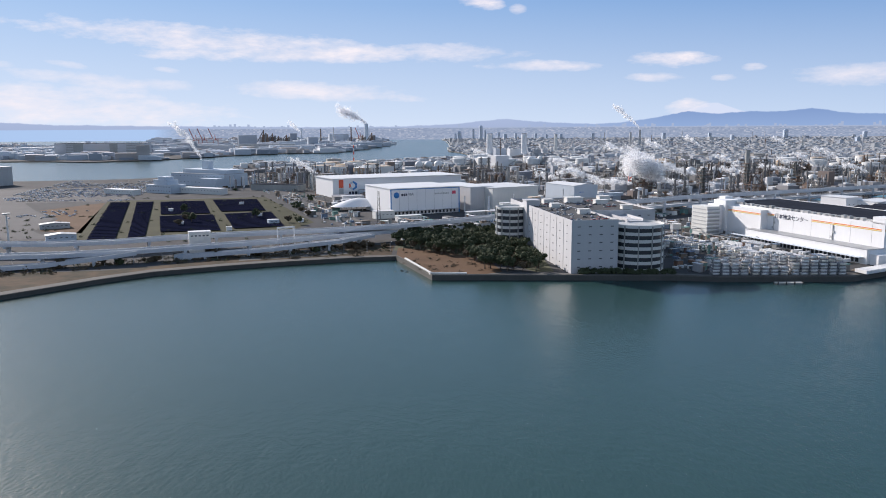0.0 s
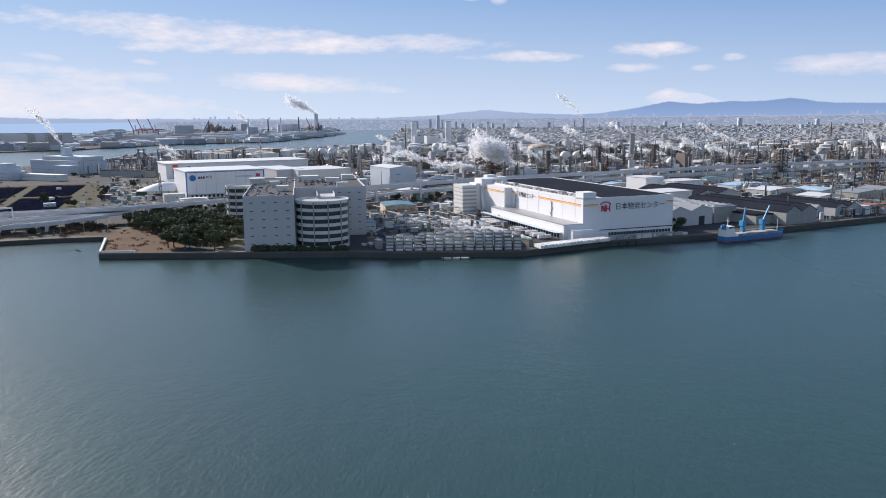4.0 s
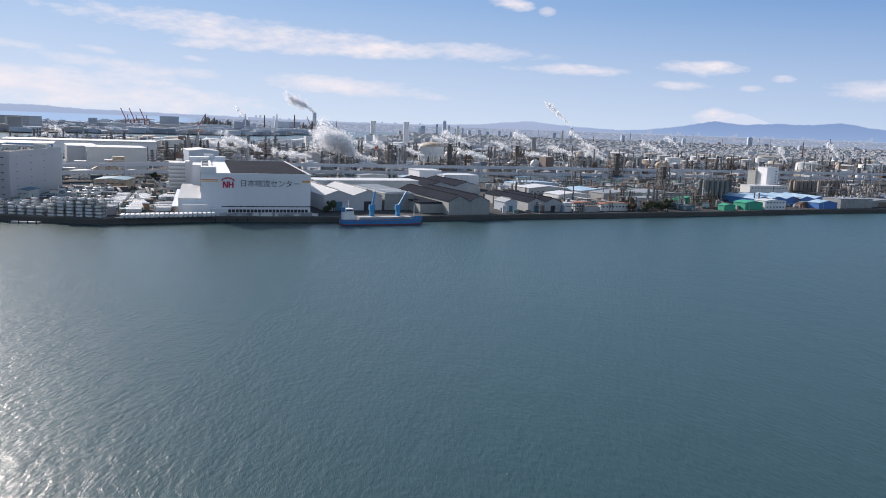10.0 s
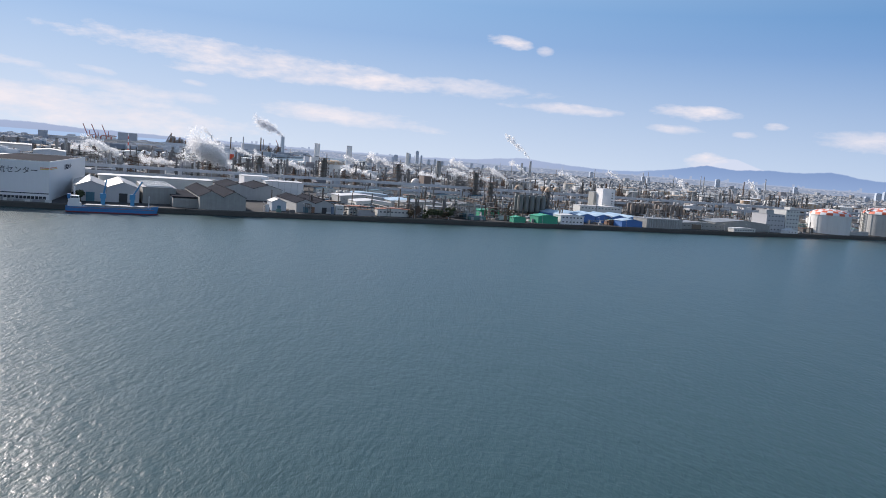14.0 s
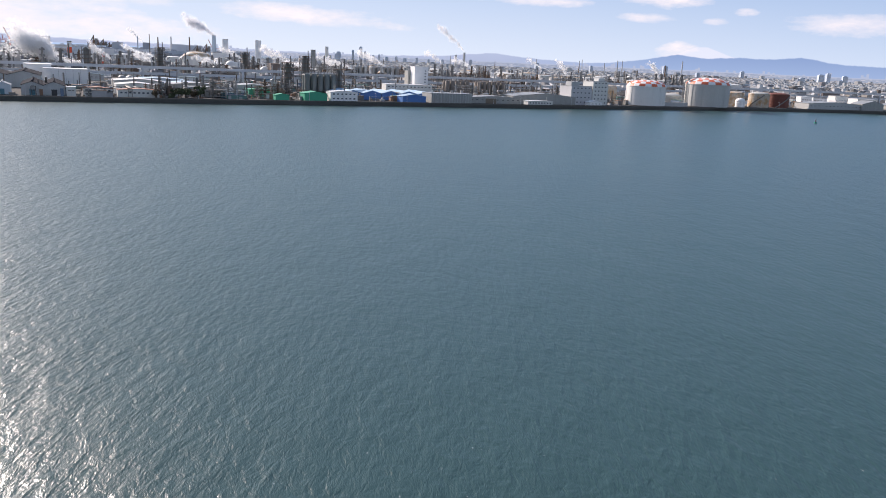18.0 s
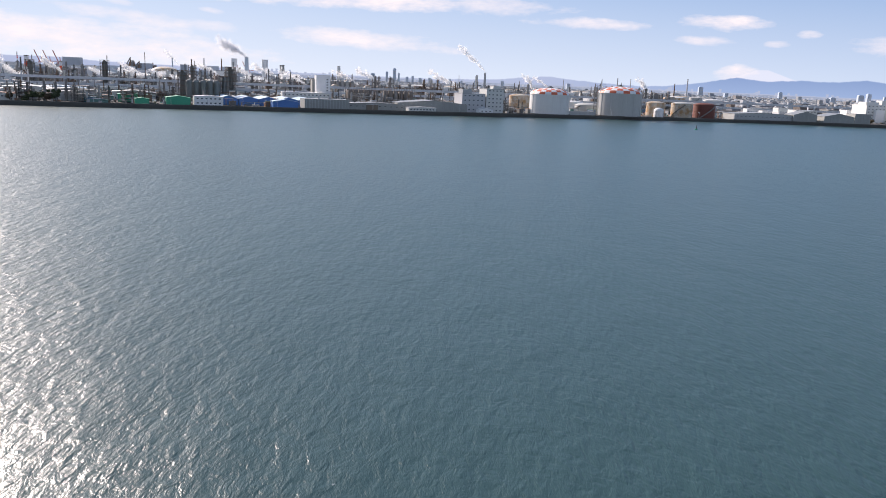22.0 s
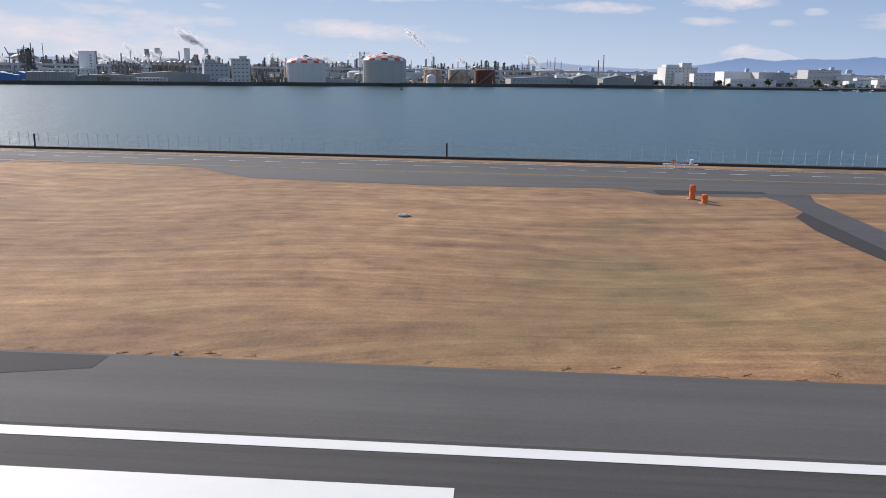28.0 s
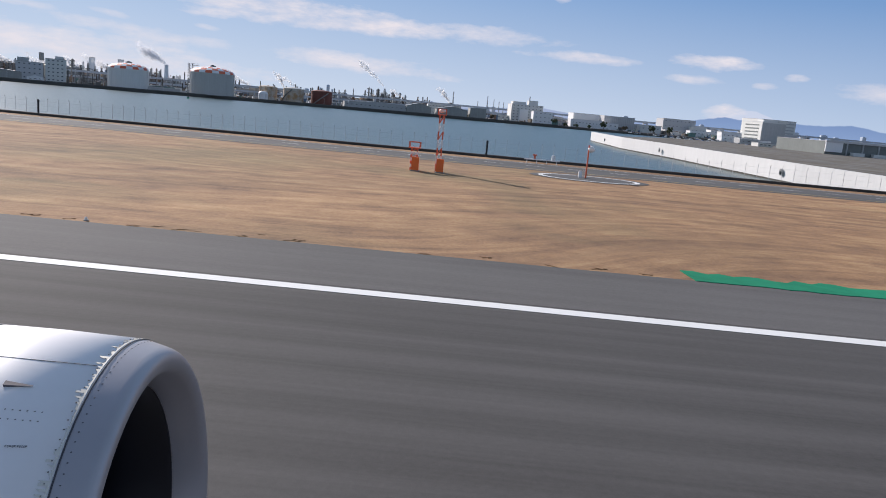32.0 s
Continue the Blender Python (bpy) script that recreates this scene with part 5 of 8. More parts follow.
for i, (x, y) in enumerate(PLANT):
    s = .62 if y < via_y(x) + 20 and x > 0 else rng.uniform(.85, 1.25)
    u = place(UNITS[i % 9], pose(x, y, LAND_Z, 0, 0, 26 + rng.choice((0, 90, 180, 0))))
    u.scale = (s, s, s)


def storage_tank(x, y, r, h, shell, roof, label, dome=.18, stairs=True):
    t = thing("storage_tank", x, y, LAND_Z, rng.uniform(0, 360), label, "storage tank", "storage tanks")
    m = Mesh().rings([(r, 0), (r, h), (r + .15, h), (r + .15, h + .3), (r - .1, h + .3)], 36)
    for k in range(1, 4):
        m.rings([(r, h * k / 4), (r + .12, h * k / 4 + .05), (r + .12, h * k / 4 + .25), (r, h * k / 4 + .3)], 36)
    part("shell", m, shell, t)
    part("roof", Mesh().rings([(r * math.cos(a), h + .25 + r * dome * math.sin(a) / .8) for a in [math.pi / 2 * i / 7 for i in range(8)]], 36), roof, t)
    if stairs:
        m = Mesh()
        for i in range(9):
            a0, a1 = .16 * i, .16 * (i + 1)
            m.beam(((r + .5) * math.cos(a0), (r + .5) * math.sin(a0), h * i / 9), ((r + .5) * math.cos(a1), (r + .5) * math.sin(a1), h * (i + 1) / 9), .5, .9)
        part("stairway", m, M_STEEL, t)
        m = Mesh().rings([(r + .1, h + .3), (r + .1, h + 1.0), (r, h + 1.0), (r, h + .3)], 36)
        part("guard_rail", m, shell, t)
    return t


def checker_tank(x, y, r, h, rise, shell, label, tower):
    t = thing("gas_tank", x, y, LAND_Z, 0, label, "gas tank", "gas tanks")
    m = Mesh().rings([(r, 0), (r, h), (r + .35, h), (r + .35, h + .5), (r - .1, h + .5)], 56)
    part("shell", m, shell, t)
    for i in range(12):
        a = 2 * math.pi * i / 12
        part("shell_rib", Mesh().box((r + .1) * math.cos(a), (r + .1) * math.sin(a), 0, .3, .5, h, a), shell, t)
    for z in (h * .33, h * .66):
        part("shell_band", Mesh().rings([(r, z), (r + .1, z), (r + .1, z + .3), (r, z + .3)], 56), shell, t)
    ns, nr = 20, 4
    for k in range(nr):
        for i in range(ns if k < 3 else 1):
            rr = [r * math.cos(q) for q in (0, .42, .8, 1.15, math.pi / 2)]
            zz = [h + .5 + rise * math.sin(q) for q in (0, .42, .8, 1.15, math.pi / 2)]
            m = Mesh()
            a0, a1 = 2 * math.pi * i / ns, 2 * math.pi * (i + 1) / ns
            if k < 3:
                pts = []
                for f in (0, .5, 1):
                    q = (0, .42, .8, 1.15)[k] + f * ((0, .42, .8, 1.15)[k + 1] - (0, .42, .8, 1.15)[k])
                    for g_ in (0, .5, 1):
                        a = a0 + (a1 - a0) * g_
                        pts.append((r * math.cos(q) * math.cos(a), r * math.cos(q) * math.sin(a), h + .5 + rise * math.sin(q)))
                m.add(pts, [(j * 3 + e, j * 3 + e + 1, j * 3 + e + 4, j * 3 + e + 3) for j in (0, 1) for e in (0, 1)], True)
                part("dome_panel", m, (M_WHITE, M_CHECKRED)[(i // 1 + k) % 2], t)
            else:
                m.rings([(r * math.cos(q), h + .5 + rise * math.sin(q)) for q in (1.15, 1.3, 1.45, 1.56)], 40)
                part("dome_cap", m, M_WHITE, t)
    part("roof_platform", Mesh().rings([(2.6, h + rise + .5), (2.6, h + rise + 1.4), (2.4, h + rise + 1.4), (2.4, h + rise + .5)], 16).box(0, 0, h + rise + .4, 2, 2, 1.6), M_STEEL, t)
    if tower:
        m = Mesh()
        for sx in (0, 4):
            for sy in (0, 3):
                m.box(-r - 2.5 + sx, -2 + sy, 0, .35, .35, h + 8)
        for k in range(9):
            m.box(-r - .5, -.5, 2 + k * (h + 5) / 9, 4.4, 3.4, .2)
            m.beam((-r - 2.5, -2, 2 + k * (h + 5) / 9), (-r + 1.5, -2, 2 + (k + 1) * (h + 5) / 9), .2)
        m.box(-r + 2, -.5, h + 6, 9, 3, .3).box(-r + 2, -.5, h + 7.5, 9, .15, .15)
        part("stair_tower", m, M_STEEL, t)
    part("footing", Mesh().cyl(0, 0, -.1, .5, r + 1.2, 48), M_QUAY, t)
    return t


checker_tank(809.5, 671, 16.6, 15.8, 5.3, M_TANK, "white gas tank with a red and white checkered dome", False)
checker_tank(872.2, 702, 19.2, 19.0, 5.8, M_TANKGREY, "grey gas tank with an orange-red and white checkered dome", True)
solid("tank_bund", ribbon([(798, 660), (850, 684), (846, 690)], .5, LAND_Z - .1, LAND_Z + 3.4), M_GREY, "grey concrete bund wall before the gas tanks", "wall", "structure")
sub = thing("vault", 800, 672, LAND_Z, 26, "buff half-round vault beside the gas tank", "tank")
part("barrel", Mesh().rings([(3.2, 0), (3.2, 2.5), (2.4, 4.2), (.1, 5)], 20), M_TANKRUST, sub)
storage_tank(786, 722, 9.6, 12.4, M_TANKRUST, M_TANKRUST, "buff storage tank with rust stains", .2)
storage_tank(912, 742, 8.6, 11.4, M_TANKRUST, M_TANKRUST, "storage tank with heavy rust stains")
storage_tank(936, 744, 9.6, 11.6, M_TANKRUST, M_TANKGREY, "pale storage tank with rust streaks")
storage_tank(960, 757, 10.0, 11.4, M_TANKRED, M_TANKRED, "dark red-brown storage tank on the bank")
storage_tank(912, 726, 4.4, 5.2, M_WHITE, M_WHITE, "small white round-topped tank", .5, False)
storage_tank(850, 742, 12, 6.5, M_TANKGREY, M_TANKGREY, "low pale grey storage tank")
storage_tank(838, 760, 10, 8, M_TANK, M_TANK, "white storage tank behind the gas tanks")
storage_tank(299, 1094, 19, 19, M_TANK, M_TANKRUST, "big white tank with a buff domed roof", .3)
for i in range(16):
    storage_tank(-215 + (i % 4) * 36 + rng.uniform(-3, 3), 1195 + (i // 4) * 52 + rng.uniform(-5, 5), rng.choice((10, 12, 14)), rng.uniform(9, 13), rng.choice((M_TANK, M_TANKGREY, M_TANK, M_TANKRUST)), rng.choice((M_TANK, M_TANKRUST)), "storage tank in the tank farm by the canal", .12)
for i in range(34):
    x, y = 620 + (i % 9) * 62 + rng.uniform(-9, 9), 1110 + (i // 9) * 105 + (i % 9) * 22 + rng.uniform(-9, 9)
    storage_tank(x, y, rng.choice((11, 14, 17)), rng.uniform(10, 13), rng.choice((M_TANK, M_TANKGREY, M_TANKRUST, M_TANKGREY)), rng.choice((M_TANKRUST, M_TANKGREY, M_TANK)), "storage tank in the inland tank farm", .12)
for i in range(12):
    storage_tank(10 + (i % 6) * 48, 1500 + (i // 6) * 70 + rng.uniform(-9, 9), 13, rng.uniform(9, 12), M_TANK, M_TANK, "white storage tank by the canal", .16)


def sphere_tank(x, y, r, m=None):
    t = thing("gas_sphere", x, y, LAND_Z, 0, "spherical gas holder on legs", "gas tank", "gas spheres")
    part("sphere", Mesh().ball(0, 0, r + 2, r, 20, 14), m or M_TANK, t)
    for i in range(8):
        a = 2 * math.pi * i / 8
        part("leg", Mesh().cyl(r * .9 * math.cos(a), r * .9 * math.sin(a), 0, r + 2, .35, 6), M_STEEL, t)
    part("stairway", Mesh().beam((r + 1, 0, 0), (0, 1, 2 * r + 2.2), .6), M_STEEL, t)


for x, y, r, m in ((326, 1046, 7.5, M_TANK), (342, 1042, 7.5, M_TANK), (358, 1046, 7.5, M_TANK), (432, 912, 6, M_TANK), (446, 910, 6, M_TANK), (528, 1241, 8, M_TANKRUST), (600, 1010, 6, M_TANKRUST), (612, 1030, 6, M_TANKRUST), (560, 1000, 6, M_TANKRUST),
                   (-60, 1300, 7, M_TANK), (-44, 1300, 7, M_TANK), (-28, 1310, 7, M_TANK), (150, 1500, 7, M_TANK), (170, 1510, 7, M_TANK)):
    sphere_tank(x, y, r, m)


def silo_group(x, y, n, r, h, label, skin=None):
    t = thing("silo_group", x, y, LAND_Z, 26, label, "silos", "silo groups")
    for i in range(n):
        part("silo", Mesh().rings([(r * .3, 2), (r, 4), (r, h), (r * .6, h + 1.2), (.1, h + 1.5)], 14, (i % (n // 2)) * 2.15 * r, (i // (n // 2)) * 2.15 * r), skin or M_VESSEL, t)
    L = (n // 2) * 2.15 * r
    m = Mesh().box(L / 2 - r, r, h + 2, L + 2, 1.6, .2)
    for i in range(n // 2 + 1):
        m.box(i * 2.15 * r - r, -r, 0, .3, .3, h + 3).box(i * 2.15 * r - r, 3 * r, 0, .3, .3, h + 3)
    part("steel_frame", m, M_STEEL, t)


silo_group(536, 580, 10, 2.3, 15, "row of grey-green steel silos in a frame", M_SILO)
silo_group(640, 672, 10, 2.2, 12, "row of brown steel silos", M_SILOBROWN)
silo_group(668, 690, 12, 2.2, 12, "row of brown steel silos", M_SILOBROWN)
silo_group(500, 1020, 14, 3, 17, "row of pale concrete silos")
silo_group(548, 1010, 12, 3, 17, "row of pale concrete silos")
silo_group(398, 586, 4, 2.6, 7, "white round silos behind the sheds")
silo_group(487, 520, 6, 1.9, 5, "white upright tanks on the quay")


def chimney(x, y, h, r, r2, m, label, bands=0, band_mat=None):
    t = thing("chimney", x, y, LAND_Z, 0, label, "chimney", "chimneys")
    n = bands or 1
    for k in range(n):
        f0, f1 = k / n, (k + 1) / n
        part("stack_section", Mesh().cyl(0, 0, h * f0, h * f1, r + (r2 - r) * f0, 18, r + (r2 - r) * f1), band_mat if bands and k % 2 else m, t)
    part("rim", Mesh().rings([(r2 + .2, h - .8), (r2 + .2, h + .1), (r2 * .7, h + .1), (r2 * .7, h - 1)], 18), M_STEEL, t)
    return t


chimney(92, 2010, 56, 8, 7.2, M_WHITE, "pale grey power station chimney")
chimney(180, 1984, 56, 8, 7.2, M_WHITE, "pale grey power station chimney")
chimney(-419, 3717, 92, 11, 8.5, M_BLUEGREY, "tall blue-grey works chimney with grey smoke")
chimney(212, 907, 32, 2.6, 2.4, M_WHITE, "red and white banded chimney", 5, M_RED)
chimney(240, 930, 27, 1.6, 1.4, M_WHITE, "red and white banded chimney", 5, M_RED)
chimney(303, 2312, 52, 6, 4.5, M_OFFWHITE, "pale distant works chimney")
chimney(721, 3027, 60, 5, 4, M_GREY, "grey chimney with white smoke")
chimney(690, 3050, 50, 5, 4, M_GREY, "grey distant works chimney")
chimney(58, 800, 30, 1.6, 1.5, M_VESSEL, "slim pale steel chimney in the works")
chimney(68, 800, 30, 1.6, 1.5, M_VESSEL, "slim pale steel chimney in the works")
chimney(90, 1494, 52, 1.0, .5, M_RUST, "slender rusty flare stack with ladder")
chimney(447, 1164, 36, 4, 3.4, M_DULL, "dark steel stack in the refinery")
chimney(-205, 1560, 44, 1.4, .8, M_WHITE, "red and white banded flare mast", 7, M_RED)
for x, h, m in ((-689, 72, M_BLUEGREY), (-601, 70, M_RUST), (-544, 75, M_PALE), (-464, 77, M_RUST)):
    chimney(x, 3500, h, 3.2, 2.4, m, "tall slim works chimney on the harbour island")
for x, h in ((-836, 66), (-818, 48), (-796, 52), (-770, 40), (-735, 46), (-400, 44), (-360, 52)):
    f = thing("blast_furnace", x, 3400, LAND_Z, 10, "dark steelworks furnace tower with inclined hoist", "furnace", "furnaces")
    part("tower", Mesh().cyl(0, 0, 0, h * .7, 9, 12, 6).cyl(0, 0, h * .7, h, 3, 10, 2), M_RUST, f)
    part("frame", Mesh().box(10, 0, 0, 9, 12, h * .8).box(-11, 0, 0, 7, 10, h * .55), M_STEEL, f)
    part("hoist", Mesh().beam((-34, 0, 2), (-2, 0, h * .9), 4), M_STEEL, f)
for i in range(34):
    x, y = rng.uniform(-700, 1300), rng.uniform(1700, 4300)
    if x < -300 and y < 2500 or (-350 < x < y * .18 and y > 1500):
        continue
    chimney(x, y, rng.uniform(26, 56), rng.uniform(1.2, 2.4), rng.uniform(.8, 1.6), rng.choice((M_GREY, M_PALE, M_DULL, M_RUST)), "slim distant works chimney")

# special blocks in the works
block("warehouse", 355, 1045, 22, 16, 14, 15, M_WHITE, M_ROOFLIGHT, "white block with small windows in the refinery", "building", 2, 3)


def steel_tower(x, y, w, h, label):
    """Open frame of columns, floors and braces round a vessel."""
    t = thing("steel_tower", x, y, LAND_Z, 26, label, "tower", "steel towers")
    m = Mesh()
    for sx in (0, .5, 1):
        for sy in (0, 1):
            m.box(sx * w, sy * w, 0, .5, .5, h)
    n = int(h / 3.4)
    for k in range(1, n + 1):
        z = h * k / n
        part("floor", Mesh().box(w / 2, w / 2, z - .3, w + 1.2, w + 1.2, .3), M_RUST, t)
        for s_ in (0, 1):
            m.beam((0, s_ * w, z - h / n), (w / 2, s_ * w, z), .3).beam((w, s_ * w, z - h / n), (w / 2, s_ * w, z), .3).beam((s_ * w, 0, z - h / n), (s_ * w, w, z), .3)
    part("frame", m, M_STEEL, t)
    part("vessel", Mesh().rings([(w * .2, 0), (w * .3, 2), (w * .3, h * .9), (w * .1, h * .98), (.05, h)], 14, w / 2, w / 2), M_SILO, t)
    part("vent_pipe", Mesh().cyl(w * .8, w * .5, 0, h + 5, .45, 8), M_STEEL, t)
    return t


steel_tower(500, 766, 9, 28, "dark open boiler tower in the plant")
steel_tower(512, 618, 7, 23, "dark open steel process tower")
steel_tower(556, 590, 6, 20, "dark open steel process tower")
steel_tower(330, 850, 9, 30, "dark open steel process tower")
steel_tower(268, 812, 8, 27, "dark open steel process tower")
steel_tower(408, 905, 8, 29, "dark open steel process tower")
for i in range(14):
    block("shed", 60 + i * 34 + rng.uniform(-6, 6), 560 + i * 17 + rng.uniform(-8, 10) - (26 if i > 3 else 0), 26, rng.uniform(16, 28), rng.uniform(9, 16), rng.uniform(3.4, 6), rng.choice((M_GREY, M_OFFWHITE, M_DULL)), rng.choice((M_ROOFLIGHT, M_ROOFGREY, M_ROOFBLUE, M_TEALROOF)), "low works shed beside the viaduct", "shed", 1, 5, 1.0)

# white research and office buildings on the far bank
b = block("office", 1146, 842, 8, 34, 26, 18, M_OFFWHITE, M_ROOFLIGHT, "white works building with external stairs and roof plant", "building", 6, 8, 0, WIN)
part("roof_house", Mesh().box(9, 12, 18, 14, 14, 3).box(24, 10, 18, 10, 10, 5), M_OFFWHITE, b)
part("stair_tower", Mesh().box(13, -2, 0, 9, 4, 13), M_WHITE, b)
block("office", 1060, 800, 8, 22, 16, 10, M_OFFWHITE, M_ROOFLIGHT, "white three-storey block on the bank", "building", 3, 6)
block("office", 1168, 812, 8, 20, 12, 12, M_WHITE, M_ROOFLIGHT, "plain white block on the bank", "building", 3, 4)
block("warehouse", 1216, 880, 8, 44, 24, 14.5, M_WHITE, M_ROOFLIGHT, "white store with a sheet wall", "warehouse")
b = block("warehouse", 1248, 866, 8, 34, 22, 14.2, M_PALE, M_ROOFLIGHT, "pale ribbed warehouse on the bank", "warehouse")
for i in range(16):
    part("rib", Mesh().box(1 + i * 2.1, -.15, 0, .5, .3, 14), M_GREY, b)
block("shed", 1208, 826, 8, 34, 12, 7.5, M_WHITE, M_ROOFLIGHT, "low white hall on the bank", "shed", 1, 9)
block("warehouse", 1330, 950, 8, 40, 24, 18, M_PALE, M_ROOFGREY, "pale ribbed block on the bank", "warehouse", 3, 8)
block("office", 1390, 960, 8, 60, 14, 9, M_WHITE, M_ROOFLIGHT, "long white office range", "office", 2, 16, 0, WIN)
b = block("office", 1440, 940, 14, 46, 40, 27, M_OFFWHITE, M_ROOFLIGHT, "big white windowed block with grey flank", "building", 6, 3)
for k in range(6):
    part("louvre_band", Mesh().box(36, -.1, 5 + k * 3.6, 16, .3, 1.2), M_GREY, b)
for i in range(40):
    x = 1020 + rng.uniform(0, 520)
    y = 790 + (x - 1020) * .18 + rng.uniform(8, 110)
    block("office", x, y, 8, rng.uniform(10, 24), rng.uniform(8, 14), rng.choice((3.4, 5, 6.5, 8, 11)), rng.choice((M_OFFWHITE, M_WHITE, M_PALE, M_GREY)), rng.choice((M_ROOFLIGHT, M_ROOFGREY)), "white works building near the far bank", "building", 1, 4, 0, WIN)

# ---- mass of distant works and town ----


def inside(x, y, poly):
    c = False
    for i in range(len(poly)):
        (x0, y0), (x1, y1) = poly[i - 1], poly[i]
        if (y0 > y) != (y1 > y) and x < (x1 - x0) * (y - y0) / (y1 - y0) + x0:
            c = not c
    return c


MAINLAND = COAST + INNER


def scatter(name, count, xr, yr, poly, sizes, label, material, tall=.06, near=0.0, cyl=.12, kind="buildings", low=(.25, .5)):
    m, made = Mesh(), 0
    while made < count:
        y = yr[0] + (yr[1] - yr[0]) * rng.random() ** 1.25
        x = rng.uniform(xr[0] - .55 * y, xr[1] + .55 * y)
        made += 1
        if not inside(x, y, poly) or noise.noise((x * .006, y * .006, 1.7)) < -.32:
            continue
        if near and y < via_y(max(x, 0)) + near or (x < -120 and y < 1180 and name == "works_buildings"):
            continue
        s = rng.uniform(*sizes) * (1 + y / 5000)
        h = s * rng.uniform(*low) if rng.random() > tall else s * rng.uniform(.8, 1.5)
        if rng.random() < cyl:
            m.cyl(x, y, LAND_Z - .1, LAND_Z + h, s * .42, 10)
        else:
            yaw = .45 if x > 0 else .35
            w, d = s * rng.uniform(.7, 2.0), s * rng.uniform(.6, 1.2)
            m.box(x, y, LAND_Z - .1, w, d, h, yaw)
            if rng.random() < .3:
                m.box(x, y, LAND_Z + h - .05, w * .35, d * .4, s * .12, yaw)
    return solid(name, m, material, label, kind, "stuff")


scatter("works_buildings", 4200, (-150, 1000), (700, 1900), MAINLAND, (4, 13), "crowded low works buildings, tanks and sheds", M_WORKS, .03, 40, .25, "buildings", (.25, .6))
scatter("town", 38000, (0, 1100), (1500, 4900), MAINLAND, (4, 9.5), "distant town of low pale buildings", M_TOWN, .005, 560, .03)
scatter("harbour_works", 9000, (-300, 100), (1800, 4850), ISLAND, (8, 26), "distant harbour works and sheds", M_HARBOUR, .01, 0, .15, "buildings", (.16, .5))


def slim_forest():
    """Thin columns and masts that stand up over the works."""
    m = Mesh()
    for i in range(240):
        x = rng.uniform(0, 900)
        y = via_y(x) + 60 + rng.random() ** 1.5 * 900
        h, r = rng.uniform(8, 19), rng.uniform(.35, 1.0)
        m.cyl(x, y, LAND_Z, LAND_Z + h, r, 8, r * .8)
    for i in range(130):
        x, y = rng.uniform(-270, -110), rng.uniform(880, 1160)
        m.cyl(x, y, LAND_Z, LAND_Z + rng.uniform(8, 20), rng.uniform(.4, 1.1), 8)
    return solid("plant_columns", m, M_WORKS, "crowd of slim refinery columns and stacks", "columns", "stuff")


slim_forest()


def towers(spots, label):
    for x, y, w, h in spots:
        b = thing("tower_block", x, y, LAND_Z, rng.uniform(-10, 20), label, "tower", "distant towers")
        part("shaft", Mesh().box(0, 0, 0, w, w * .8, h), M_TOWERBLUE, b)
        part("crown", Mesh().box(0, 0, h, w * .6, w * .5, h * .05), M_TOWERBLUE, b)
        for k in range(5):
            part("window_band", Mesh().box(0, -w * .4 - .2, h * (.12 + .17 * k), w * .86, .5, h * .05), M_PALE, b)


# distance haze is mixed into this wall colour; window bands are pale to match
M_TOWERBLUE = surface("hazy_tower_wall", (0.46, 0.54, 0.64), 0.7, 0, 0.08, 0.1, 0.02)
towers([(160 + dx, 4700 + dy, w, h) for dx, dy, w, h in ((0, 0, 19, 80), (-44, 0, 13, 60), (26, 0, 11, 56), (-128, 0, 24, 48), (-150, 40, 13, 36), (70, 60, 16, 36), (110, 0, 12, 42), (150, 40, 20, 32), (210, 0, 15, 36), (260, 30, 20, 28), (330, 0, 15, 34), (400, 30, 13, 28), (480, 0, 18, 30))], "hazy blue-grey high-rise on the skyline")
towers([(1900, 4500, 24, 50), (1500, 4600, 18, 34), (2300, 4400, 20, 40), (2500, 3900, 26, 40), (2560, 3950, 20, 48), (2620, 3900, 24, 38), (2800, 3600, 20, 42), (2000, 3000, 17, 24), (1700, 3300, 16, 24), (2250, 2700, 20, 28), (2300, 2720, 16, 24), (1150, 4300, 20, 36), (800, 4500, 16, 36), (1350, 3800, 15, 30)], "distant grey high-rise over the town")

# harbour island: long store, sheds and cranes
b = block("warehouse", -1040, 1990, 3, 230, 60, 36, M_PALE, M_ROOFDARK, "very large pale and dark striped island warehouse", "warehouse")
for x, w in ((52, 44), (152, 20), (205, 40)):
    part("dark_bay", Mesh().box(x, -.4, 0, w, 1, 35), M_DULL, b)
for k in range(8):
    part("louvre_band", Mesh().box(205, -1, 2 + k * 4.2, 40, .6, 1.6), M_PALE, b)
    part("louvre_band", Mesh().box(36, -1, 2 + k * 4.2, 26, .6, 1.6), M_PALE, b)
for x, y, w, h in ((-780, 2250, 130, 24), (-700, 2500, 180, 22), (-560, 2420, 120, 18), (-470, 2900, 200, 18), (-1300, 2300, 120, 18), (-620, 2750, 90, 26)):
    block("warehouse", x, y, 8, w, 40, h, rng.choice((M_PALE, M_GREY, M_BLUEGREY)), M_ROOFGREY, "long harbour island warehouse", "warehouse", 2, 12)


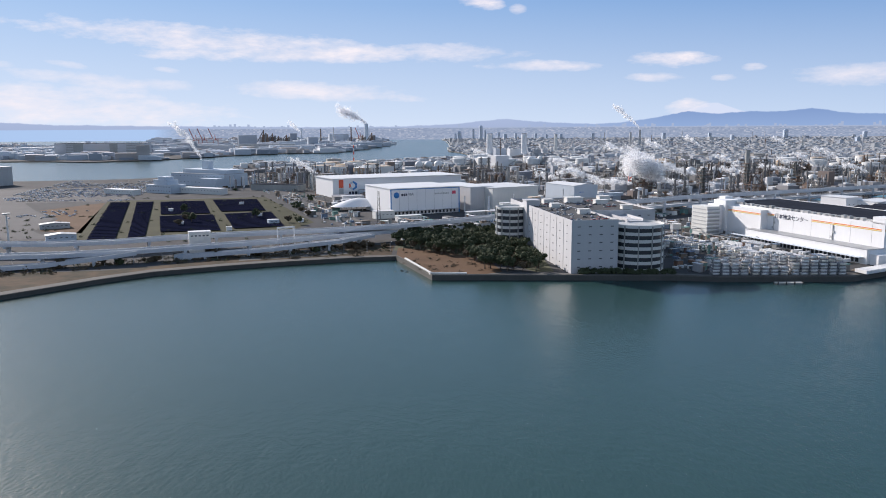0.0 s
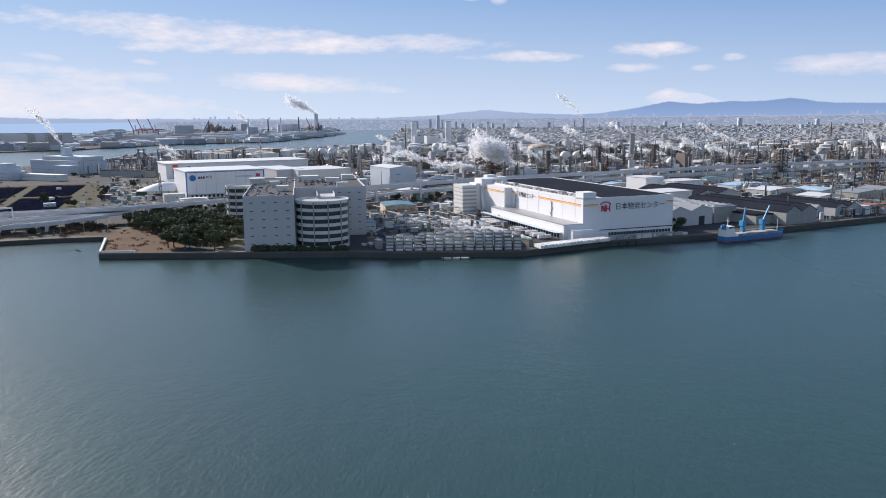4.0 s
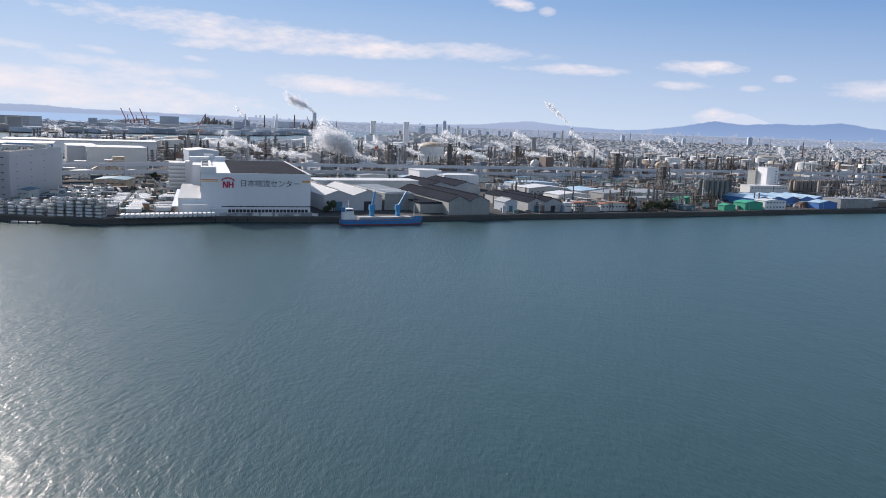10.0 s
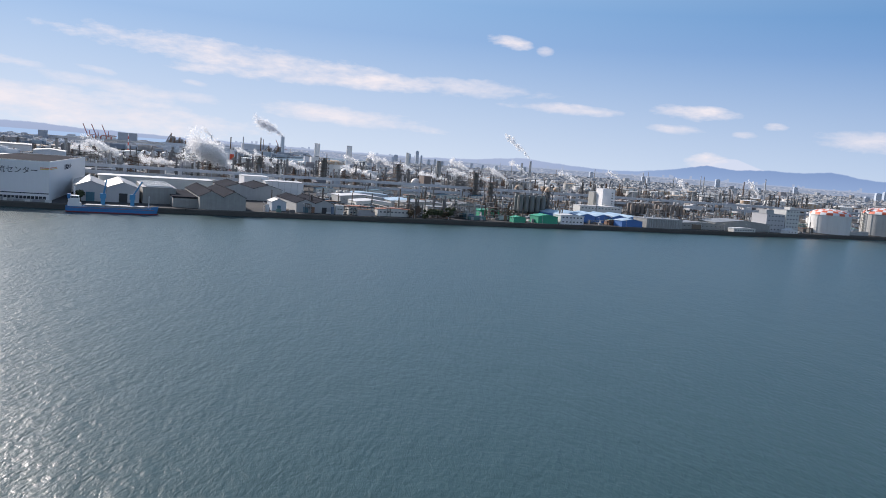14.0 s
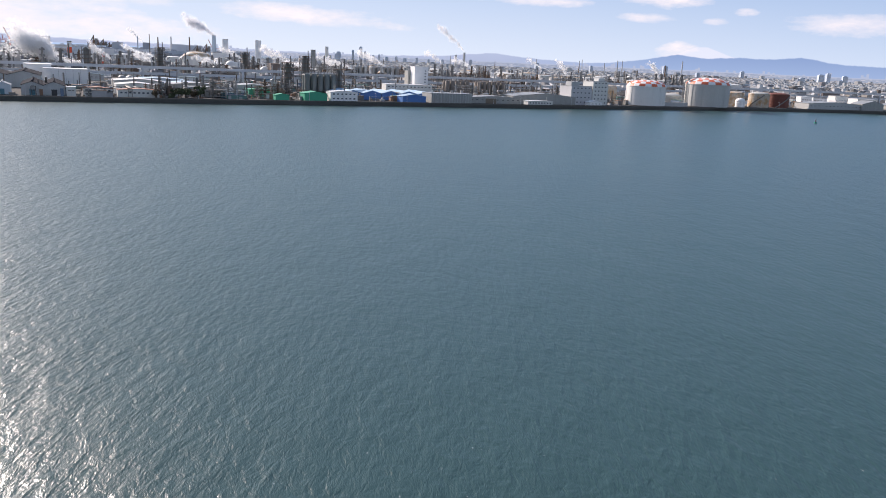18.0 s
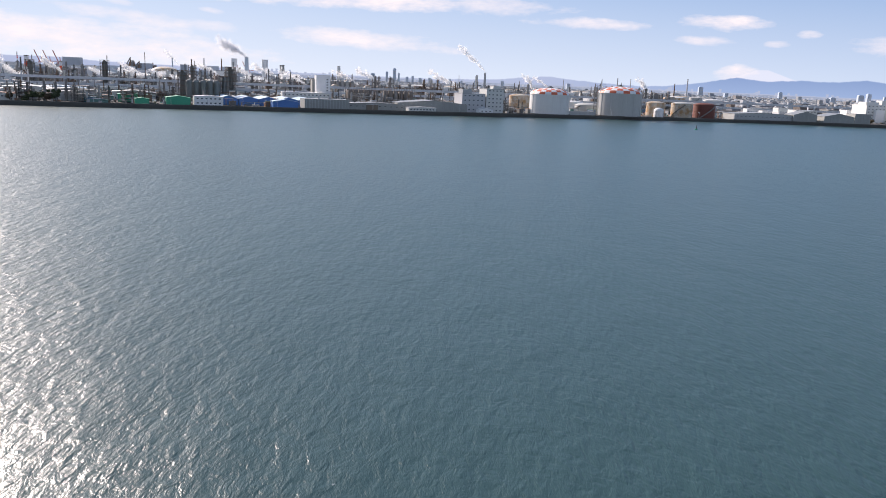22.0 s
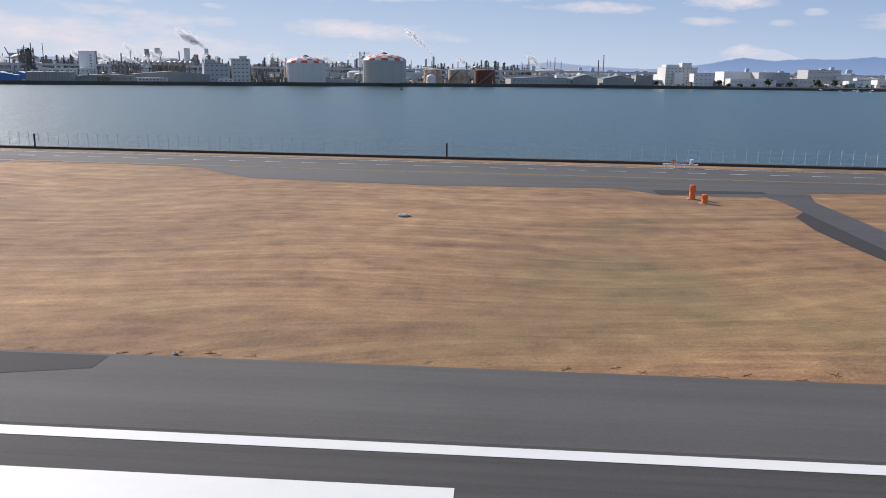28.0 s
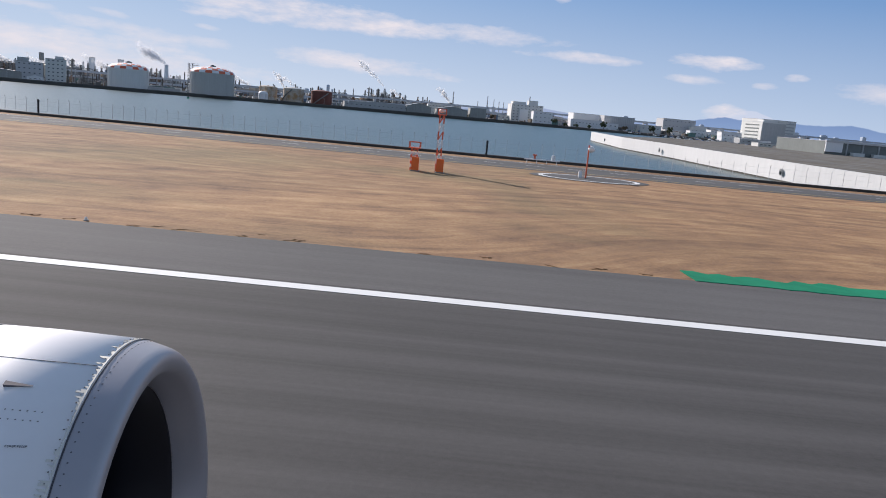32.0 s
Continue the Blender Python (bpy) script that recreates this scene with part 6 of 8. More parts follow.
def harbour_crane(x, y):
    c = thing("gantry_crane", x, y, LAND_Z, 15, "red and white quayside gantry crane with raised boom", "crane", "harbour cranes")
    for sx in (-9, 9):
        for sy in (-7, 7):
            part("leg", Mesh().box(sx, sy, 0, 2, 2, 30), M_REDFAR, c)
    part("portal", Mesh().box(0, 0, 28, 22, 17, 2.5), M_REDFAR, c)
    part("boom", Mesh().beam((-8, 0, 31), (-26, 0, 74), 3), M_REDFAR, c)
    part("back_reach", Mesh().box(14, 0, 32, 30, 3, 2.5), M_REDFAR, c)
    part("mast", Mesh().beam((0, 0, 30), (-2, 0, 50), 2.4), M_REDFAR, c)


M_REDFAR = surface("faded_crane_red", (0.36, 0.13, 0.11), 0.7, 0, 0.1)
for x, y in ((-1001, 3000), (-972, 3010), (-926, 3000), (-470, 3900)):
    harbour_crane(x, y)


# ---- steam and smoke ----
def plume(x, y, z, length, size, lean, rise, material, label, n=60, seed=1):
    """A drifting column of billows, each a cloud of fine shreds that thins out towards its rim."""
    r = np.random.default_rng(seed)
    t = (np.arange(n) + r.random(n)) / n
    o = size * (.05 + .42 * t)
    c = np.stack([-length * lean * t + r.normal(0, 1, n) * o * .55, r.normal(0, 1, n) * o * .5, length * rise * t ** .8 + r.normal(0, 1, n) * o * .36], 1)
    k = size * (.11 + .40 * t ** .7) * r.uniform(.4, 1.0, n) * (1 - .35 * np.clip(t - .6, 0, 1) / .4)
    per = 420
    d = r.normal(0, 1, (n, per, 3))
    d /= np.linalg.norm(d, axis=2, keepdims=True)
    lump = 1 + .35 * np.sin(5 * d[..., :1] + c[:, None, 1:2]) * np.sin(6 * d[..., 2:3] + c[:, None, :1])
    p = c[:, None] + d * lump * k[:, None, None] * r.random((n, per, 1)) ** .5
    u = r.normal(0, 1, (n, per, 3))
    w = np.cross(u, r.normal(0, 1, (n, per, 3)))
    u *= (k[:, None, None] * r.uniform(.035, .085, (n, per, 1))) / np.linalg.norm(u, axis=2, keepdims=True)
    w *= (k[:, None, None] * r.uniform(.03, .075, (n, per, 1))) / np.linalg.norm(w, axis=2, keepdims=True)
    vs = np.stack([p + u, p + w, p - u * .8, p - w], 2).reshape(-1, 3)
    fs = np.arange(len(vs)).reshape(-1, 4)
    me = bpy.data.meshes.new("steam_plume")
    me.from_pydata(vs.tolist(), [], fs.tolist())
    ob = solid("steam_plume", me, material, label, "smoke", "stuff")
    ob.location = (x, y, z)
    return ob


for i, a in enumerate(((228, 830, 18, 36, 22, .8, .5), (232, 850, 16, 40, 10, 1.0, .3), (270, 880, 16, 30, 7, .8, .5), (300, 930, 14, 26, 6, .9, .3), (328, 1236, 18, 40, 8, .9, .4), (420, 1130, 16, 36, 7, .9, .4),
                       (530, 971, 14, 34, 7, 1.0, .35), (509, 1101, 12, 44, 8, 1.0, .4), (820, 1160, 14, 30, 7, .5, .8), (150, 760, 18, 44, 9, 1.0, .35), (120, 780, 16, 34, 7, 1.0, .3), (-195, 1040, 16, 34, 6, .9, .5),
                       (-170, 960, 12, 22, 4, .9, .6), (640, 2000, 20, 60, 12, .8, .5), (190, 800, 14, 36, 9, 1.2, .1), (260, 840, 12, 40, 9, 1.2, .1), (380, 960, 12, 40, 8, 1.1, .25), (470, 1060, 12, 40, 8, 1.1, .2), (560, 1180, 12, 40, 8, .9, .5), (700, 1400, 14, 50, 10, .9, .4), (350, 1500, 16, 60, 12, .9, .4), (500, 1800, 16, 60, 13, .9, .4), (200, 1250, 12, 44, 9, 1.0, .2), (900, 2100, 20, 50, 10, .8, .5), (80, 1500, 14, 44, 8, 1, .4), (1050, 1500, 16, 40, 9, .6, .7))):
    plume(*a[:4], a[4] * 1.35, *a[5:], M_STEAM, "white steam drifting over the refinery", 46 if i else 120, i + 3)
plume(-330, 985, 33, 50, 12, .75, 1.0, M_STEAM, "white steam column from the incineration works", 46, 31)
plume(-419, 3717, 95, 165, 62, .8, .42, M_SMOKE, "grey-white smoke trailing from the tall chimney", 60, 32)
plume(721, 3027, 62, 130, 30, .8, .7, M_STEAM, "thin white smoke from a distant chimney", 46, 33)
plume(-700, 3600, 40, 90, 24, .7, .7, M_STEAM, "distant white works steam", 40, 34)

# ---- airfield ----


def turf_material():
    m = bpy.data.materials.new("dry_turf")
    m.use_nodes = True
    n = Nodes(m.node_tree)
    vec = n.add("ShaderNodeTexCoord").outputs["Object"]
    bend = n.add("ShaderNodeTexNoise", Vector=vec, Scale=0.018, Detail=1.0)      # mowing tracks sweep in curves
    shift = n.add("ShaderNodeVectorMath", i0=bend.outputs["Color"], i1=(0, 46, 0))
    shift.operation = "MULTIPLY"
    sweep = n.add("ShaderNodeVectorMath", i0=vec, i1=shift.outputs[0])
    mp = n.add("ShaderNodeMapping", Vector=sweep.outputs[0])
    mp.inputs["Scale"].default_value, mp.inputs["Rotation"].default_value = (0.12, 1.0, 1), (0, 0, radians(4))
    big, mow = n.noise(vec, 0.045, 5, 0.6, 0.6), n.noise(mp.outputs[0], 0.6, 5, 0.68, 0.9)
    mid, fine = n.noise(vec, 0.5, 5, 0.65), n.noise(vec, 6.0, 3, 0.7)
    f = n.math("ADD", n.math("MULTIPLY", mow, 0.45), n.math("ADD", n.math("MULTIPLY", mid, 0.35), n.math("MULTIPLY", fine, 0.2)))
    c = n.ramp(f, [(0.34, (0.105, 0.054, 0.027)), (0.44, (0.225, 0.120, 0.058)), (0.53, (0.325, 0.182, 0.086)), (0.66, (0.47, 0.300, 0.150))])
    c = n.mix(n.math("MULTIPLY", n.math("MULTIPLY", n.math("SUBTRACT", big, 0.52), 3.2, clamp=True), 0.8), c, n.mix(fine, (0.12, 0.108, 0.045, 1), (0.20, 0.175, 0.075, 1)))
    burnt = n.noise(mp.outputs[0], 0.11, 4, 0.6, 0.7)                       # darker, trodden patches
    c = n.mix(n.math("MULTIPLY", n.math("SUBTRACT", burnt, 0.57), 5.0, clamp=True), c, n.mix(mow, (0.125, 0.066, 0.036, 1), (0.25, 0.138, 0.070, 1)))
    wide = n.noise(sweep.outputs[0], 0.05, 4, 0.62, 0.8)
    dry = n.add("ShaderNodeHueSaturation", Color=c, Value=n.math("ADD", 0.42, n.math("MULTIPLY", wide, 1.16)))
    p = n.add("ShaderNodeBsdfPrincipled", Base_Color=dry.outputs[0], Roughness=0.95)
    bn = n.add("ShaderNodeBump", Height=n.math("ADD", n.math("MULTIPLY", fine, .4), mid), Strength=0.7, Distance=0.12)
    n.t.links.new(bn.outputs[0], p.inputs["Normal"])
    o = n.add("ShaderNodeOutputMaterial")
    n.t.links.new(p.outputs[0], o.inputs[0])
    return m


def runway_material(name, base, streak):
    m = bpy.data.materials.new(name)
    m.use_nodes = True
    n = Nodes(m.node_tree)
    vec = n.add("ShaderNodeTexCoord").outputs["Object"]
    mp = n.add("ShaderNodeMapping", Vector=vec)
    mp.inputs["Scale"].default_value = (0.018, 0.9, 1)
    st, blot, fine = n.noise(mp.outputs[0], 1.0, 5, 0.65, 0.3), n.noise(vec, 0.09, 4, 0.55), n.noise(vec, 9.0, 3, 0.7)
    f = n.math("ADD", n.math("MULTIPLY", n.math("SUBTRACT", st, .5), streak), n.math("ADD", n.math("MULTIPLY", n.math("SUBTRACT", blot, .5), .5), n.math("MULTIPLY", n.math("SUBTRACT", fine, .5), .35)))
    hsv = n.add("ShaderNodeHueSaturation", Color=(*base, 1), Value=n.math("ADD", f, 1.0))
    p = n.add("ShaderNodeBsdfPrincipled", Base_Color=hsv.outputs[0], Roughness=0.9)
    p.inputs["Specular IOR Level"].default_value = 0.25
    bn = n.add("ShaderNodeBump", Height=fine, Strength=0.4, Distance=0.02)
    n.t.links.new(bn.outputs[0], p.inputs["Normal"])
    o = n.add("ShaderNodeOutputMaterial")
    n.t.links.new(p.outputs[0], o.inputs[0])
    return m


M_TURF = turf_material()
M_RUNWAY = runway_material("runway_asphalt", (0.077, 0.074, 0.073), 1.3)
M_SHOULDER = runway_material("shoulder_asphalt", (0.112, 0.108, 0.106), 0.6)
M_TAXI = runway_material("service_road_asphalt", (0.105, 0.104, 0.104), 0.8)
M_DECK = runway_material("deck_concrete", (0.132, 0.127, 0.123), 0.9)
M_ACCESS = runway_material("access_road_asphalt", (0.084, 0.084, 0.088), 0.7)
M_SOOT = runway_material("sooty_concrete", (0.098, 0.094, 0.091), 0.5)
M_LINEYELLOW = surface("worn_yellow_line", (0.42, 0.30, 0.10), 0.8, 0, 0.2, 1.5, 0.2)
M_WORN = runway_material("worn_asphalt", (0.046, 0.045, 0.047), 0.4)
M_PAINT = surface("runway_paint", (0.78, 0.78, 0.76), 0.7, 0, 0.06, 1.5, 0.1)
M_CONC = surface("weathered_concrete", (0.36, 0.34, 0.31), 0.9, 0, 0.15, 0.9, 0.12, 0.03, tint=(0.24, 0.22, 0.19))
M_COPING = surface("weathered_coping", (0.070, 0.064, 0.058), 0.9, 0, 0.25, 0.8, 0.1, 0.03)
M_ROCK = surface("wet_armour_rock", (0.098, 0.090, 0.082), 0.85, 0, 0.28, 1.2, 0.2, 0.05, per="object", spread=0.4)
M_REEF = surface("wet_reef_rock", (0.030, 0.028, 0.027), 0.6, 0, 0.3, 1.2, 0.2, 0.05, per="object", spread=0.4)

FIELD = [(888.5, -700), (888.5, 42), (888.5, 80), (912, 94), (1020, 90.5), (1165, 86), (1400, 80), (1900, 70), (3500, 40), (3500, -700)]
tri_sheet("ground_airfield", FIELD, FIELD_Z, M_TURF, "airfield of dry tan mown grass", "grass", -1.5, M_QUAY)
z1, z2, z3 = FIELD_Z + .004, FIELD_Z + .008, FIELD_Z + .012
flat_patch("runway", [(889.5, -36), (3300, -36), (3300, 26), (889.5, 26)], z1, M_RUNWAY, "dark grey grooved asphalt runway with rubber streaks", "runway")
flat_patch("runway_shoulder", [(952, 20.4), (3300, 20.4), (3300, 26.1), (952, 26.1)], z2, M_SHOULDER, "lighter grey asphalt runway shoulder", "runway")
flat_patch("asphalt_patch", [(935, 14), (951.6, 14), (952, 27.5), (948, 29.5), (935, 29)], z2, M_SHOULDER, "mottled paler asphalt before the threshold", "runway")
flat_patch("concrete_strip", [(892.2, 20), (894.6, 20), (894.4, 42), (893.6, 50), (892, 50)], z2, M_CONC, "weathered pale concrete strip", "pavement")
solid("service_road", strip([(890.2, -30), (890.2, 70), (896.5, 77)], 2.1, z2), M_TAXI, "grey asphalt perimeter road", "road", "structure")
solid("perimeter_road", strip([(890, 72), (912, 87), (1020, 82.2), (1165, 77), (1400, 71), (1900, 61)], 5.2, z2 + .004), M_TAXI, "grey asphalt perimeter road beside the sea wall", "road", "structure")
flat_patch("road_apron", [(925, 82), (943, 79.5), (951, 72.5), (968, 70.5), (986, 71.5), (989, 68), (997, 68), (1003, 71), (1040, 76), (1040, 82)], z2 + .008, M_TAXI, "widened grey asphalt apron of the perimeter road", "road")
flat_patch("access_road", [(997.6, 70), (998.3, 66), (998.4, 38), (999.5, 26), (1002.2, 26), (1001.2, 38), (1001.1, 66), (1002.2, 70)], z2 + .016, M_ACCESS, "narrow asphalt access road across the grass", "road")
flat_patch("access_road", [(915, 86), (922, 86), (921, 70), (916.6, 58), (913.5, 60)], z2 + .016, M_ACCESS, "narrow asphalt access road across the grass", "road")

flat_patch("asphalt_patch", [(998.6, 61.5), (996.9, 58.7), (996.4, 53.6), (996.7, 48.4), (997.2, 42.8), (998.2, 39.7), (998.6, 38.5)], z2 + .012, M_WORN, "dark worn asphalt edge of the access road", "road")

flat_patch("asphalt_patch", [(988.6, 71), (988.8, 68.2), (993.9, 69.3), (998.6, 70), (998.6, 71.4), (993.8, 71.2)], z2 + .012, M_WORN, "dark worn asphalt at the edge of the apron", "road")
flat_patch("asphalt_patch", [(950.5, 25.9), (960.7, 25.9), (960.7, 24.7), (956.5, 23.6), (955.6, 23), (951, 22.8), (950.5, 23.5)], z3 + .004, M_WORN, "dark asphalt repair beside the runway", "road")
flat_patch("asphalt_patch", [(950.8, 22.6), (954.4, 22.7), (954.9, 20.4), (951, 20.4)], z3 + .004, M_WORN, "dark asphalt repair beside the runway", "road")


def marking(x0, x1, y0, y1, label="white runway marking"):
    return solid("runway_marking", Mesh().box((x0 + x1) / 2, (y0 + y1) / 2, z3, x1 - x0, y1 - y0, .004), M_PAINT, label, "marking", "structure")


marking(952, 3200, 19.65, 20.2, "white runway edge line")
marking(952.5, 973.8, 15.8, 17.9, "white touchdown zone bar")
marking(1040.8, 1055.4, 9.9, 11.95, "white touchdown zone bar")
marking(1090, 1100, 6.2, 8.3, "white touchdown zone bar")
for i in range(60):
    x = 916 + i * 4.2
    solid("lane_mark", Mesh().box(x, 87 - (x - 912) * .0375, z3 + .01, 1.9, .12, .004, radians(-2.2)), M_PAINT, "white dashed lane line", "marking", "structure")

for off, w in ((0, .13), (.32, .13)):
    solid("road_edge_line", strip([(913, 82.2 + off), (960, 80.0 + off), (1020, 78.0 + off), (1165, 73 + off), (1400, 67 + off)], w / 2, z2 + .02), M_LINEYELLOW, "worn yellow edge line on the perimeter road", "marking", "structure")
solid("road_edge_line", strip([(913, 90.5), (960, 88.9), (1020, 86.6), (1165, 81.4), (1400, 75.4)], .06, z2 + .02), M_PAINT, "thin white edge line on the perimeter road", "marking", "structure")
# lines of the corner road
for line in ([(888.4, 76), (896, 83.4), (909, 91.6), (915, 92.3)], [(889.4, 61), (889.3, 54), (889.3, 48), (889.8, 43), (890, 20)], [(890.2, 63), (892, 67.6), (894, 69.2), (903, 78.4), (911, 83.5)]):
    solid("road_edge_line", strip(line, .09, z2 + .024), M_PAINT, "white edge line on the corner road", "marking", "structure")
for x, y in ((900, 84.2), (902.4, 84.6), (906, 86.6)):
    solid("lane_mark", Mesh().box(x, y, z2 + .024, 1.3, .16, .004, radians(32)), M_PAINT, "white dashed lane line", "marking", "structure")
flat_patch("corner_verge", [(891, 42), (890.6, 62.6), (892.4, 67.2), (894.4, 68.8), (903.4, 78), (911.4, 83), (925, 81.6), (925, 42)], z2 + .006, M_TURF, "dry tan grass in the corner of the airfield", "grass")
# sea wall, fence, overrun deck
solid("sea_parapet", ribbon([(887.6, 44), (888.2, 80), (912, 94.4), (1020, 91), (1165, 86.5), (1400, 80.5), (1900, 70.5)], 0.4, FIELD_Z - 3, FIELD_Z + .28), M_COPING, "dark concrete sea wall coping", "wall", "structure")
solid("corner_parapet", ribbon([(887.2, 43.5), (887.4, 79)], 0.45, FIELD_Z - 4, FIELD_Z + .4, .2), M_CONC, "pale concrete sea wall", "wall", "structure")

# ---- trees ----


def tree_model(seed, h, spread, leaf, label):
    r = random.Random(seed)
    t = thing("tree", 0, 0, -90, 0, label, "tree", "shore trees")
    m = Mesh().rings([(h * .045, 0), (h * .032, h * .3), (h * .018, h * .75), (.02, h * .9)], 7)
    for i in range(6):
        a, z = r.uniform(0, 6.3), h * r.uniform(.3, .7)
        m.beam((0, 0, z), (spread * .6 * math.cos(a), spread * .6 * math.sin(a), z + h * .18), h * .02)
    part("trunk", m, M_BARK, t)
    m = Mesh()
    lobes = [(r.gauss(0, spread * .42), r.gauss(0, spread * .42), h * r.uniform(.42, .95), spread * r.uniform(.28, .5)) for i in range(11)]
    for i in range(1500):
        lx, ly, lz, lr = r.choice(lobes)
        d = Vector((r.gauss(0, 1), r.gauss(0, 1), r.gauss(0, .8))).normalized() * lr * r.uniform(.55, 1.1)
        c = Vector((lx, ly, lz)) + d
        n = (d.normalized() + Vector((r.uniform(-.5, .5), r.uniform(-.5, .5), r.uniform(0, .8)))).normalized()
        u = n.orthogonal().normalized()
        v = n.cross(u)
        s = spread * r.uniform(.07, .16)
        m.add([tuple(c + u * s), tuple(c + v * s * .8), tuple(c - u * s), tuple(c - v * s * .8 + n * s * .3)], [(0, 1, 2, 3)])
    part("crown", m, leaf, t)
    return t


TREES = [tree_model(s, h, w, leaf, lab) for s, h, w, leaf, lab in ((1, 7.5, 3.4, M_LEAF, "dark evergreen tree with a rounded crown"), (2, 6.2, 3.0, M_LEAF, "dark evergreen tree with a broken crown"), (3, 8.4, 3.2, M_LEAF, "tall dark evergreen tree"),
                                                               (4, 4.6, 2.8, M_LEAFDRY, "bare brown winter tree with thin twigs"), (5, 2.6, 2.4, M_LEAF, "low dark evergreen bush"), (6, 1.9, 2.6, M_LEAFDRY, "low brown winter scrub bush"))]
TREES[2]["label"] = "tall dark evergreen tree with an uneven crown"
WOOD = [(-36, 440), (-28, 424), (-10, 408), (4, 392), (12, 372), (14, 350), (40, 348), (52, 352), (46, 490), (-36, 492)]
n_tree = 0
while n_tree < 225:
    x, y = rng.uniform(-40, 52), rng.uniform(345, 495)
    if not inside(x, y, WOOD) or (x > 44 and y < 430):
        continue
    n_tree += 1
    place(TREES[rng.choice((0, 0, 1, 2, 2, 3))], pose(x, y, LAND_Z, 0, 0, rng.uniform(0, 360)) @ Matrix.Scale(rng.uniform(.8, 1.15), 4)).scale = (1, 1, 1)
for x, y in [(62 + i * 3.1, 341.5 + (i % 3) * .5) for i in range(8)] + [(86 + i * 4, 339.6) for i in range(6)]:
    place(TREES[4], pose(x, y, LAND_Z, 0, 0, rng.uniform(0, 360)))
for i in range(34):
    t = rng.random() ** .7
    x, y = -210 + 175 * t + rng.uniform(-3, 3), 362 + 75 * t + rng.uniform(-4, 10)
    place(TREES[rng.choice((3, 5, 5, 3, 4))], pose(x, y, LAND_Z, 0, 0, rng.uniform(0, 360)))
for x, y in ((-206, 540), (-203, 560), (-212, 575), (-226, 610), (-232, 630), (-160, 590), (-162, 610), (-120, 600), (-128, 560), (-116, 545), (-330, 860), (-320, 840), (-150, 690), (-146, 670), (-138, 650), (-132, 630), (-140, 720), (-270, 880), (-255, 870), (-230, 900),
             (120, 565), (132, 572), (144, 580), (150, 575), (282, 402), (286, 404), (470, 478), (474, 480), (478, 481), (482, 483), (486, 485), (462, 476), (1100, 780), (1112, 782), (1126, 784), (1190, 800), (1200, 801), (1212, 803), (1225, 806), (1240, 808), (1262, 812), (1290, 818), (1310, 822)):
    place(TREES[rng.choice((1, 3, 4, 0))], pose(x, y, LAND_Z, 0, 0, rng.uniform(0, 360)))

# ---- container yard ----
M_FRAME = surface("container_frame", (0.24, 0.25, 0.27), 0.7, 0.0, 0.1, per="object", spread=0.4)
M_ITANK = many("tank_cladding", [(.82, .82, .81), (.76, .76, .75), (.84, .84, .83), (.7, .71, .71), (.74, .70, .62), (.8, .8, .8)], 0.7, 0.0, 0.05, "object")


def tank_container():
    t = thing("tank_container", 0, 0, -95, 0, "pale steel tank container in a grey frame", "container", "stacked tank containers")
    part("tank", Mesh().beam((-1.6, 0, .76), (1.6, 0, .76), 1.14, None, 14).beam((-1.72, 0, .76), (1.72, 0, .76), .7, None, 12), M_ITANK, t)
    m = Mesh()
    for x in (-1.78, 1.78):
        for y in (-.68, .68):
            m.box(x, y, 0, .14, .14, 1.5)
        m.box(x, 0, 0, .14, 1.4, .14).box(x, 0, 1.38, .14, 1.4, .14)
        m.beam((x, -.66, .1), (x, .66, 1.4), .09)
    for y in (-.68, .68):
        m.box(0, y, 0, 3.6, .12, .12).box(0, y, 1.4, 3.6, .1, .1)
    part("frame", m, M_FRAME, t)
    return t


TC = tank_container()
rear = Mesh()
M_REARTANK = many("rear_tank_cladding", [(.82, .82, .81), (.74, .74, .74), (.84, .84, .83), (.6, .61, .63), (.74, .7, .62), (.25, .25, .26)], 0.5, 0.05, 0.05)
# rows of stacks: x, y, stacks along x, stacks along y, most levels
for x, y, nx, ny, lv, yaw in ((127, 339, 4, 3, 5, 0), (146, 338.8, 4, 3, 4, 0), (165, 338.8, 6, 3, 6, 0), (146, 350, 9, 2, 5, 4), (128, 366, 5, 2, 3, 6), (152, 364, 6, 2, 4, 6), (130, 412, 5, 2, 4, 8),
                              (128, 428, 4, 2, 4, 8), (152, 380, 6, 2, 3, 10), (150, 398, 4, 2, 3, 10), (118, 446, 6, 2, 3, 10)):
    fr = pose(x, y, LAND_Z, 0, 0, yaw)
    for i in range(nx):
        for j in range(ny):
            for k in range(max(1, lv - rng.choice((0, 0, 1, 1, 2)))):
                m = fr @ pose(i * 4.5 + rng.uniform(-.12, .12), j * 2.1 + rng.uniform(-.1, .1), k * 1.52, 0, 0, rng.uniform(-.8, .8))
                if y < 375:
                    place(TC, m)
                else:
                    a, b_ = m @ Vector((-1.65, 0, .75)), m @ Vector((1.65, 0, .75))
                    rear.beam(a, b_, 1.14, None, 12)
                    for e in (-1.78, 1.78):
                        c = m @ Vector((e, 0, 0))
                        rear.box(c.x, c.y, c.z, .12, 1.4, .12, radians(yaw)).box(c.x, c.y, c.z + 1.38, .12, 1.4, .12, radians(yaw))
                        for q in (-.68, .68):
                            c = m @ Vector((e, q, 0))
                            rear.box(c.x, c.y, c.z, .12, .12, 1.5)
solid("tank_containers", rear, M_REARTANK, "rear rows of pale stacked tank containers", "containers", "stuff")
M_TRAILER = many("trailer_sheet", [(.74, .74, .73), (.68, .69, .70), (.60, .61, .63), (.76, .76, .75)], 0.5, 0, 0.04, "object")


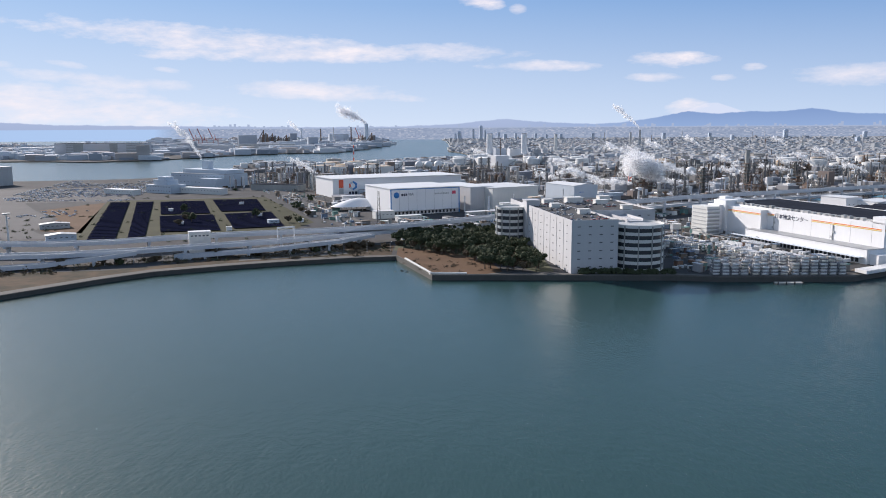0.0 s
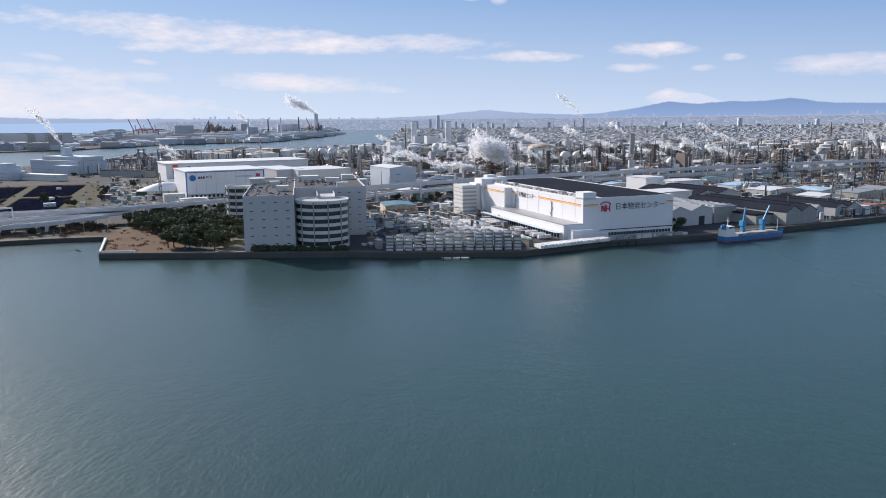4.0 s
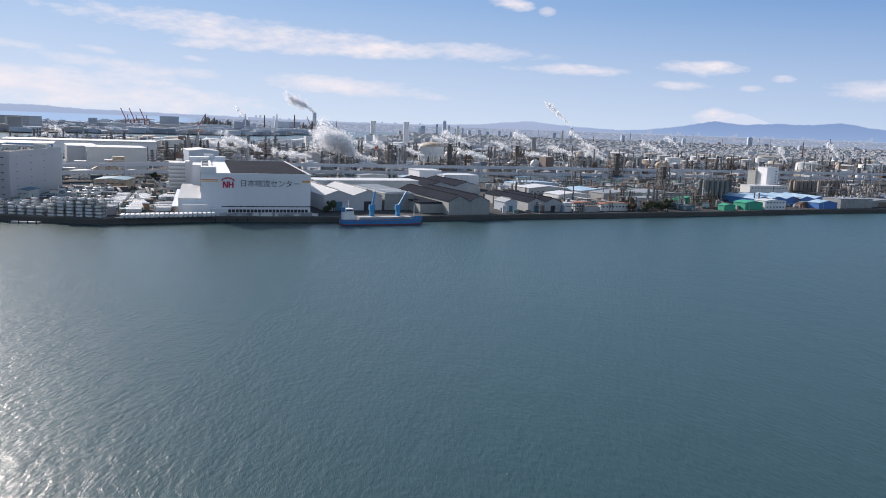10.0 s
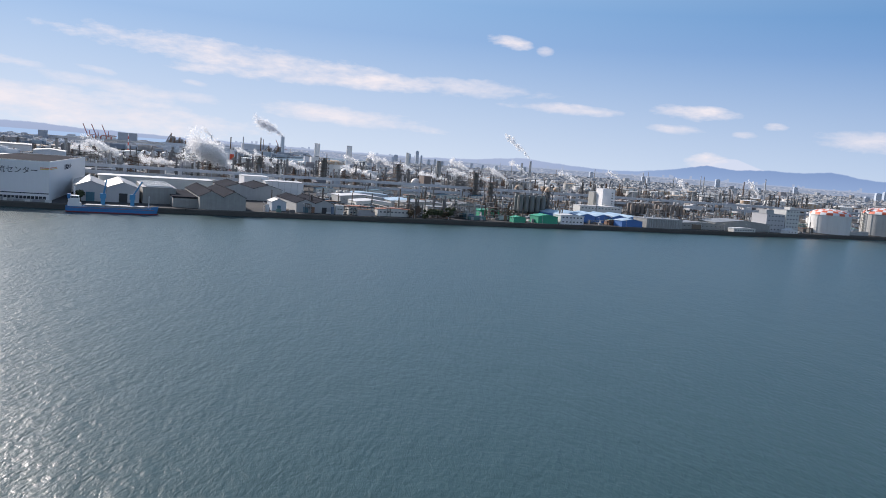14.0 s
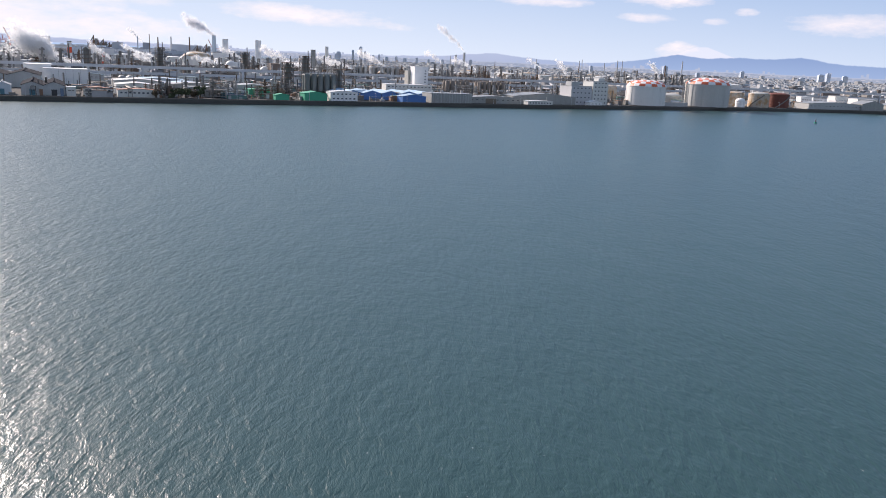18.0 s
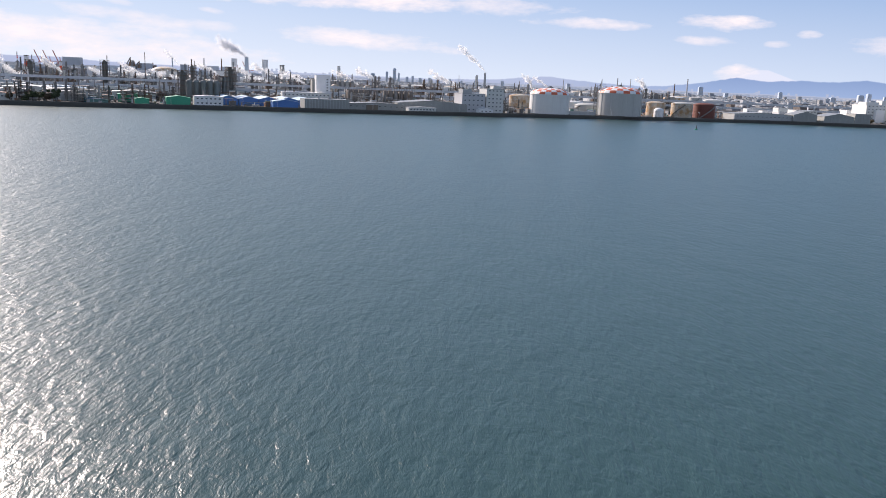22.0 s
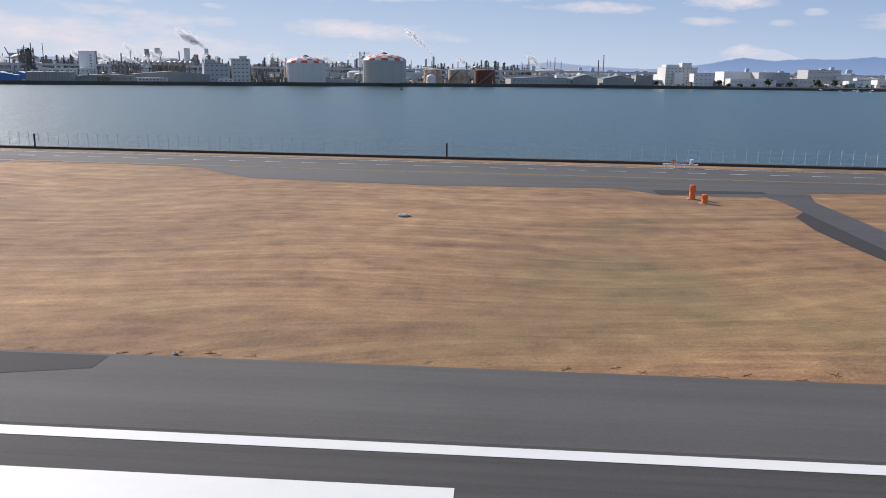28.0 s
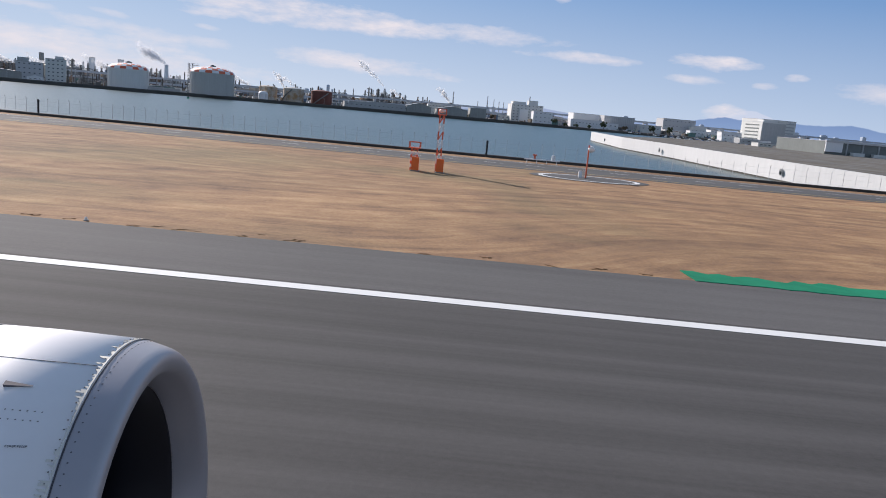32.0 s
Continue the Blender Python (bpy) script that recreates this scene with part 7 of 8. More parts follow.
def trailer(cab):
    t = thing("lorry" if cab else "trailer", 0, 0, -95, 0, "white box lorry with a dark windscreen" if cab else "white box trailer parked on its wheels", "lorry" if cab else "trailer", "parked lorries")
    part("box", Mesh().box(0, 0, .7, 7.2, 1.5, 1.6), M_TRAILER, t)
    part("chassis", Mesh().box(0, 0, .45, 7, .9, .22), M_FRAME, t)
    gear = Mesh()
    for x in (-2.8, -2.1, 2.4):
        for y in (-.62, .62):
            gear.beam((x, y - .12, .27), (x, y + .12, .27), .54, None, 12)
    part("wheels", gear, M_TYRE, t)
    if cab:
        cab = part("cab", Mesh().box(4.5, 0, .35, 1.3, 1.45, 1.6), M_WHITE, t)
        part("windscreen", Mesh().box(5.16, 0, 1.1, .06, 1.3, .6), M_GLASS, cab)
    return t


TR, LO = trailer(False), trailer(True)
dc = pose(224.5, 371.3, LAND_Z, 0, 0, 19.6)
for i in range(26):                                     # backed on to the dock
    if rng.random() < .6:
        place(rng.choice((TR, LO)), dc @ pose(-18.4, 7 + i * 3.05, 0, 0, 0, 180 + rng.uniform(-1, 1)))
for i in range(34):
    if rng.random() < .9:
        place(TR if rng.random() < .7 else LO, dc @ pose(-32 + rng.uniform(-.4, .4), 2 + i * 2.5, 0, 0, 0, 180 + rng.uniform(-1, 1)))
for i in range(26):
    if rng.random() < .85:
        place(TR, dc @ pose(-44 + rng.uniform(-.4, .4), 14 + i * 3.0, 0, 0, 0, 186 + rng.uniform(-1, 1)))
for i in range(20):                                     # along the quay
    place(TR, pose(198 + i * 1.9, 340.6 + i * 1.12, LAND_Z, 0, 0, 108 + rng.uniform(-1, 1)))
block("workshop", 106.5, 404, 8, 9, 14, 4.8, M_OFFWHITE, M_TEALROOF, "yard workshop with a dark teal roof", "workshop", 1, 3, .6)
block("workshop", 116, 478, 12, 20, 26, 6.2, M_TANKRUST, M_TEALROOF, "cream workshop with a teal roof", "workshop", 1, 6, .8)
for i in range(9):                                      # open racks in a slanting line
    g = thing("flat_rack", 150 + i * 2.7, 468 - i * 8, LAND_Z, -70, "pale slatted flat rack standing in the yard", "rack", "yard racks")
    part("slab", Mesh().box(0, 0, .5, 6.4, 2.6, .3), M_PALE, g)
    part("slat", Mesh().box(0, -.7, .8, 6.2, .25, .12), M_OFFWHITE, g)
    part("slat", Mesh().box(0, .1, .8, 6.2, .25, .12), M_OFFWHITE, g)
    part("slat", Mesh().box(0, .9, .8, 6.2, .25, .12), M_OFFWHITE, g)
    part("base", Mesh().box(0, 0, 0, 6, 2, .5), M_FRAME, g)
for i in range(30):                                     # stacked goods on the quay before the white centre
    w, h = rng.uniform(2, 3.4), rng.uniform(.8, 2.2)
    g = thing("pallet_stack", 236 + i * 1.55, 363.2 + i * .65 + rng.uniform(-.6, .6), LAND_Z, 20, "stack of wrapped goods on the quay", "goods", "quay goods")
    part("load", Mesh().box(0, 0, .15, w * .8, 1.3, h), rng.choice((M_FRAME, M_DULL, M_OFFWHITE, M_GREY)), g)
    part("pallet", Mesh().box(0, 0, 0, w * .8, 1.35, .15), M_BARK, g)
pont = thing("pontoon", 158, 329, 0, 3, "low dark mooring pontoon at the quay", "pontoon")
part("deck", Mesh().box(0, 0, -.3, 13, 3.4, 1.0), M_DULL, pont)
for x in (-6, -2, 2, 6):
    part("fender", Mesh().cyl(x, -1.8, -.2, 1.3, .3, 8), M_TYRE, pont)
for i in range(20):
    f = thing("quay_fender", 236 + i * 4.8, 358.6 + i * 1.96, .2, 20, "black rubber fender on the quay wall", "fender", "quay fenders")
    part("block", Mesh().box(0, -.35, 0, .5, .5, 1.7), M_TYRE, f)


# ---- the coaster ----
def ship():
    s = thing("cargo_ship", 315, 378.5, 0, 24, "blue coaster with white deckhouse moored at the quay", "ship")
    hull_b = surface("hull_blue", (0.03, 0.20, 0.45), 0.5, 0, 0.08, 0.5, 0.1, streak=.2)
    boot = surface("boot_red", (0.30, 0.06, 0.06), 0.7, 0, 0.1, 0.5, 0.1)
    sect = [(-21, 2.6), (-20, 3.5), (-14, 3.8), (0, 3.8), (14, 3.7), (18, 2.6), (20.5, 1.2), (22, .1)]

    def strake(z0, z1, k0, k1, rise):
        m, n = Mesh(), len(sect)
        for sgn in (-1, 1):
            pts = []
            for i, (x, b_) in enumerate(sect):
                lift = rise * max(0, (x - 12) / 10) ** 2
                pts += [(x, sgn * b_ * k0, z0), (x + (.8 if i == n - 1 else 0), sgn * b_ * k1, z1 + lift)]
            fs = [(2 * i, 2 * i + 2, 2 * i + 3, 2 * i + 1) for i in range(n - 1)]
            m.add(pts, fs if sgn < 0 else [f[::-1] for f in fs], True)
        m.add([(sect[0][0], -sect[0][1] * k0, z0), (sect[0][0], sect[0][1] * k0, z0), (sect[0][0], sect[0][1] * k1, z1), (sect[0][0], -sect[0][1] * k1, z1)], [(3, 2, 1, 0)])
        return m
    part("lower_hull", strake(-1, .5, .9, .98, 0), boot, s, "dull red boot topping")
    part("hull", strake(.5, 2.9, .98, 1.0, 1.3), hull_b, s, "blue painted hull")
    part("deck", Mesh().prism([(x, -b_) for x, b_ in sect] + [(x, b_) for x, b_ in sect[::-1]], 2.2, 2.4), M_REDROOF, s)
    part("hatch", Mesh().box(2, 0, 2.4, 28, 5.2, 1.2), M_FRAME, s)
    for i in range(7):
        part("hatch_cover", Mesh().box(-10 + i * 4, 0, 3.6, 3.7, 5.5, .3), M_GREY, s)
    house = part("deckhouse", Mesh().box(-17, 0, 2.4, 6, 6.6, 2.2).box(-17.3, 0, 4.6, 5, 6, 1.8).box(-17, 0, 6.4, 4, 5.6, 1.7), M_WHITE, s)
    part("bridge_windows", Mesh().box(-14.98, 0, 7.0, .1, 5.2, .8).box(-17, -2.84, 7.0, 3.6, .1, .8), M_GLASS, house)
    part("funnel", Mesh().box(-19.6, 0, 6.4, 1.6, 1.8, 2.4), hull_b, s)
    part("mast", Mesh().cyl(-17, 0, 8, 12.5, .18, 6).box(-17, 0, 10.5, .2, 2.4, .2), M_WHITE, s)
    part("fore_mast", Mesh().cyl(18, 0, 3, 9.5, .18, 6), M_WHITE, s)
    for y in (-3.5, 3.5):
        part("rail", Mesh().box(2, y, 3.3, 34, .06, .06).box(2, y, 2.9, 34, .06, .06), M_WHITE, s)
    for x, lean in ((-4, 1.5), (10, 4.5)):
        ped = part("crane_pedestal", Mesh().box(x, 2.6, 2.4, 2, 2, 4.6).box(x, 2.6, 7, 2.8, 2.6, 2.6), M_CRANEBLUE, s, "blue deck crane")
        m = Mesh().beam((x, 2.6, 8.6), (x + lean, 2.6, 16.5), .7).beam((x + .7, 2.6, 9.6), (x + lean, 2.6, 16.5), .3)
        part("crane_jib", m, M_CRANEBLUE, ped)
        part("crane_cable", Mesh().beam((x + lean, 2.6, 16.4), (x + lean, 2.6, 6), .08), M_STEEL, ped)


M_CRANEBLUE = surface("crane_blue", (0.05, 0.27, 0.50), 0.5, 0, 0.06)
ship()
for x, y in ((300, 382), (328, 394), (345, 402)):
    bl = thing("bollard", x, y, LAND_Z, 0, "black iron mooring bollard on the quay", "bollard", "bollards")
    part("post", Mesh().rings([(.3, 0), (.25, .5), (.4, .65), (.4, .8), (.05, .85)], 10), M_TYRE, bl)
# lamp posts along the quay roads
lamp = thing("street_lamp", 0, 0, -90, 0, "grey street lamp with a short arm", "street lamp", "street lamps")
part("pole", Mesh().cyl(0, 0, 0, 5.6, .12, 6, .07), M_BEAM, lamp)
part("arm", Mesh().beam((0, 0, 5.6), (1.2, 0, 5.9), .1), M_BEAM, lamp)
part("lantern", Mesh().box(1.4, 0, 5.82, .7, .3, .15), M_OFFWHITE, lamp)
for i in range(16):
    place(lamp, pose(-240 + i * 13.5, 350 + i * 5.2 if i < 12 else 414, LAND_Z, 0, 0, 60))
for i in range(30):
    x = 380 + i * 21
    place(lamp, pose(x, 430 + (x - 380) * .515, LAND_Z, 0, 0, 120))


# ---- loose goods, pipes and vehicles between the sheds ----
def clutter(name, count, spot, label, material, big=1.0):
    m = Mesh()
    for i in range(count):
        x, y = spot()
        yaw = radians(26) + rng.choice((0, 0, math.pi / 2)) + rng.uniform(-.05, .05)
        k = rng.random()
        if k < .45:
            m.box(x, y, LAND_Z, rng.uniform(1, 3.6) * big, rng.uniform(.9, 1.6) * big, rng.uniform(.7, 2.2) * big, yaw)
        elif k < .62:
            m.cyl(x, y, LAND_Z, LAND_Z + rng.uniform(1, 4.5) * big, rng.uniform(.5, 1.6) * big, 12)
        elif k < .75:
            n_ = rng.randint(2, 6)
            for q in range(n_):
                m.box(x + q * 1.7 * math.cos(yaw), y + q * 1.7 * math.sin(yaw), LAND_Z, 1.5, 3.2, rng.uniform(.4, 1.5), yaw)
        elif k < .9:
            w, d, h = rng.uniform(4, 11) * big, rng.uniform(3, 6) * big, rng.uniform(2, 4.2)
            m.box(x, y, LAND_Z, w, d, h, yaw)
            m.box(x, y, LAND_Z + h, w + .5, d + .5, .25, yaw)
        else:
            L, z = rng.uniform(8, 26), rng.uniform(1.5, 5)
            a = Vector((math.cos(yaw), math.sin(yaw), 0))
            p = Vector((x, y, LAND_Z + z))
            for q in range(3):
                o = Vector((-a.y, a.x, 0)) * q * .6
                m.beam(p + o, p + o + a * L, .35, None, 6)
            for q in (0, .5, 1):
                e = p + a * L * q
                m.box(e.x, e.y, LAND_Z, .4, 1.8, z, yaw)
    return solid(name, m, material, label, "goods", "stuff")


M_GOODS = many("stored_goods", [(.38, .38, .39), (.16, .155, .15), (.60, .61, .62), (.20, .16, .12), (.14, .2, .28), (.26, .26, .25), (.68, .68, .66), (.12, .115, .11), (.26, .15, .10), (.12, .24, .22)], 0.7)


def behind_quay():
    x = rng.uniform(372, 790)
    q = 417 + (x - 371) * .545
    return x, q + 9 + rng.random() * max(20, via_y(x) - 14 - q)


def yard_spot():
    return rng.uniform(112, 200), rng.uniform(342, 455)


def plain_spot():
    x = rng.uniform(-60, 300)
    return x, rng.uniform(max(500, via_y(x) - 10), via_y(x) + 60)


def bank_spot():
    x = rng.uniform(790, 1500)
    return x, 660 + (x - 800) * (.55 if x < 1000 else .23) + (0 if x < 1000 else 64) + rng.uniform(10, 140)


clutter("stored_goods", 1500, behind_quay, "mixed goods, huts, pipes and vessels between the sheds", M_GOODS)
clutter("yard_goods", 240, yard_spot, "pallets, boxes and small plant about the container yard", M_GOODS, .6)
clutter("works_goods", 700, plain_spot, "mixed plant, huts and goods by the viaduct", M_GOODS, .9)
clutter("bank_goods", 800, bank_spot, "mixed plant, huts and goods on the far bank", M_GOODS, 1.1)


def lot_spot():
    return rng.uniform(96, 222), rng.uniform(452, 560)


clutter("lot_goods", 190, lot_spot, "parked vans, huts and goods on the paved lots", M_GOODS, .9)


def scrub(name, count, spot, leaf, label, lo, hi):
    """Low ragged bushes, each a tuft of many small leaves."""
    m = Mesh()
    for i in range(count):
        x, y = spot()
        s = rng.uniform(lo, hi)
        for k in range(34):
            d = Vector((rng.gauss(0, .5), rng.gauss(0, .5), abs(rng.gauss(0, .4)))) * s
            u = Vector((rng.gauss(0, 1), rng.gauss(0, 1), rng.gauss(0, 1))).normalized() * s * rng.uniform(.12, .26)
            w = u.orthogonal().normalized() * u.length * .8
            c = Vector((x, y, LAND_Z + .1)) + d
            m.add([tuple(c + u), tuple(c + w), tuple(c - u), tuple(c - w)], [(0, 1, 2, 3)])
    return solid(name, m, leaf, label, "bushes", "stuff")


def verge_spot():
    t = rng.random()
    return -300 + 262 * t + rng.uniform(-4, 4), (300 + 60 * min(1, t * 2)) + 62 * max(0, t - .35) + rng.uniform(2, 26)


def between_panels():
    while True:
        x, y = rng.uniform(-350, -100), rng.uniform(455, 800)
        if abs(noise.noise((x * .03, y * .03, 9))) < .08:
            return x, y


def headland_spot():
    return rng.uniform(-30, 14), rng.uniform(346, 430)


scrub("verge_scrub", 260, verge_spot, M_LEAFDRY, "brown winter scrub along the sea wall", .7, 2.0)
scrub("verge_bushes", 90, verge_spot, M_LEAF, "dull green bushes along the sea wall", .7, 1.8)
scrub("field_scrub", 200, between_panels, M_LEAF, "rough bushes between the solar fields", .6, 1.9)
scrub("headland_scrub", 60, headland_spot, M_LEAFDRY, "dry brown scrub on the headland", .5, 1.5)


def works_road_spot():
    t = rng.random()
    return -75 - 250 * t + rng.uniform(-16, 22), 530 + 640 * t + rng.uniform(-6, 6)


clutter("roadside_goods", 260, works_road_spot, "cars, huts and pipes along the works road", M_GOODS, .8)


def pipe_racks():
    """Low steel pipe racks and slim columns between the quay sheds."""
    m = Mesh()
    for i in range(46):
        x, y = behind_quay()
        L, h, w = rng.uniform(14, 40), rng.uniform(3, 6.5), rng.uniform(2, 4)
        yaw = radians(26) + rng.choice((0, math.pi / 2))
        a = Vector((math.cos(yaw), math.sin(yaw), 0))
        n_ = Vector((-a.y, a.x, 0))
        p = Vector((x, y, LAND_Z))
        k = int(L / 4)
        for q in range(k + 1):
            for s in (-1, 1):
                e = p + a * (L * q / k) + n_ * s * w / 2
                m.box(e.x, e.y, LAND_Z, .25, .25, h)
        for z in (h * .6, h):
            for s in range(5):
                e = p + n_ * (s - 2) * w / 5 + Vector((0, 0, z))
                m.beam(e, e + a * L, rng.uniform(.2, .45), None, 6)
    for i in range(150):
        x, y = behind_quay()
        r = rng.uniform(.3, .9)
        m.cyl(x, y, LAND_Z, LAND_Z + rng.uniform(5, 12), r, 8, r * .8)
    return solid("pipe_racks", m, M_RACK, "rusty brown pipe racks and slim columns by the quay", "pipes", "stuff")


M_RACK = many("rack_steel", [(.13, .115, .10), (.22, .21, .2), (.10, .085, .075), (.34, .34, .34), (.17, .13, .1), (.12, .12, .12)], 0.7, 0.2)
pipe_racks()

# overrun deck on piles, with its railing
deck = thing("overrun_deck", 0, 0, 0, 0, "grey concrete overrun deck on piles over the sea", "deck")
part("slab", Mesh().prism([(828, 10), (837, 32.4), (846, 43.1), (887.4, 43.1), (887.4, -60), (828, -60)], FIELD_Z - 1.2, FIELD_Z + .01), M_DECK, deck)
part("edge_beam", ribbon([(837, 32.4), (846, 43.1), (887, 43.1)], .3, FIELD_Z - 1.4, FIELD_Z + .25), M_CONC, deck)
for i in range(5):
    part("slab_joint", Mesh().box(866, 40.4 - i * 4.6, FIELD_Z + .012, 42, .06, .008), M_WORN, deck)
for x in (858, 876):
    part("slab_joint", Mesh().box(x, 20, FIELD_Z + .017, .05, 45, .005), M_WORN, deck)
for i in range(9):
    for j in range(3):
        part("pile", Mesh().cyl(848 + i * 4.8, 42 - j * 6, -2, FIELD_Z - 1.2, .5, 10), M_QUAYDARK, deck)
r_ = random.Random(12)
for y in (40.2, 38.0, 33.2, 28.8, 22.0, 16.5):          # rubber and soot streaks along the slab
    for k in range(2):
        x0, L, w = 850 + k * 18 + r_.uniform(-2, 2), r_.uniform(9, 13), r_.uniform(.08, .22)
        q = [(x0 + L * i / 8, y + r_.uniform(-.04, .04) + w * math.sin(math.pi * (i + .3) / 8.6)) for i in range(9)]
        q += [(x0 + L * i / 8, y + r_.uniform(-.04, .04) - w * math.sin(math.pi * (i + .3) / 8.6)) for i in range(8, -1, -1)]
        part("soot_streak", Mesh().prism(q[::-1], FIELD_Z + .011, FIELD_Z + .016), M_SOOT, deck, "dark soot streak on the slab")
rail = thing("deck_railing", 0, 0, FIELD_Z, 0, "pale galvanised pipe railing on the deck edge", "railing")
M_RAIL = surface("galvanised_rail", (0.64, 0.65, 0.66), 0.5, 0.1, 0.08, 2.0, 0.3)
RAILP = Mesh().box(0, 0, 0, .09, .09, .72).box(0, -.25, 0, .07, .5, .07).beam((0, -.45, .05), (0, 0, .5), .05).data("post")
edge = [(837.2, 32.5), (846.1, 43.0), (887, 43.0)]
for (x0, y0), (x1, y1), n in ((edge[0], edge[1], 12), (edge[1], edge[2], 36)):
    yaw = math.degrees(math.atan2(y1 - y0, x1 - x0))
    for i in range(n + 1):
        part("post", RAILP, M_RAIL, rail, "", (x0 + (x1 - x0) * i / n, y0 + (y1 - y0) * i / n, .25), yaw)
    for z in (.55, .78, .97):
        part("rail_bar", Mesh().beam((x0, y0, z), (x1, y1, z), .06, None, 6), M_RAIL, rail)
box = thing("deck_box", 886.4, 39.4, FIELD_Z, 0, "low grey steel box on the deck", "box")
part("lid", Mesh().box(0, 0, .3, 1.0, .7, .06), M_RAIL, box)
part("body", Mesh().box(0, 0, 0, .9, .6, .3), M_GREY, box)
box = thing("deck_box", 848.6, 40.2, FIELD_Z, 0, "low grey steel box on the deck", "box")
part("lid", Mesh().box(0, 0, .3, 1.2, .8, .06), M_RAIL, box)
part("body", Mesh().box(0, 0, 0, 1.1, .7, .3), M_GREY, box)
solid("deck_end_wall", ribbon([(888.1, 43), (888.3, 20)], .28, FIELD_Z - .4, FIELD_Z + .7), M_CONC, "pale concrete wall at the end of the deck", "wall", "structure")
solid("drain_channel", ribbon([(890.9, 61), (891.3, 50), (892.0, 20)], .32, FIELD_Z, FIELD_Z + .12), M_CONC, "pale concrete drain channel beside the road", "drain", "structure")
for i in range(34):
    solid("drain_grating", Mesh().box(890.95 + i * .03, 59.5 - i * 1.15, FIELD_Z + .125, .3, .5, .02), M_DULL, "dark iron drain grating", "grating", "structure")
solid("kerb", ribbon([(891.4, 61.5), (894.5, 66.5), (903, 76), (911.8, 84)], .14, FIELD_Z, FIELD_Z + .18), M_CONC, "pale kerb along the grass edge", "kerb", "structure")


# perimeter fence of thin posts and wire
def fence(line, step, h, label):
    f = thing("fence", 0, 0, FIELD_Z, 0, label, "fence", "perimeter fence")
    post = Mesh().box(0, 0, 0, .034, .034, h).beam((0, 0, h), (0, -.18, h + .2), .026).data("post")
    for (x0, y0), (x1, y1) in zip(line, line[1:]):
        L = math.hypot(x1 - x0, y1 - y0)
        n = max(1, int(L / step))
        for i in range(n):
            part("post", post, M_RAIL, f, "", (x0 + (x1 - x0) * i / n, y0 + (y1 - y0) * i / n, .4), math.degrees(math.atan2(y1 - y0, x1 - x0)))
        for z in (.5, 1.1, 1.65):
            part("wire", Mesh().beam((x0, y0, z), (x1, y1, z), 0.01, None, 4), M_RAIL, f)


fence([(887.9, 45), (888.3, 80), (912, 94.4)], 1.25, 1.45, "galvanised chain fence with angled tops")
fence([(912, 94.4), (1020, 91), (1165, 86.5), (1200, 85.6)], 1.3, 1.45, "galvanised chain fence on the sea wall")
M_BLACKPOLE = surface("black_pole", (0.02, 0.022, 0.025), 0.6)
for x, y in ((888.6, 81), (916.8, 94), (968.6, 92.4), (1020.4, 91), (1068.6, 89.3), (1121, 87.6), (1172, 86)):
    p = thing("camera_post", x, y, FIELD_Z, 0, "dark post standing in the fence line", "post", "fence posts")
    part("pole", Mesh().cyl(0, 0, 0, 1.6, .11, 8), M_BLACKPOLE, p)
    part("cap", Mesh().cyl(0, 0, 1.6, 1.85, .14, 8, .1), M_BLACKPOLE, p)
sg = thing("marker_post", 889.6, 79.4, FIELD_Z, 0, "red and white marker board", "sign")
part("board", Mesh().box(0, 0, .5, .7, .1, .8), M_RED, sg)
part("band", Mesh().box(0, -.06, .75, .72, .02, .25), M_WHITE, sg)
part("post", Mesh().box(0, .08, 0, .1, .1, 1.3), M_STEEL, sg)


# armour rocks in the corner of the sea wall
def rock_data(seed):
    r = random.Random(seed)
    m = Mesh().ball(0, 0, 0, .55, 7, 5, .75, .5, r)
    m.smooth = [False] * len(m.f)
    return m.data("rock")


M_DRIFT = surface("bleached_wood", (0.55, 0.52, 0.48), 0.8, 0, 0.15, 3.0, 0.4)
ROCKS = [rock_data(s) for s in range(6)]
bank = thing("rock_bank", 884, 60, 0, 0, "bank of dark wet armour rocks against the sea wall", "rocks")
for i in range(290):
    y = rng.uniform(44.5, 81.5)
    w = 5.9 if y < 76 else 5.9 * max(.3, (83.5 - y) / 7.5)
    t = rng.random()
    x = 887 - w * t
    ob = part("rock", ROCKS[i % 6], M_ROCK, bank, "", (x - 884, y - 60, 3.0 * (1 - t) + .1 + rng.uniform(-.2, .3)), rng.uniform(0, 360))
    k = rng.uniform(.55, 1.0)
    ob.scale = (k, k * rng.uniform(.8, 1.3), k)
part("rock_core", Mesh().prism([(3.2, -16), (3.2, 22), (1.2, 20.5), (-2.4, 16), (-2.6, -16)], -1, .5).prism([(3.2, -16), (3.2, 20), (1.2, 17), (1, -16)], .4, 2.0), M_ROCK, bank)
loose = Mesh()
for i in range(520):
    y = rng.uniform(44.5, 81.5)
    w = 6.0 if y < 76 else 6.0 * max(.3, (83.5 - y) / 7.5)
    t = rng.random()
    d = Vector((rng.gauss(0, 1), rng.gauss(0, 1), rng.gauss(0, .6))).normalized() * rng.uniform(.3, .6)
    c = Vector((3.1 - w * t, y - 60, 3.0 * (1 - t) + .15 + rng.uniform(-.1, .25)))
    loose.beam(c - d, c + d, rng.uniform(.35, .6), None, 6)
loose.smooth = [False] * len(loose.f)
tagged(part("rock_rubble", loose, M_ROCK, bank), "dark grey concrete armour blocks", kind="stuff")
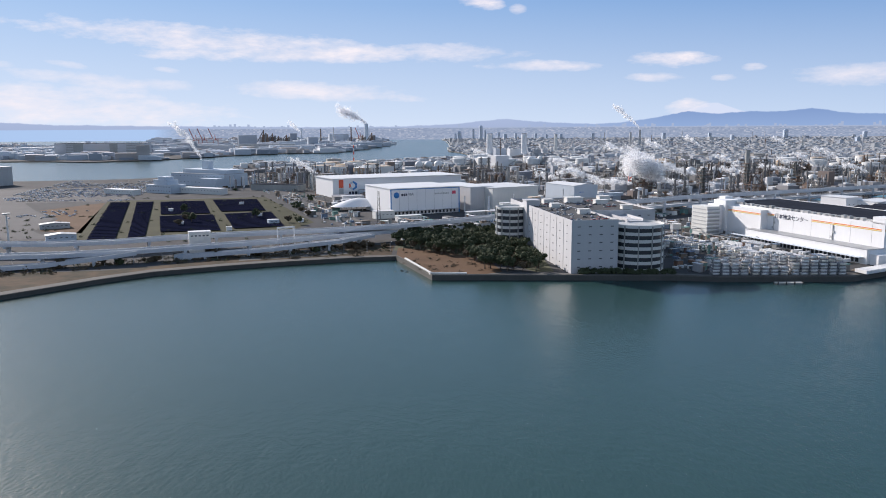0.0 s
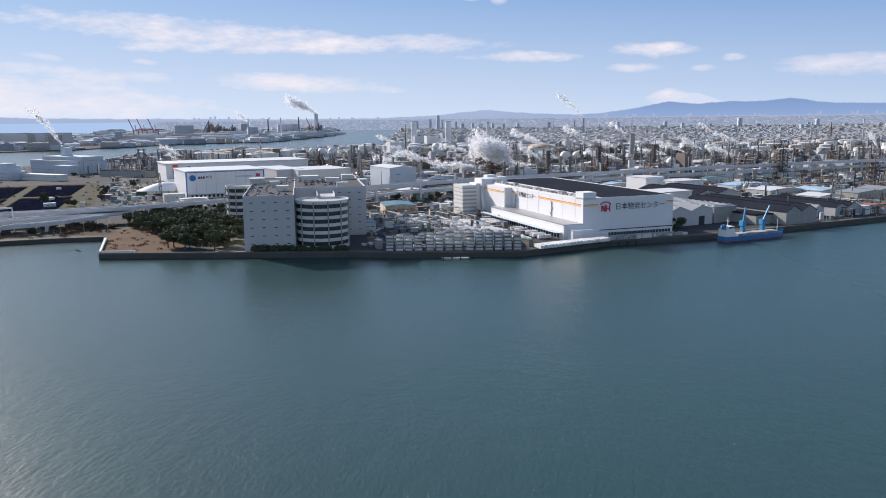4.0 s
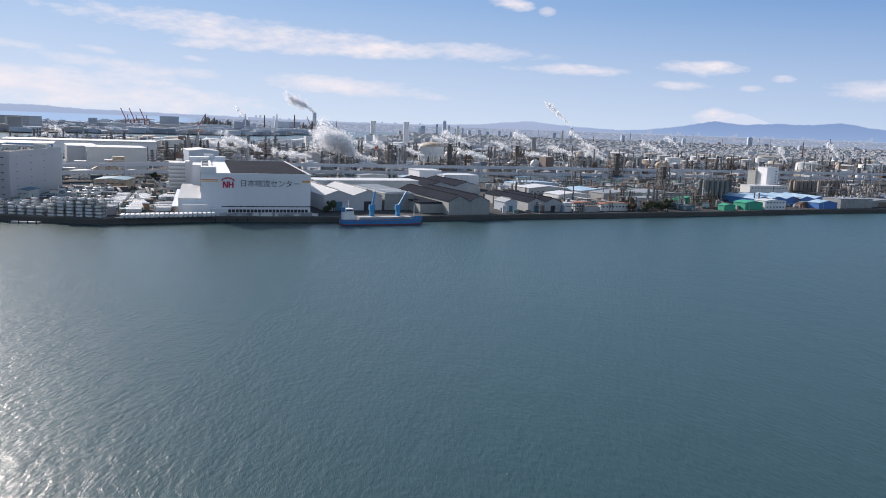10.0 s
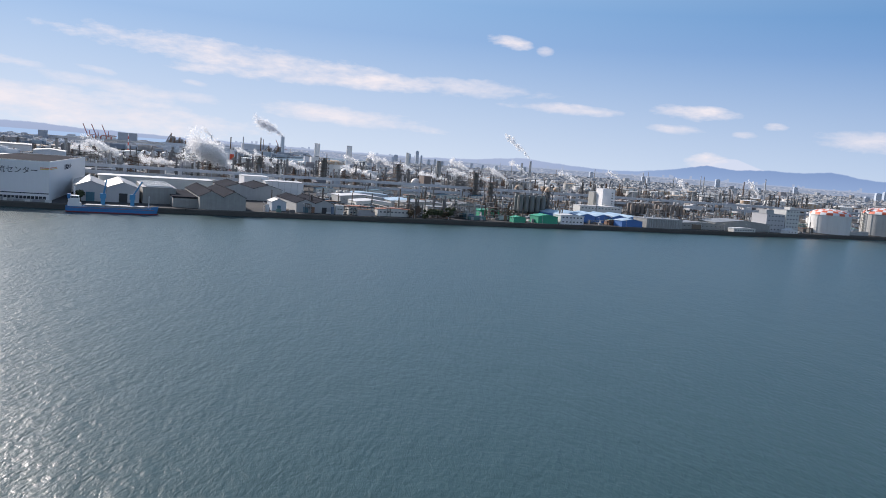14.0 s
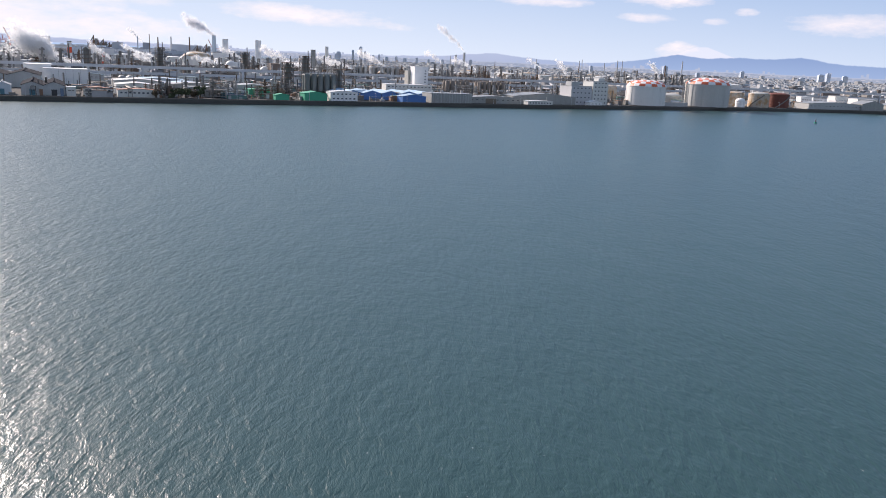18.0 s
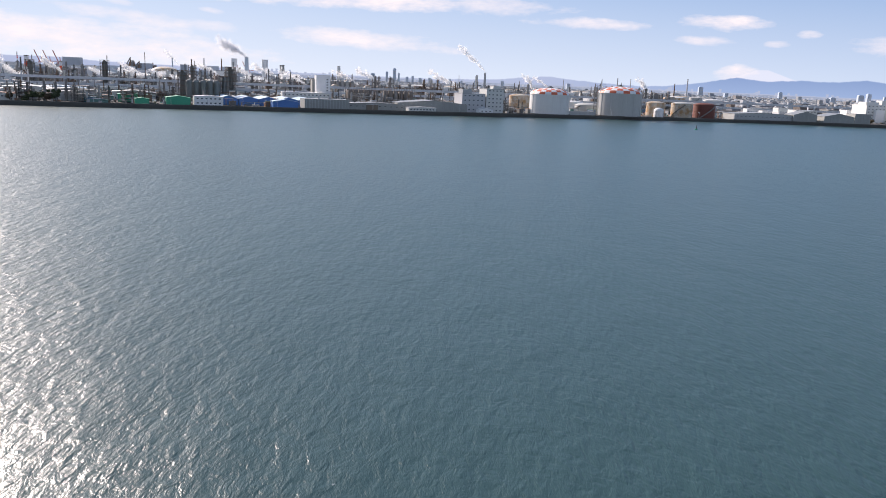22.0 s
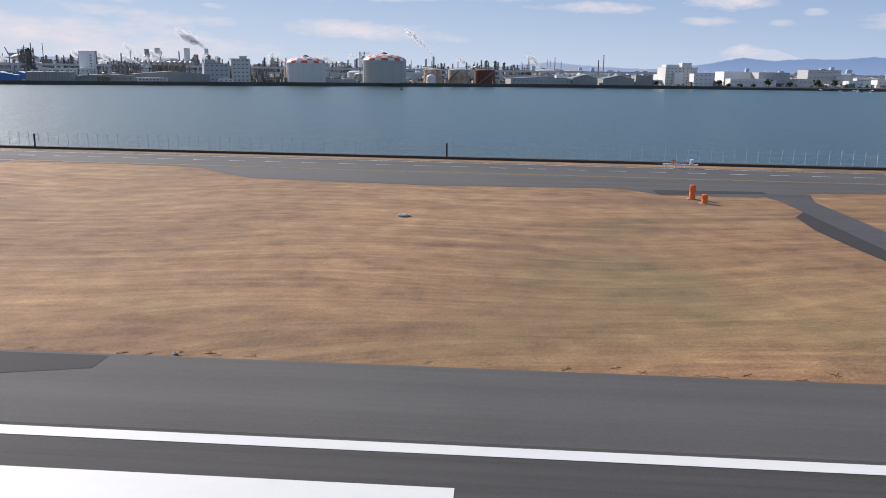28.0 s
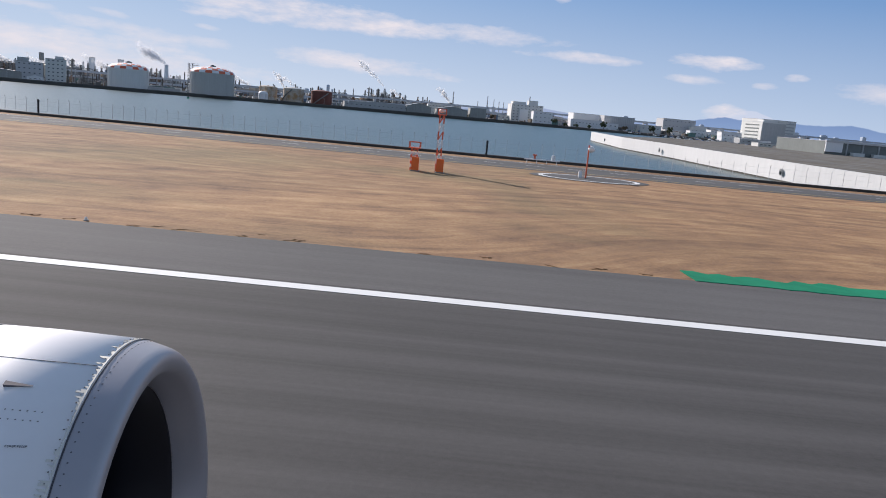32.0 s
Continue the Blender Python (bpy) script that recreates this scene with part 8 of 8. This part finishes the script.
for i in range(14):
    y, t = rng.uniform(46, 74), rng.uniform(.2, .85)
    d = Vector((rng.gauss(0, 1), rng.gauss(0, 1), 0)).normalized() * rng.uniform(.5, 1.3)
    c = Vector((887.1 - 5.6 * t, y, 3.0 * (1 - t) + .62))
    solid("driftwood", Mesh().beam(c - d, c + d, .12, None, 6), M_DRIFT, "bleached driftwood log on the armour rocks", "driftwood", "", "driftwood on the rocks")
# reef in the water
REEFROCKS = [rock_data(s) for s in range(10, 16)]
reef = thing("reef", 843.8, 106.6, 0, 8, "dark rock ring awash in the sea", "reef")
for i in range(26):
    a = 2 * math.pi * i / 26
    ob = part("rock", REEFROCKS[i % 6], M_REEF, reef, "", (2.7 * math.cos(a), 1.5 * math.sin(a), .1 + rng.uniform(-.1, .12)), rng.uniform(0, 360))
    ob.scale = (.7, .7, .55)
part("rubble", Mesh().prism([(2.6 * math.cos(k * .63), 1.4 * math.sin(k * .63)) for k in range(10)], -.5, .03), M_REEF, reef)


# airfield furniture
def drum(x, y, h, r, label):
    d = thing("marker_drum", x, y, FIELD_Z, 0, label, "marker", "orange markers")
    part("body", Mesh().rings([(r, 0), (r, h * .45), (r * .9, h * .5), (r, h * .55), (r, h - .05), (r * .8, h), (.02, h)], 14), M_ORANGEBOX, d)
    part("band", Mesh().rings([(r + .01, h * .62), (r + .01, h * .74)], 14), M_CHECKRED, d)
    part("base", Mesh().box(0, 0, -.02, r * 3, r * 3, .06), M_CONC, d)


M_ORANGEBOX = surface("safety_orange", (0.85, 0.16, 0.03), 0.5, 0, 0.05)
for x, y, h, r in ((991.1, 66.3, 1.2, .26), (991.6, 64.2, .75, .24), (996.4, 32.4, .42, .19), (909, 71, .6, .42)):
    drum(x, y, h, r, "orange marker drum standing on the grass")


def banded_mast(x, y, h, w, label, dish):
    t = thing("antenna_mast", x, y, FIELD_Z, 0, label, "mast", "banded masts")
    n = 7
    for k in range(n):
        m = Mesh()
        z0, z1 = h * k / n, h * (k + 1) / n
        for sx in (-1, 1):
            for sy in (-1, 1):
                m.box(sx * w / 2, sy * w / 2, z0, .09, .09, z1 - z0)
        for s in (-1, 1):
            m.beam((-w / 2, s * w / 2, z0), (w / 2, s * w / 2, z1), .06).beam((s * w / 2, -w / 2, z1), (s * w / 2, w / 2, z0), .06)
        part("mast_section", m, (M_CHECKRED, M_WHITE)[k % 2], t)
    part("platform", Mesh().box(0, 0, h, w * 1.9, w * 1.9, .08), M_CHECKRED, t)
    m = Mesh()
    for sx in (-1, 1):
        for sy in (-1, 1):
            m.box(sx * w * .9, sy * w * .9, h, .06, .06, .5)
    m.box(0, -w * .9, h + .45, w * 1.9, .06, .06).box(0, w * .9, h + .45, w * 1.9, .06, .06)
    part("guard_rail", m, M_CHECKRED, t)
    if dish:
        part("antenna", Mesh().ball(0, 0, h + .35, .28, 12, 8, .6), M_WHITE, t)
    cab = thing("equipment_cabinet", x + .2, y - .9, FIELD_Z, 0, "orange-red equipment cabinet at the mast foot", "cabinet", "orange cabinets")
    part("body", Mesh().box(0, 0, .08, .55, .45, 1.0), M_ORANGEBOX, cab)
    part("base", Mesh().box(0, 0, 0, .7, .6, .08), M_CONC, cab)


banded_mast(1117.2, 61.3, 4.4, .34, "red and white lattice mast with a platform", True)
banded_mast(1115.3, 61.0, 1.7, .46, "squat red and white lattice stand", False)
# wind sock in its circle
pts = [(5.2 * math.cos(a), 3.6 * math.sin(a)) for a in [2 * math.pi * i / 32 for i in range(32)]]
circle = flat_patch("sock_circle", [(1130 + x, 68.4 + y) for x, y in pts], z2 + .02, M_TAXI, "dark asphalt circle round the wind sock", "pavement")
ring = Mesh().rings([(4.0, 0), (4.45, 0)], 40)
ring.v = [(x, y * .68, z) for x, y, z in ring.v]
ring.f = [f[::-1] for f in ring.f]
ob = solid("circle_marking", ring, M_PAINT, "broken white ring painted on the asphalt", "marking", "structure")
ob.location = (1130, 68.4, z2 + .03)
sock = thing("wind_sock", 1129.8, 69, FIELD_Z, 0, "orange and white wind sock on a red pole", "wind sock")
part("pole", Mesh().cyl(0, 0, 0, 2.9, .07, 8), M_CHECKRED, sock)
part("sock", Mesh().beam((.1, 0, 2.75), (.35, 0, 2.35), .5, None, 12), M_WHITE, sock)
part("foot", Mesh().box(-.5, 0, 0, .3, .3, .6), M_WHITE, sock)
for x, y in ((995, 88.4), (1127, 84.5)):
    bar = thing("light_bar", x, y, FIELD_Z, -2, "white low beam of approach lights", "light bar", "light bars")
    part("beam", Mesh().box(0, 0, .35, 3.8, .3, .12), M_WHITE, bar)
    for i in range(4):
        part("leg", Mesh().box(-1.6 + i * 1.06, 0, 0, .08, .2, .35), M_RAIL, bar)
    part("red_lamp", Mesh().box(-.8, 0, .47, .2, .2, .35).box(-.8, 0, .8, .45, .2, .14), M_CHECKRED, bar)
    part("white_box", Mesh().cyl(1.2, 0, .47, 1.0, .2, 10), M_WHITE, bar)
for x, y in ((968, 55), (907, 58), (893.4, 61)):
    mh = thing("manhole", x, y, FIELD_Z, 0, "low grey concrete manhole in the grass", "manhole", "manholes")
    part("slab", Mesh().cyl(0, 0, 0, .12, .45, 14), M_CONC, mh)
    part("cover", Mesh().cyl(0, 0, .12, .16, .28, 14), M_DULL, mh)
for i, x in enumerate(range(960, 1260, 36)):
    el = thing("edge_light", x + 3, 26.35, FIELD_Z + .008, 0, "small runway edge light on the shoulder", "runway light", "runway edge lights")
    part("base", Mesh().cyl(0, 0, 0, .03, .09, 10), M_DULL, el)
    part("lens", Mesh().rings([(.05, .03), (.05, .1), (.02, .13)], 10), M_WHITE, el)
M_NET = surface("green_netting", (0.012, 0.22, 0.12), 0.95, 0, 0.25, 1.5, 0.3, spec=0.1)
net = [(1128.2 + k * .45, 26.0 + rng.uniform(-.05, .12)) for k in range(33)]
net += [(1142 - k * .45, 27.5 + rng.uniform(-.35, .35)) for k in range(32)]
solid("green_netting", Mesh().prism(net, FIELD_Z + .004, FIELD_Z + .03), M_NET, "bright green ground netting at the runway edge", "netting", "structure")


def tufts():
    m = Mesh()
    for i in range(240):
        x, y, h = rng.uniform(905, 1200), 26.15 + abs(rng.gauss(0, .25)), rng.uniform(.006, .02)
        if 998 < x < 1003:
            continue
        for k in range(3):
            a = rng.uniform(0, 3.1)
            c, s = .22 * math.cos(a), .22 * math.sin(a)
            m.add([(x - c, y - s, FIELD_Z), (x + c, y + s, FIELD_Z), (x + c * 1.3 + rng.uniform(-.1, .1), y + s * 1.3, FIELD_Z + h), (x - c * .8, y - s * .8, FIELD_Z + h * .8)], [(0, 1, 2, 3)])
    return solid("grass_tufts", m, M_TURF, "dry tan grass tufts along the asphalt edge", "grass", "stuff")


tufts()

# white sea wall, land behind it and the terminal sheds
M_WALLWHITE = surface("white_sea_wall", (0.60, 0.60, 0.60), 0.7, 0, 0.04, 0.4, 0.05, streak=.16)
M_SCRUBLAND = surface("scrubby_soil", (0.15, 0.135, 0.11), 0.95, 0, 0.25, 0.3, 0.04, 0.05, tint=(0.19, 0.185, 0.18), spec=0.1)
tri_sheet("ground_far_airfield", [(1173.5, 390), (1174.5, 300), (1181.6, 249), (1185.6, 203), (1188.6, 169), (1191.6, 150), (1195.6, 120), (1200, 86.9), (1500, 77), (3500, 40), (3500, 620), (1400, 760), (1250, 560)], 2.6, M_SCRUBLAND, "flat land with service roads beyond the white sea wall", "ground", -1.5, M_QUAYDARK)
WALL = [(1172, 382), (1173, 300), (1180, 249), (1184, 203), (1187, 169), (1190, 150), (1194, 120), (1198, 88)]
solid("sea_wall_white", ribbon(WALL, .5, .4, 4.5), M_WALLWHITE, "bright white sea wall with a long straight top", "wall", "structure")
solid("wall_foot", ribbon(WALL, .9, -1.5, .7, .6), M_QUAYDARK, "dark stone foot of the white sea wall", "wall", "structure")
for x, y in ((1172.4, 340), (1178, 258), (1186.2, 174)):
    o = thing("drain_outlet", x - .55, y, 2.2, 0, "dark round drain outlet in the white sea wall", "outlet", "drain outlets")
    part("pipe", Mesh().beam((-.12, 0, 0), (.1, 0, 0), 1.5, None, 14), M_DULL, o)
    part("mouth", Mesh().beam((-.16, 0, 0), (-.12, 0, 0), 1.1, None, 14), M_DARK, o)
b = block("hangar", 1320, 472, 12, 150, 50, 7.6, M_SILO, M_ROOFGREY, "long grey hangar with a white end", "hangar")
part("white_end", Mesh().box(5.4, -.4, 1.8, 11, .8, 6.2), M_WHITE, b)
part("roof_fascia", Mesh().box(75, -.5, 7.4, 151, 1.4, 1.3), M_PALE, b)
for k in range(13):
    part("column", Mesh().box(14 + k * 10.5, -.3, 0, .7, .6, 7.4), M_GREY, b)
for k in range(9):
    part("parked_truck_bay", Mesh().box(20 + k * 14, -2.2, 0, 8, 2.4, 2.4), M_OFFWHITE, b)
b = block("office", 1360, 700, 12, 22.5, 31, 19.6, M_OFFWHITE, M_ROOFLIGHT, "large white block with a windowed face", "building")
# grey panel paints this front as the side turned from the light
part("grey_front", Mesh().box(11.25, -.15, 1.5, 22, .3, 17.6), M_GREY, b)
part("roof_house", Mesh().box(12, 14, 19.9, 12, 10, 2), M_OFFWHITE, b)
for k in range(5):
    part("louvre_band", Mesh().box(-.1, 16, 4.4 + k * 3.0, .3, 22, 1.0), M_SILO, b)
for i in range(26):
    block("shed", 1300 + rng.uniform(0, 300), 520 + rng.uniform(0, 190), 12, rng.uniform(8, 20), rng.uniform(8, 14), rng.uniform(2.0, 4.4), rng.choice((M_WHITE, M_OFFWHITE, M_GREY)), rng.choice((M_ROOFLIGHT, M_ROOFGREY)), "low service building beyond the sea wall", "building", 1, 3)
parked_stuff("parked_cars", [(1240 + rng.uniform(0, 240), 560 + rng.uniform(0, 140), rng.uniform(0, 3)) for i in range(160)], "cars parked beyond the sea wall")
buoy = thing("channel_buoy", 905, 560, 0, 0, "small dark channel buoy on the water", "buoy")
part("float", Mesh().cyl(0, 0, -.5, .8, 1.0, 12), M_GREEN, buoy)
part("cage", Mesh().cyl(0, 0, .8, 3.2, .5, 8, .2), M_STEEL, buoy)

# ---- the jet engine under the wing, over the runway ----
M_COWL = surface("cowl_paint", (0.90, 0.87, 0.86), 0.5, 0.0, 0.06, 3.0, 0.8)
M_LIP = surface("bare_lip_metal", (0.46, 0.435, 0.45), 0.4, 0.5, 0.05, 4.0, 0.8)
M_DUCT = surface("duct_lining", (0.14, 0.13, 0.145), 0.55, 0.3, 0.06, 4.0, 0.8)
# near-black fan parts: the unlit depth of the intake is in their colour
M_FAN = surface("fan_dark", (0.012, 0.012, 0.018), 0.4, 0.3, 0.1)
M_CHIP = surface("chipped_paint_edge", (0.60, 0.58, 0.52), 0.6, 0.1, 0.2, 12.0, 2.0)
M_SEAM = surface("seam_sealant", (0.06, 0.06, 0.07), 0.6)


def revolve(prof, n=72):
    """A shape turned about the local x axis; prof: (x, radius)."""
    m = Mesh()
    pts = [(x, r * math.cos(2 * math.pi * i / n), r * math.sin(2 * math.pi * i / n)) for x, r in prof for i in range(n)]
    return m.add(pts, [(k * n + i, (k + 1) * n + i, (k + 1) * n + (i + 1) % n, k * n + (i + 1) % n) for k in range(len(prof) - 1) for i in range(n)], True)


def jet_engine():
    e = thing("jet_engine", 1119.039, 3.576, 7.132, 0, "silver-grey jet engine nacelle with a dark intake", "jet engine")
    e.matrix_basis = pose(1119.045, 3.576, 7.105, 0, -1.83, 5.39)
    part("cowl", revolve([(-3.6, .95), (-3.2, 1.04), (-2.4, 1.125), (-1.6, 1.15), (-.9, 1.145), (-.45, 1.125), (-.02, 1.092), (-.02, 1.05)]), M_COWL, e, "worn silver-grey painted cowl")
    lip = [(-.015, 1.088)] + [(.06 + .085 * math.sin(a), .985 + .075 * math.cos(a)) for a in [radians(20 + 16 * k) for k in range(10)]] + [(.04, .888), (0, .872), (-.038, .861)]
    part("intake_lip", revolve(lip), M_LIP, e, "bare metal intake lip")
    part("intake_duct", revolve([(-.04, .86), (-.35, .86), (-.8, .9), (-1.0, .9)]), M_DUCT, e, "grey intake duct lining")
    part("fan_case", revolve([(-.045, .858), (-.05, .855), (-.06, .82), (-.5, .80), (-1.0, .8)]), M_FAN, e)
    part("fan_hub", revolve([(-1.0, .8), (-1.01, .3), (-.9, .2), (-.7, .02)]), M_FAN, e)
    for i in range(22):
        a = 2 * math.pi * i / 22
        c, s = math.cos(a), math.sin(a)
        b_, d_ = math.cos(a + .22), math.sin(a + .22)
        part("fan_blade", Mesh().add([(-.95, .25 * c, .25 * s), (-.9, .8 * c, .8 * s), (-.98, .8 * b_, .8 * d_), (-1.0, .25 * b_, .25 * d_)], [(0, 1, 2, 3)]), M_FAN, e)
    part("lip_seam", revolve([(-.019, 1.0932), (-.014, 1.0932), (-.012, 1.0905)]), M_SEAM, e)
    r = random.Random(5)
    m = Mesh()
    for i in range(260):                                # flaked paint behind the seam
        a = radians(60 + 150 * i / 260)
        L, w = .008 + .045 * r.random() ** 4, .0101
        a1 = a + w
        L1 = L * r.uniform(.3, 1)
        q0, q1, q2 = 1.0935, 1.0935 + .0767 * L1, 1.0935 + .0767 * L
        m.add([(-.024, q0 * math.cos(a), q0 * math.sin(a)), (-.024, q0 * math.cos(a1), q0 * math.sin(a1)), (-.024 - L1, q1 * math.cos(a1), q1 * math.sin(a1)), (-.024 - L, q2 * math.cos(a), q2 * math.sin(a))], [(3, 2, 1, 0)])
    part("paint_flake", m, M_CHIP, e, "flaked paint along the seam")
    rv = Mesh().ball(0, 0, 0, .0042, 8, 4, .5).data("rivet")
    for i in range(58):
        a = radians(62 + 2.5 * i)
        for x, rad in ((-.045, 1.0945), (.012, 1.079)):
            ob = part("rivet", rv, M_SEAM, e, "", (x, rad * math.cos(a), rad * math.sin(a)))
    for a, x0, x1 in ((radians(101), -.05, -1.6), (radians(168), -.2, -1.2), (radians(172), -.2, -1.2)):
        q = [(x, (1.148 if x < -.8 else 1.094 + (abs(x) - .02) * .066) + .002) for x in [x0 + (x1 - x0) * k / 10 for k in range(11)]]
        m = Mesh()
        for (xa, ra), (xb, rb) in zip(q, q[1:]):
            m.beam((xa, ra * math.cos(a), ra * math.sin(a)), (xb, rb * math.cos(a), rb * math.sin(a)), .0025)
        part("panel_seam", m, M_SEAM, e)
    part("cowl_seam", revolve([(-.74, 1.1405), (-.735, 1.143), (-.725, 1.1425), (-.72, 1.139)]), M_SEAM, e)
    a = radians(111)
    sc = Mesh().add([(-.37, -.014, 0), (-.37, .014, 0), (-.25, .003, 0), (-.25, -.003, 0), (-.37, -.014, .014), (-.37, .014, .014)], [(0, 1, 5, 4), (0, 4, 3), (1, 2, 5), (4, 5, 2, 3)])
    sc.v = [(x, 1.1165 * math.cos(a) - y * math.sin(a) + z * math.cos(a), 1.1165 * math.sin(a) + y * math.cos(a) + z * math.sin(a)) for x, y, z in sc.v]
    part("vent_scoop", sc, M_DUCT, e, "small flush vent scoop")
    word = part("lettering", text_mesh("COVER RECEP", .014, .0006), M_SEAM, e, "small dark stencilled lettering")
    word.matrix_basis = pose(-.20, 1.1105 * math.cos(radians(127)), 1.1105 * math.sin(radians(127)), -53, 0, 0)
    for k in range(16):
        for a in (radians(118), radians(120.5)):
            x = -.16 - .03 * k
            q = 1.0925 + (abs(x) - .02) * .0767
            part("rivet", rv, M_CHIP, e, "", (x, q * math.cos(a), q * math.sin(a)))


jet_engine()
